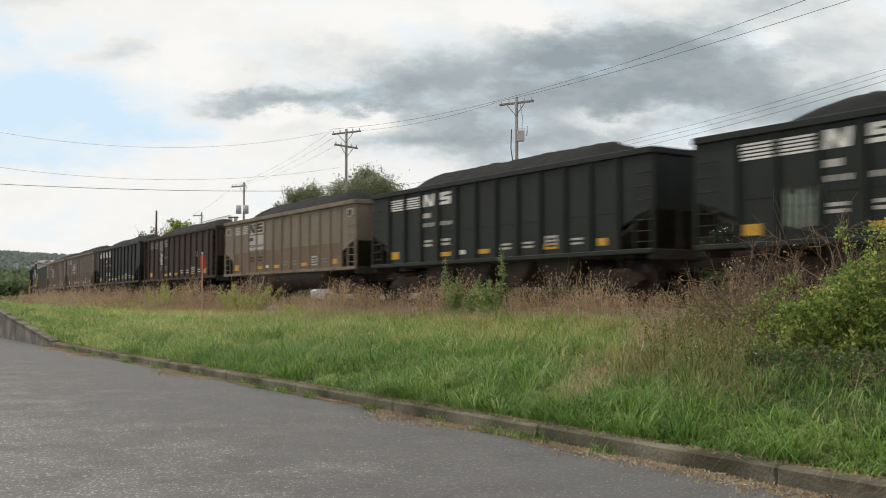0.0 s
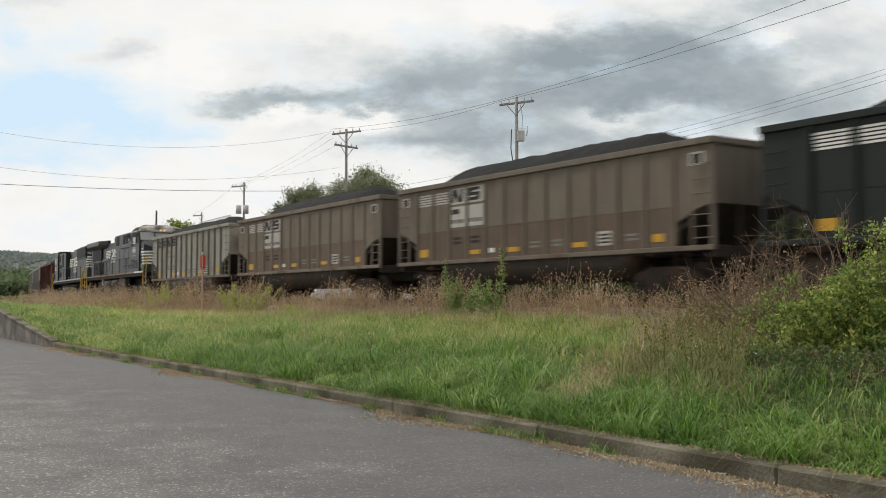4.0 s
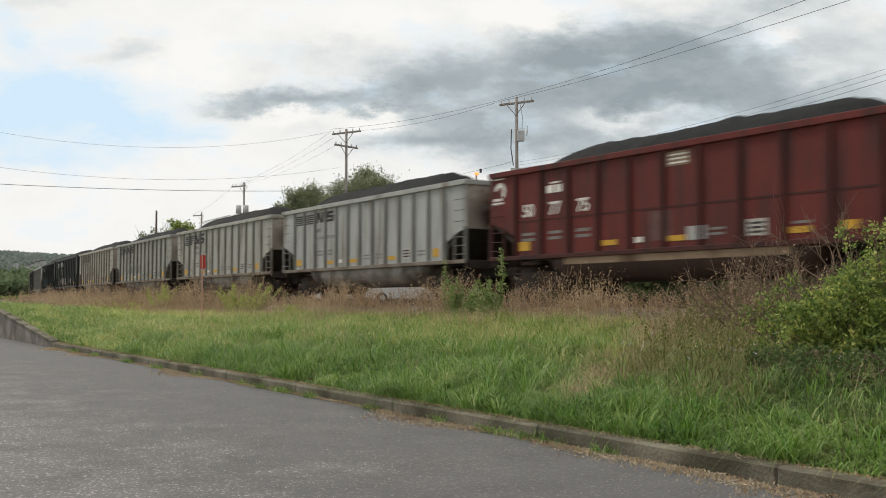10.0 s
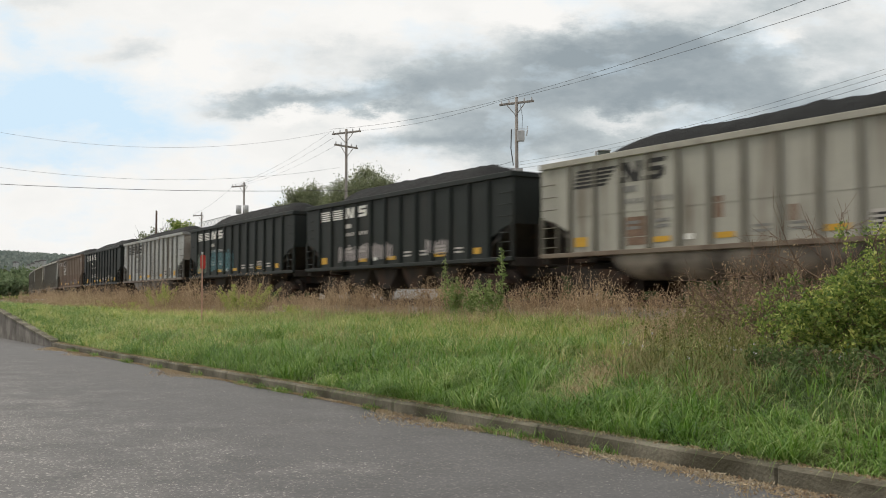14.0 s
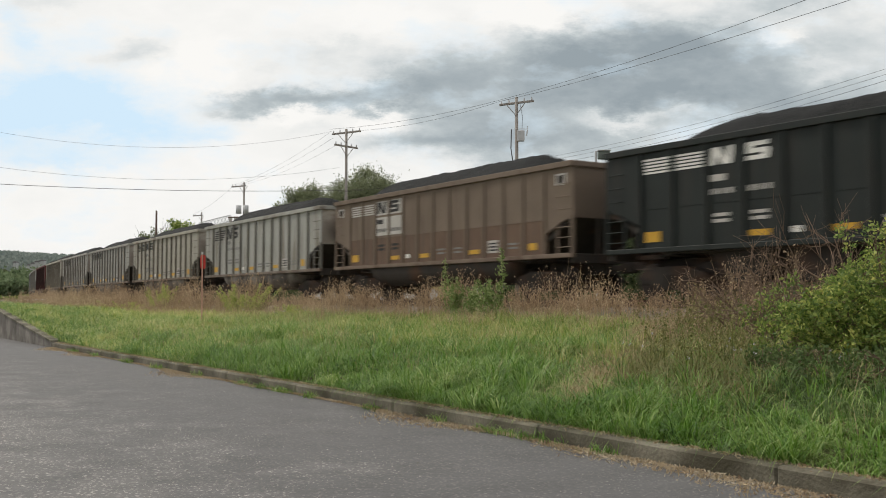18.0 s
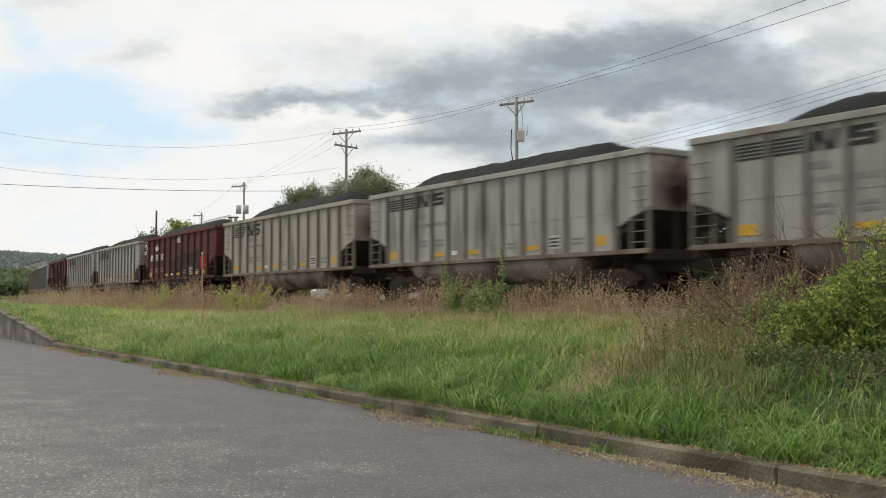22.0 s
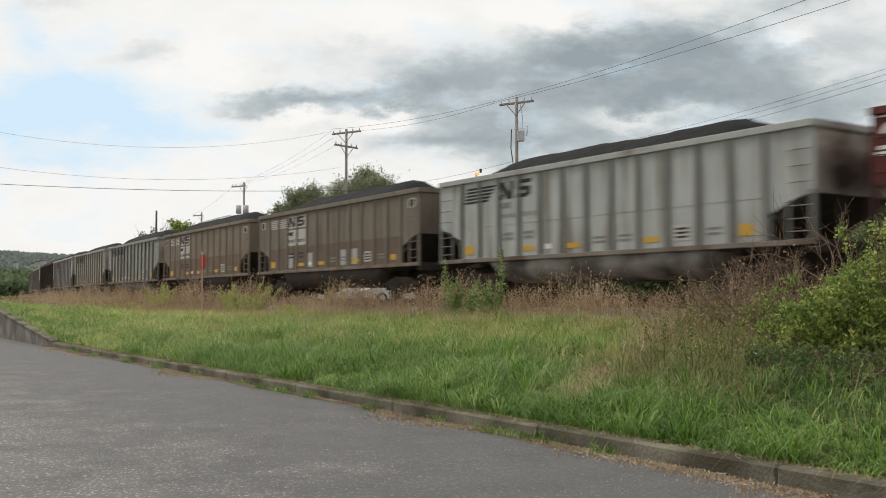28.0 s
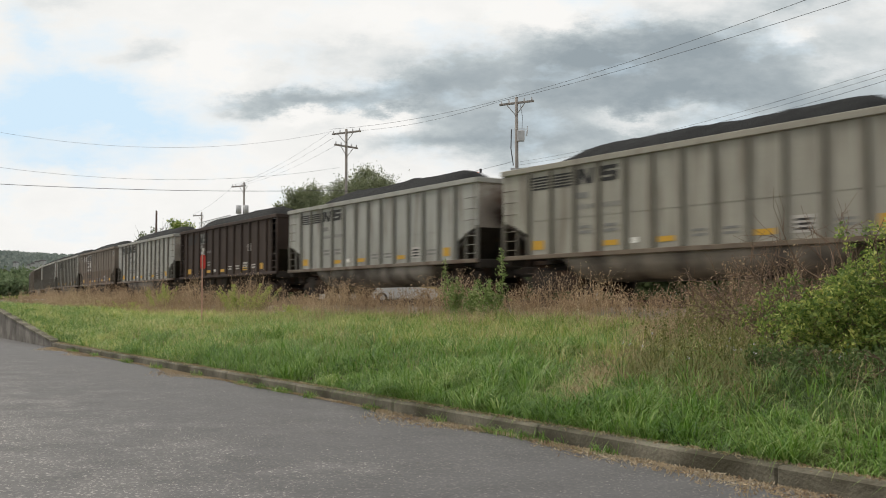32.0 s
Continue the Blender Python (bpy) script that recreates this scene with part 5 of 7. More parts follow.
# ---- utility poles and wires ----
def at_view(x, y, depth):
    """Place in the direction x, y from the viewer, at that depth."""
    k = depth / 1770.76
    c, s = math.cos(0.05169), math.sin(0.05169)
    d, u = 1770.76, -(y - 441)
    return Vector(((x - 784) * k, (d * c - u * s) * k, EYE + (u * c + d * s) * k))


def utility_pole(base_x, y, top, label, m=M_POLE, r=0.14):
    pole = tagged(new("utility_pole"), label, "utility pole", "utility poles")
    pole.location = (base_x, y, 0.95)
    part("shaft", T((0, 0, -0.3), (0, 0, top - 0.95), r, r * 0.62, 12), m, pole, smooth=True)
    return pole


def crossarm(pole, z, half, turn, m=M_POLE, side=0.0):
    arm = part("crossarm", B(-half + side, half + side, -0.06, 0.06, z - 0.06, z + 0.06, bevel=0.01), m, pole)
    arm.rotation_euler[2] = turn
    for x in (-half + 0.12, -half * 0.45, half * 0.45, half - 0.12):
        part("insulator", T((x + side, 0, z + 0.06), (x + side, 0, z + 0.24), 0.05, 0.035, 8), M_GALV, arm)
    for s in (-1, 1):
        part("brace", bar([(s * half * 0.55, -0.08, z - 0.05), (0, -0.08, z - 0.75)], 0.025), m, arm)
    return arm


def build_poles():
    turn = -radians(33)
    a = at_view(914, 172, 58)
    p = utility_pole(a.x, a.y, a.z, "tall wooden utility pole with a crossarm and equipment boxes")
    h = a.z - 0.95
    crossarm(p, h - 0.35, 1.12, turn)
    part("meter_box", B(0.02, 0.44, -0.3, -0.08, h - 2.62, h - 1.98, bevel=0.03), M_GALV, p, "pale metal box")
    part("bracket", bar([(-0.2, -0.2, h - 1.9), (0.62, -0.2, h - 1.9), (0.62, -0.2, h - 1.72)], 0.02), M_GALV, p)
    part("fuse_holder", T((0.55, -0.2, h - 2.3), (0.62, -0.2, h - 1.95), 0.04, seg=8), M_GALV, p)
    part("drop_wire", bar([(0.2, -0.1, h - 0.4), (0.34, -0.14, h - 1.2), (0.3, -0.16, h - 1.98)], 0.012), M_CABLE, p)
    part("conduit", bar([(-0.3, -0.1, h - 1.9), (-0.34, -0.1, h - 3.0), (-0.2, -0.1, h - 4.0)], 0.03), M_CABLE, p)
    part("lower_bracket", B(-0.35, 0.35, -0.1, 0.1, h - 4.35, h - 4.15), M_GALV, p)
    a = at_view(613, 229, 72)
    p = utility_pole(a.x, a.y, a.z, "wooden utility pole with two crossarms set across each other")
    h = a.z - 0.95
    crossarm(p, h - 0.25, 1.3, turn)
    crossarm(p, h - 1.25, 1.15, radians(50))
    a = at_view(432, 323, 98)
    p = utility_pole(a.x, a.y, a.z, "wooden utility pole with a one-sided arm and two grey transformers")
    h = a.z - 0.95
    crossarm(p, h - 0.35, 0.95, turn, side=-0.7)
    for x in (-0.45, 0.25):
        part("transformer", T((x, -0.3, h - 3.1), (x, -0.3, h - 2.3), 0.27, seg=14), M_GALV, p, smooth=True)
    a = at_view(357, 376, 130)
    p = utility_pole(a.x, a.y, a.z, "distant wooden utility pole with a short arm")
    h = a.z - 0.95
    crossarm(p, h - 0.4, 0.9, turn, side=-0.7)
    a = at_view(277, 373, 110)
    utility_pole(a.x, a.y, a.z, "bare dark pole with no arms", M_DARKPOLE, 0.16)


build_poles()


def wire(a, b, sag, r, label):
    """Hanging cable from a to b."""
    pts = []
    for i in range(25):
        t = i / 24
        v = a.lerp(b, t)
        v.z -= sag * 4 * t * (1 - t)
        pts.append(v)
    cu = bpy.data.curves.new("cable", "CURVE")
    cu.dimensions, cu.bevel_depth, cu.bevel_resolution = "3D", r, 1
    sp = cu.splines.new("POLY")
    sp.points.add(len(pts) - 1)
    for q, v in zip(sp.points, pts):
        q.co = (*v, 1)
    cu.materials.append(M_CABLE)
    dg = bpy.context.evaluated_depsgraph_get()
    tmp = bpy.data.objects.new("cable", cu)
    scene.collection.objects.link(tmp)
    me = bpy.data.meshes.new_from_object(tmp.evaluated_get(dg))
    bpy.data.objects.remove(tmp)
    tagged(new("overhead_cable", me), label, "cable", "overhead cables")


def build_wires():
    v = at_view
    one, two = "thin dark overhead power line strung between poles", "thick dark telephone cable"
    wire(v(930, 165, 58), v(1440, -5, 33), 0.15, 0.009, one)
    wire(v(884, 180, 58), v(1530, -8, 32), 0.18, 0.009, one)
    wire(v(584, 229, 72), v(930, 165, 58), 0.35, 0.009, one)
    wire(v(640, 231, 72), v(884, 180, 58), 0.3, 0.009, one)
    wire(v(912, 288, 58), v(1600, 112, 33), 0.34, 0.006, one)
    wire(v(912, 293, 58), v(1600, 122, 33), 0.36, 0.006, one)
    wire(v(912, 299, 58), v(1600, 133, 33), 0.38, 0.007, one)
    wire(v(600, 340, 72), v(908, 286, 58), 0.3, 0.009, one)
    for x in (582, 590, 600):
        wire(v(x, 236 + (x - 582), 72), v(412 + (x - 582) * 0.8, 328, 98), 0.4, 0.006, one)
    wire(v(588, 233, 72), v(-20, 231, 60), 1.1, 0.007, one)
    wire(v(600, 297, 72), v(-20, 294, 60), 0.85, 0.008, one)
    wire(v(640, 336, 72), v(-20, 325, 60), 0.25, 0.017, two)
    wire(v(412, 330, 98), v(345, 378, 130), 0.3, 0.009, one)


build_wires()


# ---- marker post in the grass ----
def build_marker():
    a = at_view(357, 562, 33)
    post = tagged(new("marker_post"), "rusty steel post with a red oval marker plate", "marker post")
    post.location = (a.x, a.y, ground_z(a.x, a.y))
    part("post", T((0, 0, -0.2), (0, 0, 2.38), 0.025, 0.023, 8), M_RUSTPOST, post)
    bm = bmesh.new()
    prism(bm, [(-0.075, 1.9), (-0.045, 1.86), (0.065, 1.86), (0.095, 1.9), (0.095, 2.28), (0.065, 2.32), (-0.045, 2.32), (-0.075, 2.28)], 0.026, 0.04)
    part("plate", bm, M_REDSIGN, post, "red oval plate")
    part("cap", T((0, 0, 2.34), (0, 0, 2.42), 0.032, 0.03, 8), M_GALV, post)


build_marker()


# ---- vegetation ----
def leaf_material(name, colors, rough=0.42, patch=0.35, translucent=0.36, gloss=0.36):
    """Leaves and blades: colours by blade and by patch of ground, some light passing through."""
    m = bpy.data.materials.new(name)
    m.use_nodes = True
    n, l = m.node_tree.nodes, m.node_tree.links
    b, out = n["Principled BSDF"], n["Material Output"]
    b.inputs["Roughness"].default_value, b.inputs["Specular IOR Level"].default_value = rough, gloss
    geo, tc, no = n.new("ShaderNodeNewGeometry"), n.new("ShaderNodeTexCoord"), n.new("ShaderNodeTexNoise")
    no.inputs["Scale"].default_value, no.inputs["Detail"].default_value, no.inputs["Roughness"].default_value = patch, 6.0, 0.7
    l.new(tc.outputs["Object"], no.inputs["Vector"])
    mx = n.new("ShaderNodeMix")
    mx.inputs["Factor"].default_value = 0.46
    l.new(geo.outputs["Random Per Island"], mx.inputs["A"])
    mr = n.new("ShaderNodeMapRange")
    mr.inputs["From Min"].default_value, mr.inputs["From Max"].default_value = 0.3, 0.7
    l.new(no.outputs["Fac"], mr.inputs["Value"]), l.new(mr.outputs["Result"], mx.inputs["B"])
    rp = n.new("ShaderNodeValToRGB")
    els = rp.color_ramp.elements
    els[0].position, els[0].color = 0.1, (*colors[0], 1)
    els[1].position, els[1].color = 0.9, (*colors[-1], 1)
    for i, c in enumerate(colors[1:-1]):
        els.new(0.1 + 0.8 * (i + 1) / (len(colors) - 1)).color = (*c, 1)
    l.new(mx.outputs["Result"], rp.inputs["Fac"])
    l.new(rp.outputs["Color"], b.inputs["Base Color"])
    tr, ms = n.new("ShaderNodeBsdfTranslucent"), n.new("ShaderNodeMixShader")
    ms.inputs["Fac"].default_value = translucent
    l.new(rp.outputs["Color"], tr.inputs["Color"])
    l.new(b.outputs["BSDF"], ms.inputs[1]), l.new(tr.outputs["BSDF"], ms.inputs[2])
    l.new(ms.outputs["Shader"], out.inputs["Surface"])
    return m


M_LUSH = leaf_material("lush_grass", [(0.042, 0.105, 0.015), (0.125, 0.265, 0.034), (0.23, 0.38, 0.068), (0.53, 0.60, 0.26)], 0.42, 0.9, 0.36, 0.4)
M_MEADOW = leaf_material("meadow_grass", [(0.14, 0.19, 0.036), (0.30, 0.38, 0.085), (0.52, 0.52, 0.19), (0.80, 0.70, 0.42)], 0.45, 0.9, 0.38, 0.34)
# Lighter copy of the meadow grass: sunlight on the far bank as colour
M_PALEGRASS = leaf_material("sunlit_pale_grass", [(0.20, 0.28, 0.055), (0.42, 0.51, 0.12), (0.64, 0.65, 0.24), (0.84, 0.74, 0.44)], 0.45, 0.9)
M_STRAW = leaf_material("dry_straw", [(0.30, 0.22, 0.12), (0.46, 0.36, 0.21), (0.62, 0.51, 0.32)], 0.8, 0.5, 0.2)
M_WEED = leaf_material("dry_weed", [(0.19, 0.135, 0.085), (0.40, 0.29, 0.19), (0.60, 0.46, 0.31), (0.78, 0.65, 0.46)], 0.85, 0.5, 0.35)
M_FORB = leaf_material("weed_leaves", [(0.12, 0.19, 0.055), (0.26, 0.36, 0.12), (0.54, 0.58, 0.29)], 0.5, 2.5)
# Yellow end of the ramp puts sun highlights on random leaves
M_SHRUB = leaf_material("shrub_leaves", [(0.055, 0.10, 0.03), (0.155, 0.24, 0.058), (0.32, 0.41, 0.105), (0.76, 0.73, 0.22)], 0.5, 2.6, 0.40, 0.3)
# Green of the shrub's foot growth, with the shrub's shade mixed in
M_SHADY = leaf_material("shade_tinted_leaves", [(0.055, 0.095, 0.032), (0.12, 0.18, 0.06), (0.22, 0.29, 0.12)], 0.6, 1.2, 0.3, 0.2)
M_OLIVE = leaf_material("olive_dry_grass", [(0.075, 0.10, 0.026), (0.165, 0.185, 0.055), (0.28, 0.265, 0.105), (0.46, 0.38, 0.21)], 0.6, 0.9, 0.3, 0.3)
# Leaf green lightened towards grey, some distance haze included in the colour
M_TREE = leaf_material("tree_leaves", [(0.15, 0.18, 0.105), (0.25, 0.285, 0.165), (0.38, 0.41, 0.25)], 0.6, 0.8, 0.42, 0.25)
M_DARKTREE = leaf_material("dark_tree_leaves", [(0.075, 0.11, 0.055), (0.12, 0.16, 0.075), (0.18, 0.22, 0.10)], 0.6, 0.3, 0.42, 0.25)
# Trees at the bend: air haze mixed into the leaf colour
M_HAZETREE = leaf_material("hazy_tree_leaves", [(0.14, 0.20, 0.105), (0.21, 0.28, 0.15), (0.30, 0.37, 0.20)], 0.7, 0.2, 0.35, 0.15)
M_TWIG = material("bare_twig", (0.20, 0.14, 0.10), 0.9, 0, 0.25, 3, 20, 0)
M_BARK = material("tree_bark", (0.09, 0.075, 0.06), 0.95, 0, 0.3, 3, 20, 0.4)
M_LITTER = leaf_material("leaf_litter", [(0.30, 0.19, 0.11), (0.46, 0.35, 0.22), (0.58, 0.48, 0.33), (0.70, 0.62, 0.48)], 0.9, 1.6, 0.1)
M_FLOWER = material("pale_flower", (0.55, 0.52, 0.62), 0.7, 0, 0.1, 3, 20, 0)

GL = np.arange(-120, 16.01, 0.5)
GP = np.arange(5.5, 40.01, 0.25)
GZ = np.array([[ground_z(l * KY + p * KX, -l * KX + p * KY) for p in GP] for l in GL])


def ground_many(l, p):
    """Ground height at many places along (l) and across (p) the kerb line."""
    a = np.clip((l - GL[0]) / 0.5, 0, len(GL) - 1.001)
    b = np.clip((p - GP[0]) / 0.25, 0, len(GP) - 1.001)
    i, j = a.astype(int), b.astype(int)
    u, v = a - i, b - j
    return GZ[i, j] * (1 - u) * (1 - v) + GZ[i + 1, j] * u * (1 - v) + GZ[i, j + 1] * (1 - u) * v + GZ[i + 1, j + 1] * u * v


def track_p(l):
    """Where the near flank of the train lies across, for l."""
    ss = np.linspace(-160, 60, 300)
    xy = np.array([line_at(s)[:2] for s in ss])
    ll, pp = xy[:, 0] * KY - xy[:, 1] * KX, xy[:, 0] * KX + xy[:, 1] * KY
    o = np.argsort(ll)
    return np.interp(l, ll[o], pp[o])


def raw_mesh(name, verts, quads, tris, material_):
    """Mesh from arrays: quads and tris of vertex numbers."""
    me = bpy.data.meshes.new(name)
    nq, nt = len(quads), len(tris)
    me.vertices.add(len(verts))
    me.vertices.foreach_set("co", np.ascontiguousarray(verts, dtype=np.float32).ravel())
    me.loops.add(nq * 4 + nt * 3)
    me.loops.foreach_set("vertex_index", np.concatenate([quads.ravel(), tris.ravel()]).astype(np.int32))
    me.polygons.add(nq + nt)
    start = np.concatenate([np.arange(nq) * 4, nq * 4 + np.arange(nt) * 3]).astype(np.int32)
    me.polygons.foreach_set("loop_start", start)
    me.update(calc_edges=True)
    me.materials.append(material_)
    return me


def blade_mesh(name, base, height, width, heading, lean, droop, material_):
    """Tapered arching blades, seven corners each."""
    n = len(base)
    d = np.stack([np.cos(heading), np.sin(heading), np.zeros(n)], 1)
    side = np.stack([-np.sin(heading), np.cos(heading), np.zeros(n)], 1)
    up = np.array([0, 0, 1.0])
    vs = np.zeros((n, 7, 3))
    for k, (f, w) in enumerate(((0, 1.0), (0.45, 0.8), (0.8, 0.5))):
        c = base + up * (height * (f - droop * f ** 3))[:, None] + d * (height * (lean * f + droop * f * f))[:, None]
        vs[:, 2 * k] = c - side * (width * w / 2)[:, None]
        vs[:, 2 * k + 1] = c + side * (width * w / 2)[:, None]
    vs[:, 6] = base + up * (height * (1 - droop))[:, None] + d * (height * (lean + droop))[:, None]
    o = (np.arange(n) * 7)[:, None]
    quads = np.concatenate([o + [0, 1, 3, 2], o + [2, 3, 5, 4]])
    tris = o + [4, 5, 6]
    return raw_mesh(name, vs.reshape(-1, 3), quads, tris, material_)


def leaf_cards(name, centre, size, material_, rng, ratio=0.5):
    """Small pointed leaves, each a bent diamond, turned at random."""
    n = len(centre)
    a = rng.normal(size=(n, 3))
    a /= np.linalg.norm(a, axis=1)[:, None]
    b = np.cross(a, rng.normal(size=(n, 3)))
    b /= np.linalg.norm(b, axis=1)[:, None]
    c = np.cross(a, b)
    s = size[:, None]
    vs = np.stack([centre - a * s / 2, centre + b * s * ratio / 2 + c * s * 0.08, centre + a * s / 2, centre - b * s * ratio / 2 + c * s * 0.08], 1)
    o = (np.arange(n) * 4)[:, None]
    return raw_mesh(name, vs.reshape(-1, 3), np.zeros((0, 4), int), np.concatenate([o + [0, 1, 2], o + [0, 2, 3]]), material_)


def to_world(l, p, z):
    return np.stack([l * KY + p * KX, -l * KX + p * KY, z], 1)


def smooth_noise(l, p, scale, seed):
    """Cheap smooth field from a few waves."""
    r = np.random.default_rng(seed)
    v = np.zeros_like(l)
    for _ in range(9):
        a, f, ph = r.uniform(0, 6.283), r.uniform(0.5, 1.6) * scale, r.uniform(0, 6.283)
        v += np.sin((l * np.cos(a) + p * np.sin(a)) * f * 6.283 + ph)
    return v / 3.0


def field(n, l0, l1, t0, t1, rng):
    """Random places in the field between kerb (t = 0) and track (t = 1)."""
    l = rng.uniform(l0, l1, n)
    t = rng.uniform(t0, t1, n)
    tp = track_p(l)
    p = P_KERB + 0.05 + t * (tp - P_KERB - 0.05)
    return l, p, t


def grass(name, label, n, l0, l1, t0, t1, h, w, material_, seed, keep=None, droop=(0.1, 0.55), blades=11, size=0.07):
    """Tufts of blades that lean outwards from each tuft's middle."""
    rng = np.random.default_rng(seed)
    l, p, t = field(n, l0, l1, t0, t1, rng)
    f = smooth_noise(l, p, 0.45, seed + 5)
    m = rng.uniform(-1.2, 1.6, n) < 0.75 + 0.45 * f
    if keep is not None:
        m &= keep(l, p, t, rng)
    l, p, f = l[m], p[m], f[m]
    k = len(l)
    tall = rng.uniform(*h, k) * np.exp(rng.normal(0, 0.28, k)) * np.clip(1 + 0.34 * smooth_noise(l, p, 0.42, seed + 9) + 0.30 * smooth_noise(l, p, 1.5, seed + 11), 0.4, 1.9)
    wind = 0.8 + 0.9 * smooth_noise(l, p, 0.25, seed + 2)
    l, p, tall, wind = (np.repeat(q, blades) for q in (l, p, tall, wind))
    k = len(l)
    a = rng.uniform(0, 6.283, k)
    r = np.abs(rng.normal(0, size, k))
    l, p = l + np.cos(a) * r, np.maximum(p + np.sin(a) * r, P_KERB + 0.04)
    hh = np.clip(tall * rng.uniform(0.55, 1.15, k), 0.06, h[1] * 1.6)
    head = np.where(rng.uniform(0, 1, k) < 0.86, -a + 0.5 + rng.normal(0, 0.6, k), wind + rng.normal(0, 0.8, k))
    lean = np.clip(r / size * 0.22 + rng.uniform(0, 0.2, k), 0, 0.8)
    me = blade_mesh(name, to_world(l, p, ground_many(l, p) - 0.02), hh, rng.uniform(*w, k), head, lean, rng.uniform(*droop, k), material_)
    return tagged(new(name, me), label, "grass", kind="stuff")


def bearing(l, p):
    """Tangent of the direction from the viewer."""
    return (l * KY + p * KX) / (p * KY - l * KX)


def strip_bearing(t):
    """Direction of the trodden strip's middle, from kerb (t = 0) to track (t = 1)."""
    return np.interp(t, [0.03, 0.1, 0.2, 0.3, 0.6, 0.85], [0.118, 0.142, 0.164, 0.183, 0.206, 0.214])


def olive(l, p, t, rng):
    """Ground between the trodden strip and the shrub, where dry olive growth stands."""
    a, ragged = bearing(l, p), 0.05 * smooth_noise(l, p, 0.6, 91)
    return (a > strip_bearing(t) + 0.006 + rng.normal(0, 0.004, len(l))) & (a < 0.31 + 0.4 * ragged) & (t > 0.10 + ragged + rng.normal(0, 0.02, len(l))) & (t < 0.9)


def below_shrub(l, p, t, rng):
    """Ground at the shrub's foot, with rank growth coloured darker for the shrub's shade."""
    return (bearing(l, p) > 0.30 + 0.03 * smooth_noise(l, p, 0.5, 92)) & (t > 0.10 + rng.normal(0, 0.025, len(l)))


def bare_patch(l, p, t, rng):
    """Less green where the dry weeds stand, and along the trodden strip beside them."""
    a = bearing(l, p)
    d = ((a - 0.262) / 0.045) ** 2 + ((t - 0.6) / 0.3) ** 2
    strip = ((a - strip_bearing(t)) / 0.018) ** 2
    return rng.uniform(0, 1, len(l)) > np.maximum(np.maximum(0.6 * np.exp(-d), 0.97 * np.exp(-strip) * (t > 0.05)), np.maximum(0.84 * olive(l, p, t, rng), 0.75 * below_shrub(l, p, t, rng)))


def ragged_edge(l, p, t, rng):
    """Dry growth that thins out unevenly down the bank."""
    return t > 0.70 + 0.13 * smooth_noise(l, p, 0.22, 95) + 0.06 * smooth_noise(l, p, 0.8, 96) - np.abs(rng.normal(0, 0.07, len(l)))


def trodden(l, p, t, rng):
    return np.abs(bearing(l, p) - strip_bearing(t)) < 0.016 * rng.uniform(0.2, 1, len(l))


grass("lush_grass", "long bright green grass on the lower bank", 8800, -26, 3, 0.0, 0.40, (0.20, 0.44), (0.007, 0.016), M_LUSH, 21, bare_patch, (0.35, 1.1), 20, 0.08)
grass("lush_grass", "dense long grass hanging over the near kerb", 3000, -13, 3, 0.0, 0.16, (0.20, 0.40), (0.006, 0.014), M_LUSH, 35, bare_patch, (0.4, 1.1), 14, 0.08)
grass("lush_grass", "long green grass along the far kerb", 13500, -62, -26, 0.0, 0.5, (0.18, 0.36), (0.007, 0.015), M_LUSH, 22, None, (0.3, 0.9), 9, 0.12)
grass("meadow_grass", "mixed yellow-green grass on the upper bank", 12000, -34, 2, 0.22, 0.84, (0.17, 0.42), (0.007, 0.015), M_MEADOW, 23, bare_patch, (0.25, 1.0), 13)
grass("meadow_grass", "yellow-green grass on the far upper bank", 7000, -62, -34, 0.35, 0.72, (0.16, 0.34), (0.009, 0.018), M_PALEGRASS, 24, None, (0.2, 0.8), 10, 0.12)
grass("meadow_grass", "pale green grass along the far kerb", 8500, -62, -20, 0.0, 0.45, (0.18, 0.36), (0.007, 0.014), M_PALEGRASS, 29, None, (0.3, 0.9), 9, 0.12)
grass("straw_grass", "dry straw-coloured grass near the railway", 11000, -45, 2, 0.50, 0.985, (0.18, 0.46), (0.004, 0.009), M_STRAW, 25, ragged_edge, (0.1, 0.8), 9)
grass("straw_grass", "dry straw-coloured grass in the distance", 6000, -110, -45, 0.6, 0.985, (0.25, 0.5), (0.012, 0.022), M_STRAW, 26, None, (0.0, 0.4), 7, 0.12)
grass("lush_grass", "fresh green patches on the upper bank", 6000, -34, 2, 0.34, 0.8, (0.18, 0.42), (0.007, 0.014), M_LUSH, 30, bare_patch, (0.3, 1.0), 12)
grass("straw_grass", "scattered bleached stalks in the green grass", 2600, -30, 2, 0.05, 0.5, (0.25, 0.45), (0.003, 0.006), M_STRAW, 28, None, (0.0, 0.5), 4)
grass("olive_grass", "dry olive-brown grass between strip and shrub", 14000, -17, -5, 0.08, 0.9, (0.18, 0.40), (0.005, 0.011), M_OLIVE, 61, olive, (0.3, 1.1), 9)
grass("dark_grass", "rank green grass below the shrub, darkened with its shade", 4600, -11, 3, 0.08, 0.42, (0.18, 0.42), (0.006, 0.014), M_SHADY, 66, below_shrub, (0.3, 0.95), 11, 0.08)
grass("straw_grass", "trodden strip of bleached straw on the bank", 30000, -16, -7.5, 0.05, 0.88, (0.20, 0.36), (0.005, 0.010), M_STRAW, 27, trodden, (0.5, 1.0), 7)


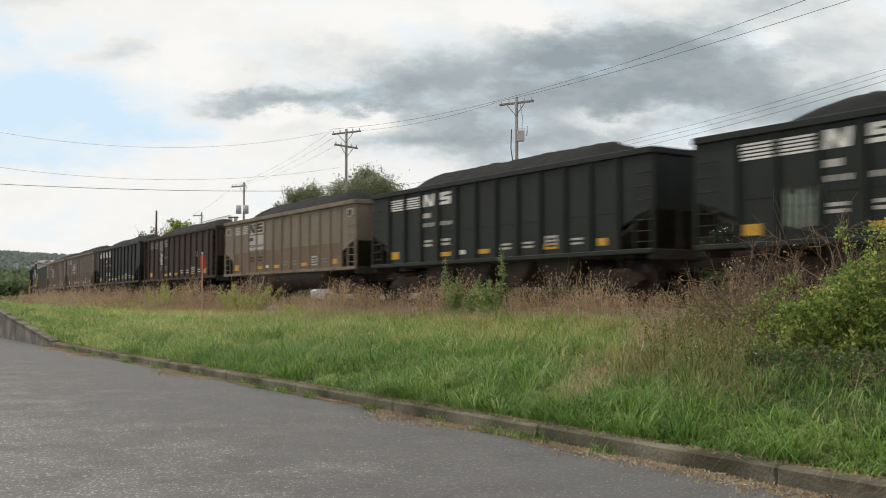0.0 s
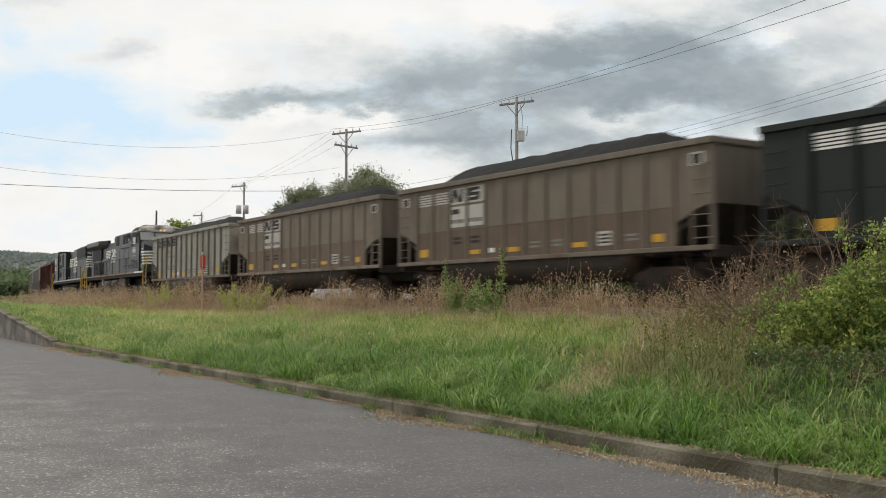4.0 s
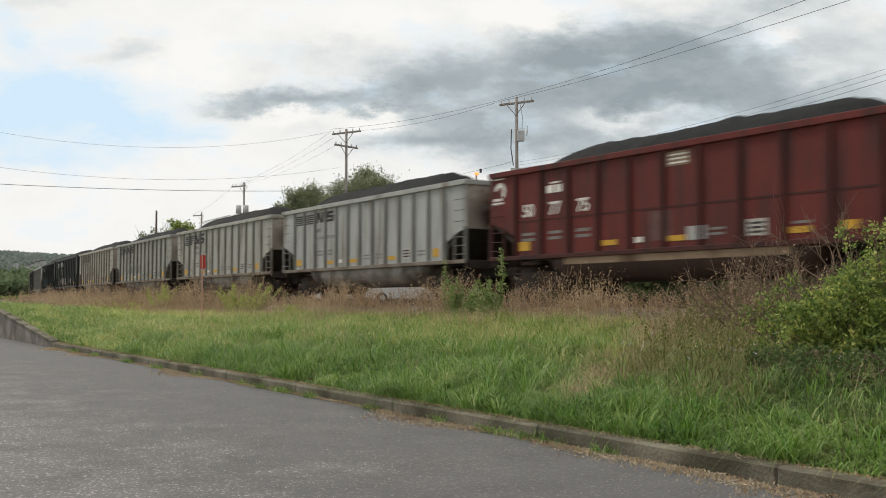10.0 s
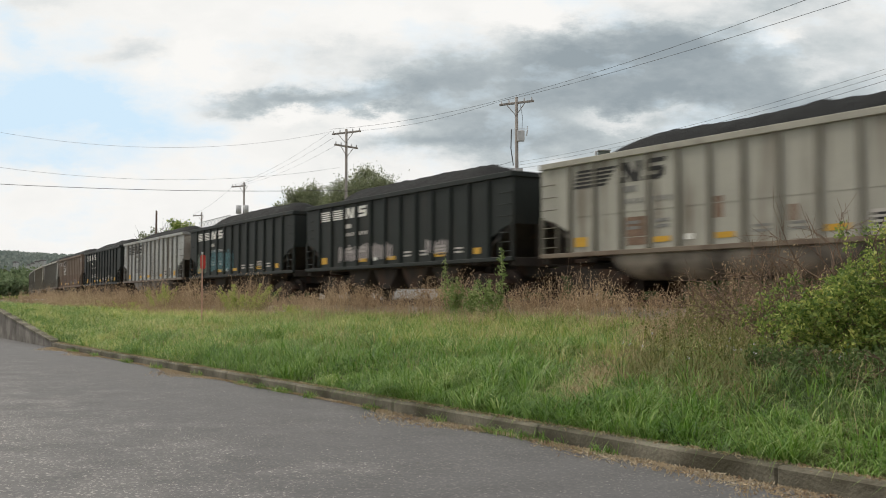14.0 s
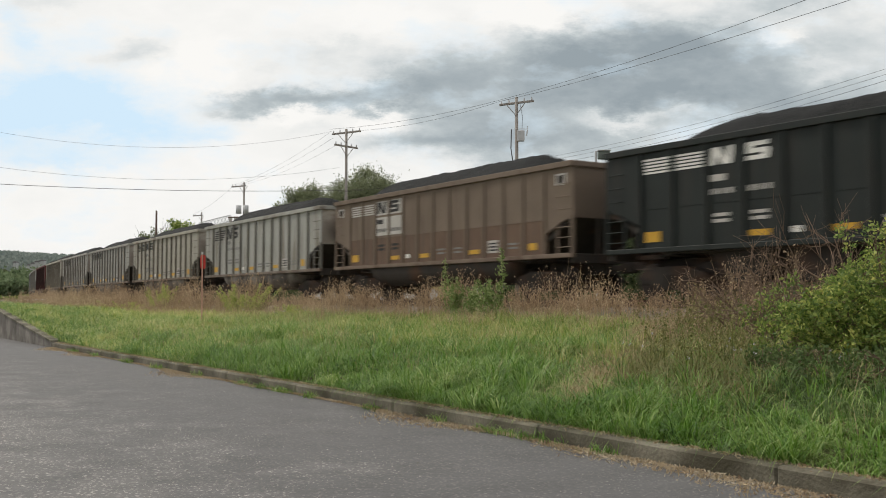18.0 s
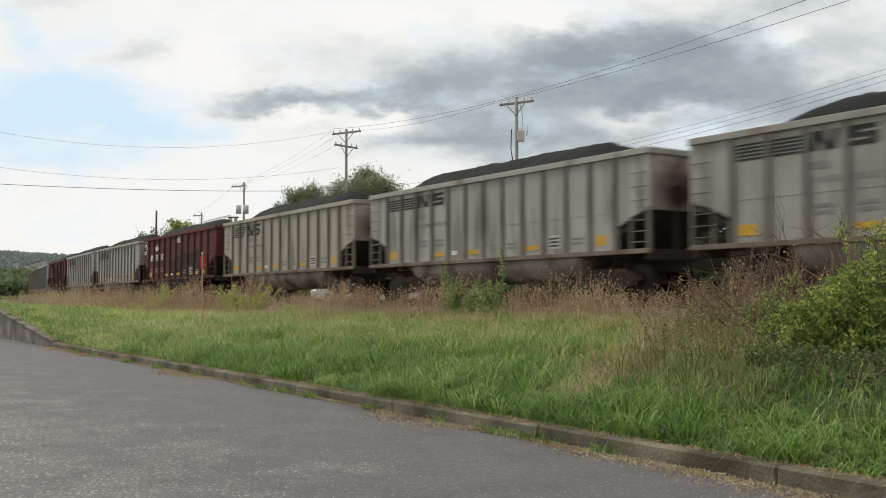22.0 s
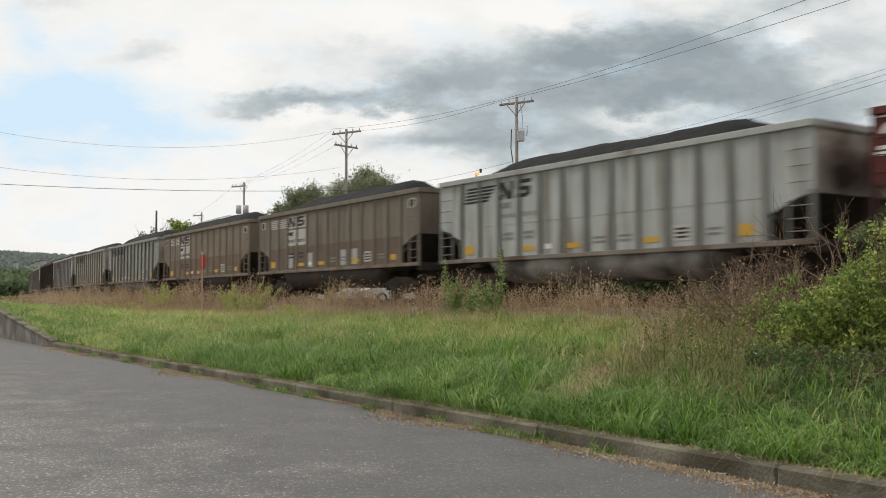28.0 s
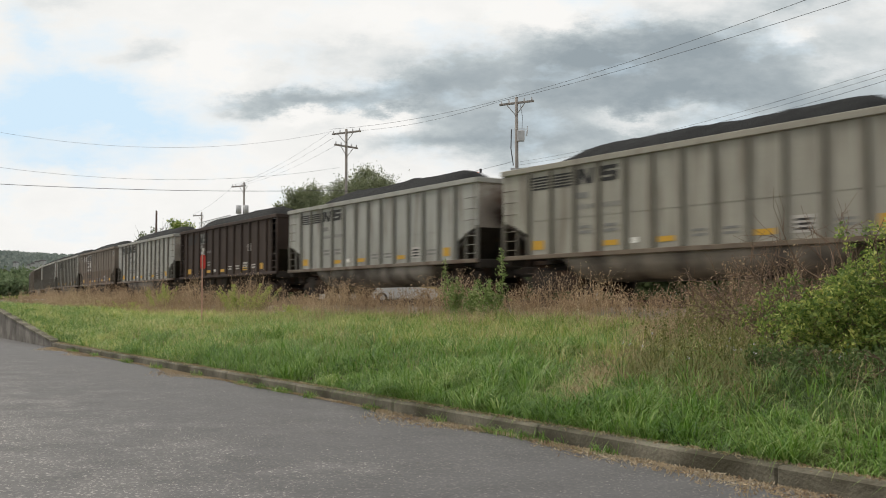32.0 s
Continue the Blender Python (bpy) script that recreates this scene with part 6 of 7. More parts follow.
def weed_patch(name, label, n, l0, l1, t0, t1, h, seed, material_=M_WEED, keep=None, thick=1.0):
    """Dry branching weeds: stem, upward twigs and small seed heads."""
    rng = np.random.default_rng(seed)
    l, p, t = field(n, l0, l1, t0, t1, rng)
    m = rng.uniform(-1.0, 1.4, n) < 0.35 + 1.1 * smooth_noise(l, p, 0.3, seed + 3)
    if keep is not None:
        m &= keep(l, p, t, rng)
    l, p = l[m], p[m]
    k = len(l)
    base = to_world(l, p, ground_many(l, p) - 0.02)
    H = rng.uniform(*h, k) * np.clip(0.95 + 0.4 * smooth_noise(l, p, 0.25, seed + 3), 0.45, 1.45)
    head = rng.uniform(0, 6.283, k)
    lean = rng.uniform(0, 0.22, k)
    bases, hs, ws, hd, ln, dr, heads = [base], [H], [np.full(k, 0.009 * thick)], [head], [lean], [np.full(k, 0.03)], []
    for b in range(9):
        f = rng.uniform(0.3, 0.9, k)
        d = np.stack([np.cos(head), np.sin(head), np.zeros(k)], 1)
        q = base + np.array([0, 0, 1.0]) * (H * f)[:, None] + d * (H * lean * f)[:, None]
        hb = H * rng.uniform(0.15, 0.38, k)
        a = rng.uniform(0, 6.283, k)
        le = rng.uniform(0.35, 0.95, k)
        bases.append(q), hs.append(hb), ws.append(np.full(k, 0.006 * thick)), hd.append(a), ln.append(le), dr.append(rng.uniform(-0.1, 0.1, k))
        tip = q + np.array([0, 0, 1.0]) * hb[:, None] + np.stack([np.cos(a), np.sin(a), np.zeros(k)], 1) * (hb * le)[:, None]
        for _ in range(2):
            heads.append(tip + rng.normal(0, 0.022, (k, 3)))
    cat = np.concatenate
    me = blade_mesh(name, cat(bases), cat(hs), cat(ws), cat(hd), cat(ln), cat(dr), material_)
    thing = tagged(new(name, me), label, "weeds", kind="stuff")
    hc = cat(heads)
    seeds = new("seed_heads", leaf_cards("seed_heads", hc, rng.uniform(0.018, 0.042, len(hc)) * thick, material_, rng, 0.8))
    seeds.parent = thing
    return thing


def mound(l, p, t, rng):
    """A tongue of dry weeds that runs down the bank beside the shrub."""
    a = (l * KY + p * KX) / (p * KY - l * KX)
    return (rng.uniform(0, 1, len(l)) < np.exp(-((a - 0.262) / 0.042) ** 2)) & (t < 0.9)


weed_patch("dry_weeds", "brown dry branching weeds beside the track", 2700, -42, -6, 0.86, 0.99, (0.4, 1.12), 31, thick=1.4)
weed_patch("dry_weeds", "brown dry weeds along the far track", 3200, -110, -42, 0.80, 0.99, (0.5, 1.3), 32, thick=2.0)
weed_patch("dry_weeds", "tall olive-brown weeds on the bank beside the shrub", 2000, -20, -7, 0.22, 0.98, (0.28, 0.62), 33, M_OLIVE, mound, 1.2)
weed_patch("dry_weeds", "fine brown weeds over the olive grass", 1500, -17, -5, 0.42, 0.92, (0.22, 0.50), 36, keep=olive, thick=0.9)
weed_patch("dry_weeds", "brown dry weeds over the far end of the bank", 4200, -110, -46, 0.30, 0.84, (0.3, 0.7), 37, thick=2.0)
weed_patch("dry_weeds", "brown weeds among the upper grass", 1500, -60, -6, 0.45, 0.88, (0.25, 0.6), 34, keep=ragged_edge)


def gutter():
    """Leaf litter and straw in the gutter, small tufts at the kerb's foot."""
    rng = np.random.default_rng(41)
    n = 30000
    l = rng.uniform(-32, -3, n)
    f = smooth_noise(l, l * 0, 0.22, 6)
    p = P_KERB - 0.15 - np.abs(rng.normal(0, 1, n)) * 0.17 * np.clip(0.75 + 0.9 * f, 0.12, 2)
    z = rng.uniform(0.003, 0.02, n)
    top = rng.uniform(0, 1, n) < 0.2                   # dust and straw on the kerb's top, also paling it as skylight would
    p = np.where(top, P_KERB + 0.05 - np.abs(rng.normal(0, 0.07, n)), p)
    z = np.where(top, rng.uniform(0.153, 0.165, n), z)
    c = to_world(l, p, z)
    tagged(new("leaf_litter", leaf_cards("leaf_litter", c, rng.uniform(0.012, 0.06, n), M_LITTER, rng, 0.26)), "brown leaf litter and straw in the gutter", "leaf litter", kind="stuff")
    spots = [(-7.1, 0.22), (-8.2, 0.5), (-8.9, 0.4), (-10.0, 0.2), (-11.6, 0.25), (-13.5, 0.3), (-14.5, 0.5), (-15.4, 0.35), (-16.3, 0.25), (-18.5, 0.3), (-21, 0.5), (-23.5, 0.5), (-26.5, 0.5), (-29, 0.5)]
    ls, ps, hs = [], [], []
    for c, w in spots:
        k = int(75 * w / 0.3)
        ls.append(rng.normal(c, w * 0.5, k)), ps.append(P_KERB - 0.15 - np.abs(rng.normal(0, 0.07, k))), hs.append(rng.uniform(0.05, 0.17, k))
    l, p, h = np.concatenate(ls), np.concatenate(ps), np.concatenate(hs)
    k = len(l)
    me = blade_mesh("gutter_weeds", to_world(l, p, np.zeros(k)), h, rng.uniform(0.005, 0.012, k), rng.uniform(0, 6.283, k), rng.uniform(0.1, 0.9, k), rng.uniform(0.1, 0.7, k), M_LUSH)
    tagged(new("gutter_weeds", me), "small green weeds growing at the foot of the kerb", "weeds", kind="stuff")


gutter()


def forb(x, y, h, spread, leaves, label, seed, leaf=0.07, stems=5, material_=M_FORB):
    """A leafy green weed: several upright stems hung with leaves."""
    rng = np.random.default_rng(seed)
    z = ground_z(x, y)
    plant = tagged(new("leafy_weed"), label, "weed", "leafy weeds")
    plant.location = (x, y, z)
    cs, ss = [], []
    for i in range(stems):
        a, r = rng.uniform(0, 6.283), rng.uniform(0, spread)
        hh = h * rng.uniform(0.55, 1.0) if i else h
        b, t = Vector((math.cos(a) * r * 0.4, math.sin(a) * r * 0.4, -0.03)), Vector((math.cos(a) * r, math.sin(a) * r, hh))
        part("stem", T(b, t, 0.009, 0.004, 5), M_FORB, plant)
        k = leaves // stems
        f = rng.uniform(0.12, 1.0, k) ** 0.75
        q = np.array(b)[None] * (1 - f)[:, None] + np.array(t)[None] * f[:, None] + rng.normal(0, 1, (k, 3)) * np.array([1, 1, 0.6]) * (0.10 * (1.3 - f))[:, None]
        cs.append(q), ss.append(rng.uniform(0.6, 1.3, k) * leaf)
    part("leaves", leaf_cards("leaves", np.concatenate(cs), np.concatenate(ss), material_, rng, 0.3), None, plant)


def on_bank(px, t):
    """Place on the bank in direction px (tangent across), at fraction t from kerb to track."""
    best = None
    for i in range(400):
        y = 6 + 0.15 * i
        x = px * y
        l, p = x * KY - y * KX, x * KX + y * KY
        f = (p - P_KERB) / (float(track_p(np.array([l]))[0]) - P_KERB)
        if best is None or abs(f - t) < best[0]:
            best = (abs(f - t), x, y)
    return best[1], best[2]


for px, t, h, sp, lv, label, seed in (
        (0.061, 0.84, 1.95, 0.06, 190, "tall single green weed stalk with small leaves", 1),
        (0.003, 0.84, 1.75, 0.08, 170, "tall green weed stalk with narrow leaves", 8),
        (0.046, 0.82, 1.15, 0.50, 650, "leafy green weed clump at the track side", 2),
        (0.030, 0.83, 1.0, 0.45, 550, "upright green weed clump of narrow leaves", 9),
        (0.012, 0.84, 1.25, 0.40, 600, "leafy green weed clump with dry stems", 3),
        (-0.200, 0.80, 1.5, 1.3, 3000, "feathery pale green weed clump", 4),
        (-0.281, 0.80, 1.65, 1.0, 2600, "yellow-green leafy weed clump", 5),
        (-0.150, 0.72, 0.6, 0.70, 900, "low leafy green weed clump", 6),
        (-0.315, 0.66, 0.75, 1.4, 1800, "low green weed clump with pale flowers", 7)):
    gx, gy = on_bank(px, t)
    far = px < -0.1
    forb(gx, gy, h * (0.85 if far else 1.0), sp * (1.3 if far else 1.0), lv, label, seed, 0.085 if far else 0.12, 22 if far else 14 if sp > 0.15 else 1, M_PALEGRASS if far else M_FORB)


def grow(out, a, d, length, r, depth, rng, tips, splits=3, spread=0.6, up=0.15):
    """Tapering branches, split at each end; out collects sticks, tips the ends."""
    d = d / np.linalg.norm(d)
    mid = a + d * length * 0.5 + rng.normal(0, 0.06 * length, 3)
    b = a + d * length
    out.append((a, mid, r, r * 0.8)), out.append((mid, b, r * 0.8, r * 0.6))
    tips.append((b, depth))
    if depth == 0:
        return
    for _ in range(splits):
        nd = d + rng.normal(0, spread, 3) + np.array([0, 0, up])
        grow(out, mid + (b - mid) * rng.uniform(0.3, 1.0), nd, length * rng.uniform(0.6, 0.85), r * 0.55, depth - 1, rng, tips, splits, spread, up)


def sticks(name, rows, material_, seg=5):
    """Many tapered bars in one mesh."""
    a, b = np.array([q[0] for q in rows]), np.array([q[1] for q in rows])
    r0, r1 = np.array([q[2] for q in rows]), np.array([q[3] for q in rows])
    n = len(rows)
    d = b - a
    d /= np.linalg.norm(d, axis=1)[:, None] + 1e-9
    e = np.cross(d, np.where(np.abs(d[:, 2:3]) > 0.9, [[1.0, 0, 0]], [[0, 0, 1.0]]))
    e /= np.linalg.norm(e, axis=1)[:, None] + 1e-9
    g = np.cross(d, e)
    vs = np.zeros((n, 2 * seg, 3))
    for k in range(seg):
        w = math.cos(6.2832 * k / seg) * e + math.sin(6.2832 * k / seg) * g
        vs[:, k], vs[:, seg + k] = a + w * r0[:, None], b + w * r1[:, None]
    o = (np.arange(n) * 2 * seg)[:, None]
    quads = np.concatenate([o + [k, (k + 1) % seg, seg + (k + 1) % seg, seg + k] for k in range(seg)])
    return raw_mesh(name, vs.reshape(-1, 3), quads, np.zeros((0, 3), int), material_)


def shrub(x, y, h, w, leaves, leaf, label, seed, material_=M_SHRUB, n_limbs=7, name="shrub"):
    rng = np.random.default_rng(seed)
    plant = tagged(new(name), label, "shrub", "shrubs")
    plant.location = (x, y, ground_z(x, y) - 0.03)
    out, tips = [], []
    for i in range(n_limbs):
        a = 6.283 * i / n_limbs + rng.uniform(-0.3, 0.3)
        d = np.array([math.cos(a) * w * 0.55, math.sin(a) * w * 0.55, h * rng.uniform(0.25, 0.9)])
        grow(out, np.array([math.cos(a) * 0.06, math.sin(a) * 0.06, 0]), d, np.linalg.norm(d) * rng.uniform(0.5, 0.64), 0.022, 3, rng, tips, 3, 0.55, 0.05)
    out = [q for q in out if q[1][2] < h * 1.12]
    part("branchwork", sticks("branchwork", out, M_TWIG), None, plant)
    pts = np.array([t for t, d in tips if d <= 2])
    pts = pts[(pts[:, 2] > 0.12) & (pts[:, 2] < h * 1.08)]
    pick = rng.integers(0, len(pts), leaves)
    q = pts[pick] + rng.normal(0, 0.085, (leaves, 3)) * (0.75 * w / 1.3)
    q[:, 2] = np.maximum(q[:, 2], 0.05)
    part("crown", leaf_cards("crown", q, rng.uniform(0.45, 1.5, leaves) * leaf, material_, rng, 0.5), None, plant)


def bramble(x, y, h, w, label, seed, n_limbs=9):
    rng = np.random.default_rng(seed)
    plant = tagged(new("bare_bramble"), label, "bramble")
    plant.location = (x, y, ground_z(x, y) - 0.03)
    out, tips = [], []
    for i in range(n_limbs):
        a = rng.uniform(0, 6.283)
        d = np.array([math.cos(a) * w, math.sin(a) * w, h * rng.uniform(0.5, 1.1)])
        grow(out, np.array([math.cos(a) * 0.25, math.sin(a) * 0.25, 0]), d, np.linalg.norm(d) * 0.6, 0.024, 3, rng, tips, 3, 0.5, -0.12)
    tagged(part("stem_tangle", sticks("stem_tangle", out, M_TWIG, 4), None, plant), kind="stuff")


for px, t, h, w, lv, label, seed in (
        (0.425, 0.40, 1.42, 1.0, 12500, "green shrub on the bank with sunlit yellow in its leaf colours", 51),
        (0.482, 0.42, 1.58, 1.15, 13500, "ragged green shrub with yellow-green tips", 52),
        (0.372, 0.38, 0.75, 0.75, 3600, "low green shrub spreading over the bank", 53),
        (0.345, 0.45, 0.95, 0.6, 1200, "thin leggy shrub among brambles", 58)):
    bx, by = on_bank(px, t)
    shrub(bx, by, h, w, lv, 0.055, label, seed, n_limbs=10)
# Low growth whose dark leaf colour holds the shade below the shrub
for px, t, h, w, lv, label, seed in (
        (0.345, 0.29, 0.34, 0.7, 900, "low leafy growth under the shrub, shade in its green", 62),
        (0.40, 0.27, 0.36, 0.9, 1100, "low leafy growth at the foot of the shrub, shade in its green", 63),
        (0.45, 0.27, 0.40, 0.9, 1100, "broad-leaved growth below the shrub, shade in its green", 64)):
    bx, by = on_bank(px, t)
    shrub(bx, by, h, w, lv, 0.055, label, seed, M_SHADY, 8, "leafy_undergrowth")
for px, t, h, w, label, seed, k in (
        (0.335, 0.62, 1.0, 0.9, "tangle of bare brown bramble stems", 54, 12),
        (0.30, 0.74, 0.9, 0.9, "low tangle of bare brown bramble stems", 55, 10),
        (0.37, 0.56, 1.2, 0.8, "bare bramble stems arching over the shrub", 57, 9),
        (0.43, 0.62, 1.75, 0.6, "tall bare weed stems behind the shrub", 56, 6)):
    bx, by = on_bank(px, t)
    bramble(bx, by, h, w, label, seed, k)


def wild_flowers():
    rng = np.random.default_rng(77)
    ls, ps, hs = [], [], []
    for l0, l1, t0, t1, n in ((-46, -28, 0.6, 0.78, 50), (-11, -7, 0.22, 0.40, 30)):
        l, p, t = field(n, l0, l1, t0, t1, rng)
        ls.append(l), ps.append(p), hs.append(rng.uniform(0.2, 0.36, n))
    l, p, h = np.concatenate(ls), np.concatenate(ps), np.concatenate(hs)
    c = to_world(l, p, ground_many(l, p) + h)
    c = np.repeat(c, 4, 0) + rng.normal(0, 0.012, (len(c) * 4, 3))
    tagged(new("wild_flowers", leaf_cards("wild_flowers", c, rng.uniform(0.012, 0.032, len(c)), M_FLOWER, rng, 0.8)), "scattered small pale flowers in the grass", "flowers", kind="stuff")


wild_flowers()


def loose_grit():
    """Pale chips of stone lying on the asphalt, thicker where it is worn."""
    rng = np.random.default_rng(88)
    n = 150000
    l, p = rng.uniform(-26, -2, n), rng.uniform(-3.0, P_KERB - 0.2, n)
    w = smooth_noise(l, p, 0.28, 12) + 0.5 * smooth_noise(l, p, 0.9, 13) - 0.16 * (p - 2.5)
    m = rng.uniform(-1.6, 3.2, n) < w
    l, p = l[m], p[m]
    k = len(l)
    c = to_world(l, p, np.full(k, 0.0))
    r = rng.uniform(0.002, 0.0065, k) * np.where(rng.uniform(0, 1, k) < 0.04, 2.0, 1.0)
    a = rng.uniform(0, 6.283, k)
    vs = np.zeros((k, 4, 3))
    for q in range(3):
        vs[:, q] = c + np.stack([np.cos(a + 2.09 * q) * r * rng.uniform(0.7, 1.3, k), np.sin(a + 2.09 * q) * r * rng.uniform(0.7, 1.3, k), np.full(k, 0.001)], 1)
    vs[:, 3] = c + np.stack([0 * r, 0 * r, r * 0.9], 1)
    o = (np.arange(k) * 4)[:, None]
    tris = np.concatenate([o + [0, 1, 3], o + [1, 2, 3], o + [2, 0, 3]])
    me = raw_mesh("loose_grit", vs.reshape(-1, 3), np.zeros((0, 4), int), tris, material("stone_chip", (0.30, 0.285, 0.262), 0.9, 0, 0.15, 2, 20, 0, island=0.6))
    tagged(new("loose_grit", me), "pale stone chips scattered over the worn asphalt", "grit", kind="stuff")


loose_grit()


# ---- behind the railway: trees, parked vehicles, far hill ----
def tree(x, y, h, w, trunk, leaves, leaf, label, seed, material_=M_TREE, group="trees behind the railway"):
    rng = np.random.default_rng(seed)
    t = tagged(new("tree"), label, "tree", group)
    t.location = (x, y, ground_z(x, y) - 0.05)
    out, tips = [], []
    part("trunk", T((0, 0, -0.1), (0, 0, trunk), 0.03 * h, 0.02 * h, 10), M_BARK, t)
    for i in range(7):
        a = 6.283 * i / 7 + rng.uniform(-0.3, 0.3)
        d = np.array([math.cos(a) * w * 0.5, math.sin(a) * w * 0.5, (h - trunk) * rng.uniform(0.2, 0.85)])
        grow(out, np.array([0, 0, trunk * rng.uniform(0.7, 1.0)]), d, np.linalg.norm(d) * 0.48, 0.009 * h, 3, rng, tips, 3, 0.45, 0.05)
    part("branchwork", sticks("branchwork", out, M_BARK), None, t)
    # leaf clumps over a rounded, uneven crown
    nc = 70
    v = rng.normal(size=(nc, 3))
    v /= np.linalg.norm(v, axis=1)[:, None]
    v *= rng.uniform(0.3, 0.93, nc)[:, None]
    mid, half = (h + trunk * 0.8) / 2, (h - trunk * 0.8) / 2
    c = np.stack([v[:, 0] * w / 2, v[:, 1] * w / 2, mid + v[:, 2] * half * 0.92], 1)
    size_ = rng.uniform(0.05, 0.10, nc) * w
    pick = rng.integers(0, nc, leaves)
    q = c[pick] + rng.normal(0, 1, (leaves, 3)) * size_[pick][:, None]
    part("crown", leaf_cards("crown", q, rng.uniform(0.6, 1.4, leaves) * leaf, material_, rng, 0.6), None, t)


def tree_at(px, py_top, depth, w, leaves, leaf, label, seed, material_=M_TREE, trunk=0.3):
    top = at_view(px, py_top, depth)
    h = top.z - ground_z(top.x, top.y)
    tree(top.x, top.y, h, w, h * trunk, leaves, leaf, label, seed, material_)


tree_at(652, 292, 92, 6.0, 34000, 0.17, "broad grey-green tree behind the railway", 61, M_TREE, 0.58)
tree_at(606, 314, 92, 4.6, 20000, 0.17, "rounded grey-green tree behind the railway", 62, M_TREE, 0.6)
tree_at(541, 319, 96, 4.8, 22000, 0.17, "rounded grey-green tree beside a utility pole", 63, M_TREE, 0.6)
tree_at(502, 346, 96, 2.8, 2500, 0.24, "small tree behind the railway", 64, M_TREE, 0.6)
tree_at(322, 378, 130, 4.6, 7000, 0.30, "light green tree far behind the railway", 65, M_SHRUB)
tree_at(266, 390, 130, 3.4, 4500, 0.30, "thin tree beside a bare pole", 66)
tree_at(880, 372, 80, 5.0, 3500, 0.30, "sparse tree behind the railway", 67)
tree_at(1365, 338, 62, 3.6, 3500, 0.25, "small tree behind the railway", 68)
tree_at(1235, 405, 56, 3.0, 3000, 0.22, "yellow-green shrubby tree behind the railway", 72, M_SHRUB, 0.1)
tree_at(1470, 385, 48, 3.4, 3500, 0.2, "yellow-green shrubby tree behind the railway", 73, M_SHRUB, 0.1)
tree_at(1570, 360, 44, 3.4, 3500, 0.2, "low green tree behind the railway", 74, M_TREE, 0.1)
tree_at(1040, 425, 64, 3.6, 3000, 0.24, "low shrubby tree behind the railway", 75, M_SHRUB, 0.1)
tree_at(1130, 372, 70, 5.5, 3500, 0.28, "low tree behind the railway", 69)
tree_at(740, 410, 90, 5.5, 3000, 0.32, "low tree behind the railway", 70)
tree_at(430, 452, 105, 6.0, 2500, 0.38, "low tree behind the railway", 71)
for i, (px, py, d, w) in enumerate(((4, 480, 215, 9), (32, 474, 225, 9), (60, 472, 240, 9), (18, 494, 190, 8), (45, 498, 195, 8), (-20, 478, 205, 10), (92, 474, 250, 9), (120, 472, 260, 9))):
    tree_at(px, py, d, w, 3600, 0.75, "hazy green tree at the bend of the line", 80 + i, M_HAZETREE, 0.12)


def hedge(name, pts, h, w, n, leaf, material_, label, seed):
    """Uneven hedge along a line of points."""
    rng = np.random.default_rng(seed)
    seg = rng.integers(0, len(pts) - 1, n)
    f = rng.uniform(0, 1, n)
    a, b = np.array(pts)[seg], np.array(pts)[seg + 1]
    c = a * (1 - f)[:, None] + b * f[:, None]
    along = seg + f
    top = h * (0.75 + 0.25 * np.sin(along * 7.1 + seed) * np.sin(along * 3.3) + rng.uniform(-0.12, 0.12, n))
    q = np.zeros((n, 3))
    q[:, :2] = c + rng.normal(0, w * 0.35, (n, 2))
    q[:, 2] = 1.25 + np.maximum(0.0, rng.uniform(0, 1, n) ** 0.7 * top)
    tagged(new(name, leaf_cards(name, q, rng.uniform(0.6, 1.4, n) * leaf, material_, rng, 0.6)), label, "hedge", kind="stuff")


hedge("undergrowth", [(-60, 165), (-34, 118), (-14, 88), (4, 66), (20, 45), (34, 28)], 2.3, 2.2, 16000, 0.42, M_DARKTREE, "dark undergrowth beyond the railway", 91)
hedge("thicket", [(6, 64), (12, 56), (20, 46), (27, 38)], 6.0, 2.5, 38000, 0.30, M_DARKTREE, "dark green thicket beyond the railway", 95)
hedge("hedge", [(-66, 148), (-56, 150)], 1.1, 1.0, 2500, 0.35, M_SHRUB, "bright green low hedge beside the road", 92)
hedge("far_woods", [(-330, 640), (-250, 660), (-180, 690), (-60, 700), (120, 640)], 20, 16, 9000, 4.0, M_DARKTREE, "dark belt of far woods", 93)


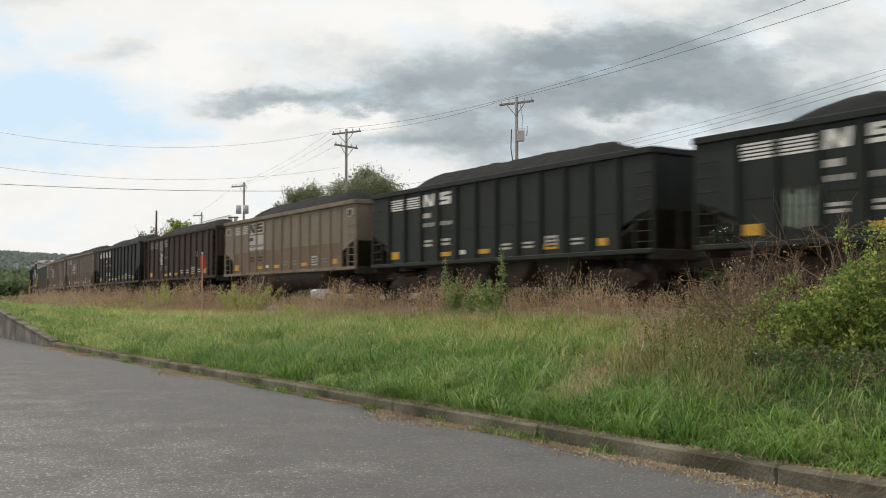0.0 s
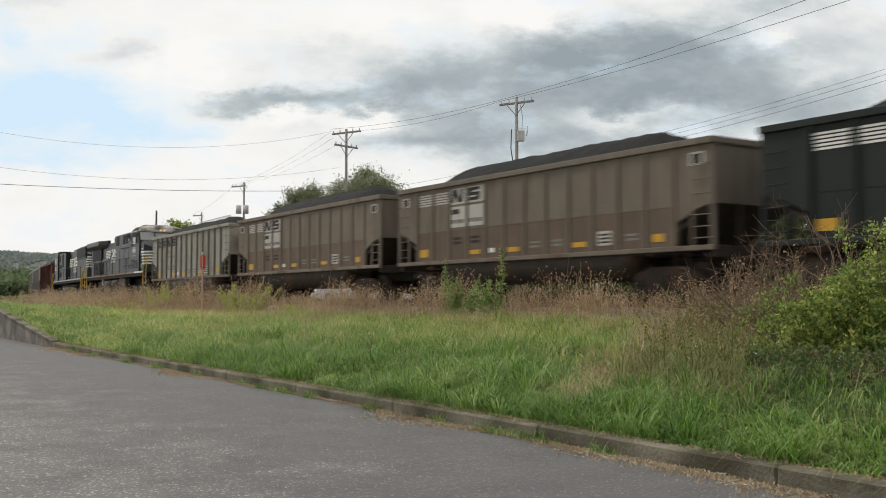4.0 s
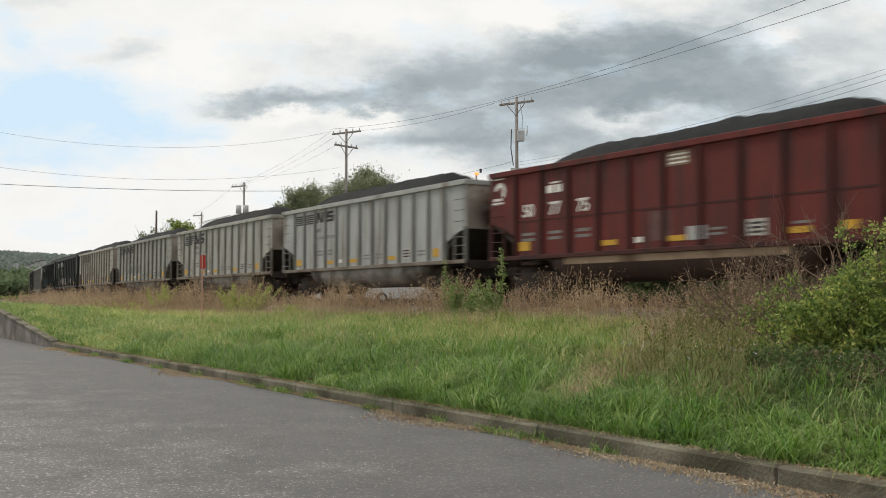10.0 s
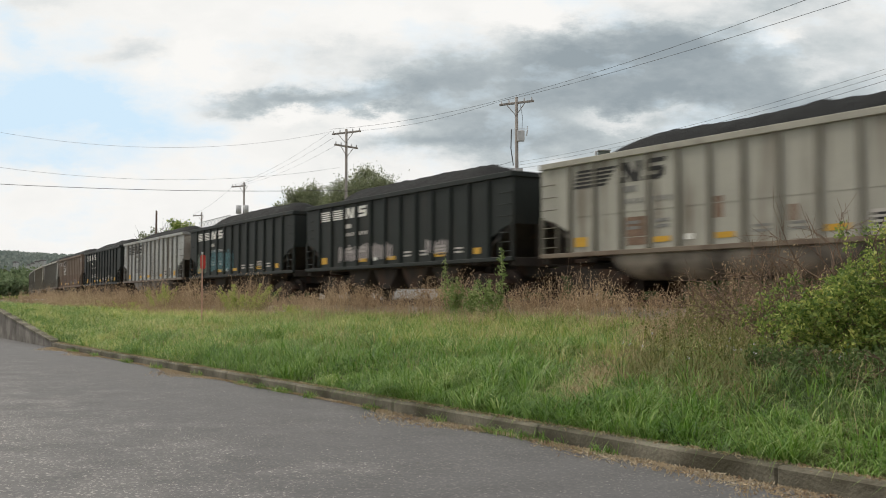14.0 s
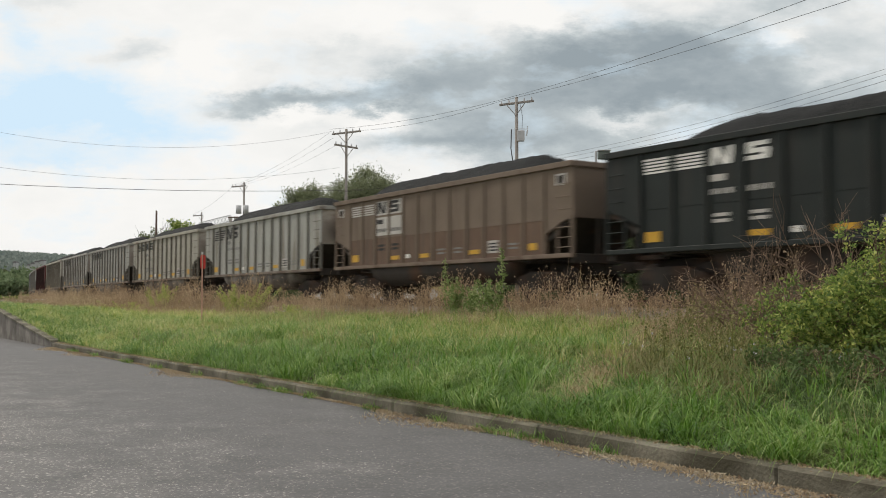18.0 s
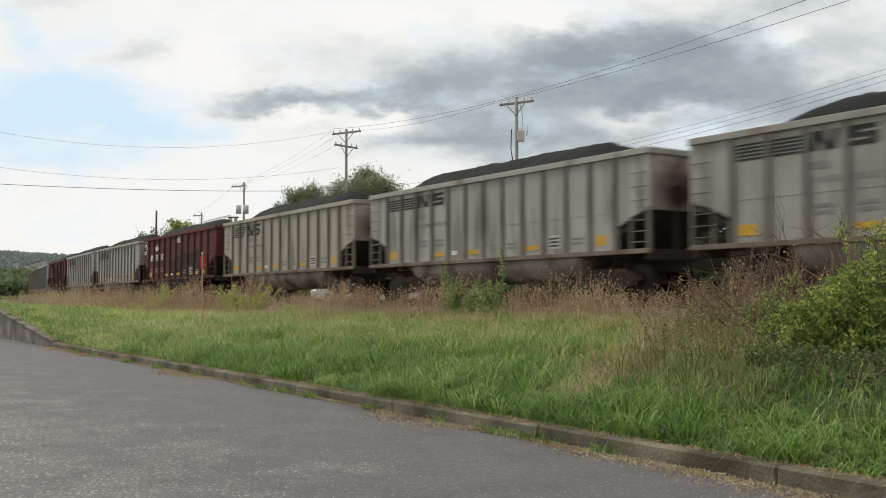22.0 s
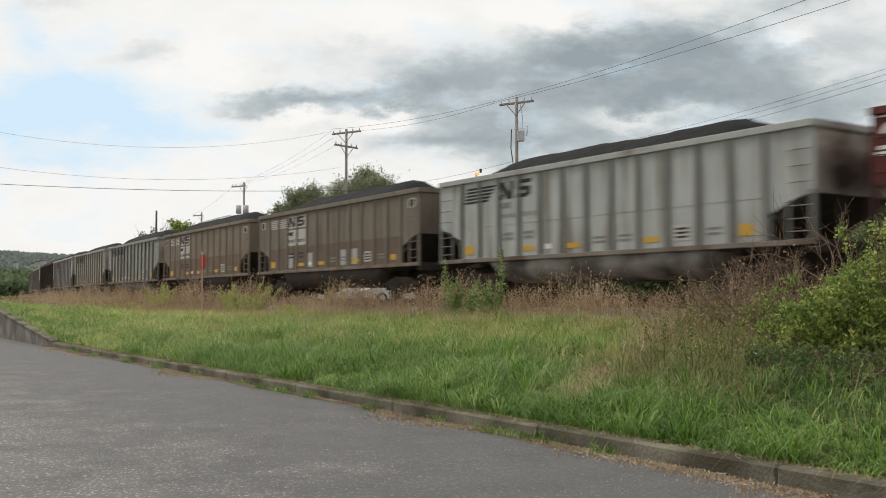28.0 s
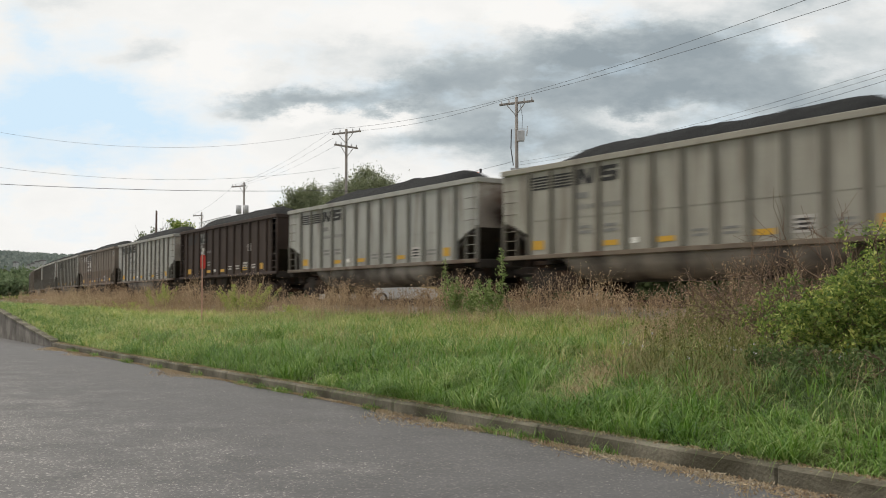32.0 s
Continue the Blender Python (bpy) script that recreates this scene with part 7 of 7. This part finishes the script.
def far_hill():
    """A wooded ridge on the horizon."""
    bm = bmesh.new()
    rows = []
    rng = random.Random(5)
    for i in range(90):
        px = -0.62 + 1.3 * i / 89
        row = []
        for k in range(7):
            y = 1300 + 90 * k
            ridge = (82 + 6 * math.sin(px * 9 + 1) + 3 * math.sin(px * 23)) * math.sin(k / 6 * math.pi / 2) * max(0.35, 1 - max(0, px + 0.32) * 1.3)
            row.append(bm.verts.new((px * y, y, ridge + (rng.uniform(-3.0, 3.0) if 0 < k else -4))))
        rows.append(row)
    for a, b in zip(rows, rows[1:]):
        for j in range(6):
            bm.faces.new((a[j], b[j], b[j + 1], a[j + 1]))
    # Woodland green paled and blued: distance haze is put into the colour
    m = leaf_material("haze_tinted_woodland", [(0.27, 0.32, 0.30), (0.35, 0.40, 0.36), (0.44, 0.48, 0.42)], 0.95, 0.02, 0.3, 0.05)
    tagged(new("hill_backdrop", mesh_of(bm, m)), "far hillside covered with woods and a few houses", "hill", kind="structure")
    rng = np.random.default_rng(6)
    n = 16000
    px, y = rng.uniform(-0.60, -0.20, n), rng.uniform(1330, 1840, n)
    k = (y - 1300) / 90
    ridge = (82 + 6 * np.sin(px * 9 + 1) + 3 * np.sin(px * 23)) * np.sin(k / 6 * math.pi / 2) * np.maximum(0.35, 1 - np.maximum(0, px + 0.32) * 1.3)
    q = np.stack([px * y, y, ridge + rng.uniform(0, 9, n)], 1)
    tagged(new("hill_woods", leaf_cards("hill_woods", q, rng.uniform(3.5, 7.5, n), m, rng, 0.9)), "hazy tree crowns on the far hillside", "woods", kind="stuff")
    wall_m = material("house_render", (0.50, 0.51, 0.50), 0.8, 0, 0.1)
    roof_m = material("house_roof", (0.20, 0.19, 0.19), 0.8, 0, 0.1)
    for px, pyy, w in ((60, 468, 6), (68, 465, 8), (76, 463, 7), (28, 466, 5), (52, 471, 5), (96, 466, 6)):
        a = at_view(px, pyy, 1420)
        house = tagged(new("house"), "small pale house on the far wooded hillside", "house", "hillside houses")
        house.location = a
        part("wall", B(-w / 2, w / 2, -4, 4, -9, 0.5), wall_m, house)
        part("roof", P([(-w / 2 - 0.5, 0.5), (w / 2 + 0.5, 0.5), (w / 2 - 1.5, 2.5), (-w / 2 + 1.5, 2.5)], -4.5, 4.5), roof_m, house)
        for x in (-w / 4, w / 4):
            part("window", B(x - 0.6, x + 0.6, -4.06, -4.0, -0.8, 0.6), M_GLASS, house)


far_hill()


def parked_vehicle(px, py_top, depth, paint, label, turn, kind="car"):
    top = at_view(px, py_top, depth)
    v = tagged(new("parked_car" if kind == "car" else "parked_van"), label, kind, "vehicles parked behind the railway")
    k = 1.29
    v.matrix_basis = pose(top.x, top.y, k, 0, 0, turn)
    H = max(1.3, top.z - k)
    if kind == "car":
        part("body", P([(-2.2, 0.28), (2.2, 0.28), (2.25, 0.6), (2.1, 0.85), (1.2, 0.95), (-1.9, 0.98), (-2.25, 0.8)], -0.88, 0.88), paint, v)
        part("cabin", P([(-1.7, 0.95), (1.15, 0.93), (0.45, H), (-1.1, H)], -0.76, 0.76), M_GLASS, v, "dark glazed cabin")
        part("roof", P([(-1.15, H - 0.02), (0.5, H - 0.02), (0.4, H + 0.05), (-1.05, H + 0.05)], -0.74, 0.74), paint, v)
    else:
        part("body", P([(-2.4, 0.3), (2.4, 0.3), (2.4, 1.0), (1.7, 1.15), (1.3, H), (-2.4, H)], -0.95, 0.95), paint, v)
        part("windscreen", P([(1.72, 1.17), (1.75, 1.17), (1.38, H - 0.1), (1.35, H - 0.1)], -0.85, 0.85), M_GLASS, v)
    tyre = material("tyre_rubber", (0.02, 0.02, 0.02), 0.9)
    for x in (-1.35, 1.4):
        for y in (-0.8, 0.8):
            wheel = part("wheel", T((x, y - 0.1, 0.32), (x, y + 0.1, 0.32), 0.32, seg=18), tyre, v)
            part("rim", T((x, y - 0.11, 0.32), (x, y + 0.11, 0.32), 0.19, seg=14), M_GALV, wheel)
    lamp_m = M_DULLWHITE
    for y in (-0.65, 0.65):
        part("headlamp", B(2.18, 2.27, y - 0.15, y + 0.15, 0.62, 0.76), lamp_m, v)


PAINT_WHITE = material("white_car_paint", (0.75, 0.76, 0.78), 0.3, 0, 0.05, spec=0.5)
PAINT_RED = material("red_car_paint", (0.45, 0.03, 0.04), 0.3, 0, 0.05, spec=0.5)
PAINT_YELLOW = material("yellow_van_paint", (0.60, 0.47, 0.18), 0.45, 0, 0.1)
parked_vehicle(706, 505, 62, PAINT_WHITE, "white saloon car parked beyond the track", 20)
parked_vehicle(668, 506, 66, PAINT_WHITE, "white saloon car parked in a row", 20)
parked_vehicle(612, 507, 68, PAINT_WHITE, "pale saloon car parked beyond the track", 20)
parked_vehicle(762, 496, 66, PAINT_YELLOW, "dull yellow van parked beyond the track", 60, "van")
parked_vehicle(968, 501, 74, PAINT_RED, "red car parked beyond the track", 60)


def lattice_boom():
    boom = tagged(new("lattice_boom"), "pale steel lattice boom with a boxed end", "lattice boom")
    d = 118
    a, b = at_view(352, 406, d), at_view(408, 392, d)
    boom.location = a
    v = b - a
    up = Vector((0, 0, 0.75))
    part("chord", bar([(0, 0, 0), v], 0.05), M_GALV, boom)
    part("chord", bar([up, v + up], 0.05), M_GALV, boom)
    for i in range(9):
        p, q = v * (i / 9), v * ((i + 1) / 9)
        part("lattice_bar", bar([p, q + up], 0.035), M_GALV, boom)
        part("lattice_bar", bar([p + up, q], 0.035), M_GALV, boom)
    for k in (0.0, 0.62):
        part("end_box", B(v.x + k - 0.18, v.x + k + 0.18, v.y - 0.2, v.y + 0.2, v.z - 0.1, v.z + 0.42, bevel=0.03), M_DULLWHITE, boom)
        part("box_cap", B(v.x + k - 0.28, v.x + k + 0.28, v.y - 0.25, v.y + 0.25, v.z + 0.40, v.z + 0.55, bevel=0.03), M_STACK, boom)
    part("mast", bar([v * 0.5, (v.x * 0.5, v.y * 0.5, 0.9 - a.z)], 0.12), M_GALV, boom)


lattice_boom()


def warning_lamp():
    a = at_view(843, 308, 44)
    lamp = tagged(new("warning_lamp"), "small orange warning lamp on a thin pole", "signal lamp")
    lamp.location = (a.x, a.y, 0.95)
    h = a.z - 0.95
    part("pole", T((0, 0, -0.1), (0, 0, h), 0.05, 0.04, 8), M_GALV, lamp)
    part("lens", T((-0.08, -0.06, h), (0.1, -0.06, h), 0.06, seg=12), glow("amber_lamp", (1.0, 0.30, 0.08), 1.6), lamp, "lit amber lens")
    part("bracket", B(0.14, 0.24, -0.05, 0.05, h + 0.05, h + 0.22), M_CABLE, lamp)
    a = at_view(1066, 268, 46)
    cab = tagged(new("equipment_box"), "grey-green equipment box on a thin pole", "equipment box")
    cab.location = (a.x, a.y, 0.95)
    h = a.z - 0.95
    part("pole", T((-0.3, 0, -0.1), (-0.3, 0, h), 0.05, 0.05, 8), M_GALV, cab)
    part("housing", B(-0.2, 0.32, -0.2, 0.2, h - 0.36, h, bevel=0.03), material("box_grey_green", (0.16, 0.19, 0.17), 0.6, 0, 0.1), cab)
    part("visor", B(-0.24, 0.36, -0.26, 0.24, h, h + 0.03), M_GALV, cab)


warning_lamp()


def far_road():
    bm = bmesh.new()
    pts = [at_view(-30, 533.5, 60), at_view(10, 532.0, 66), at_view(40, 530.5, 75), at_view(75, 529.8, 88)]
    a = [bm.verts.new(v) for v in pts]
    b = [bm.verts.new(v + Vector((-3, 14, 0.06))) for v in pts]
    c = [bm.verts.new(v + Vector((0.3, -0.6, -0.8))) for v in pts]
    for i in range(len(pts) - 1):
        bm.faces.new((a[i], a[i + 1], b[i + 1], b[i]))
        bm.faces.new((c[i], c[i + 1], a[i + 1], a[i]))
    tagged(new("road", mesh_of(bm, material("pale_road", (0.58, 0.56, 0.52), 0.9, 0, 0.15, 0.5, 20, 0.2))), "pale grey road crossing the railway", "road", kind="structure")


far_road()




# ---- everything that moves ----
def motions():
    times = [32.0 * i / 64 for i in range(65)]
    for thing, mid in CARS:
        walk(thing, [(t, on_track(mid + travelled(t))) for t in times])
        # wheels turn while the car is near enough to see them turn
        near = [f for f in range(0, 961) if -75 < mid + travelled(f / 30) < 30]
        if not near:
            continue
        ticks = sorted({0, 960, *near})
        for w in handed_wheels(thing):
            r = 0.533 if thing in (LOCO_A, LOCO_B) else WHEEL_R
            at = w.location.copy()
            spin = lambda f: math.degrees((travelled(min(max(f, near[0]), near[-1]) / 30) - travelled(near[0] / 30)) / r) % 360
            walk(w, [(f / 30, pose(at.x, at.y, at.z, 0, spin(f), 0)) for f in ticks])
    walk(CLOUDS, [(0, pose(0, 0, 0, 0, 0, 0.0)), (32, pose(0, 0, 0, 0, 0, -1.3))])


motions()
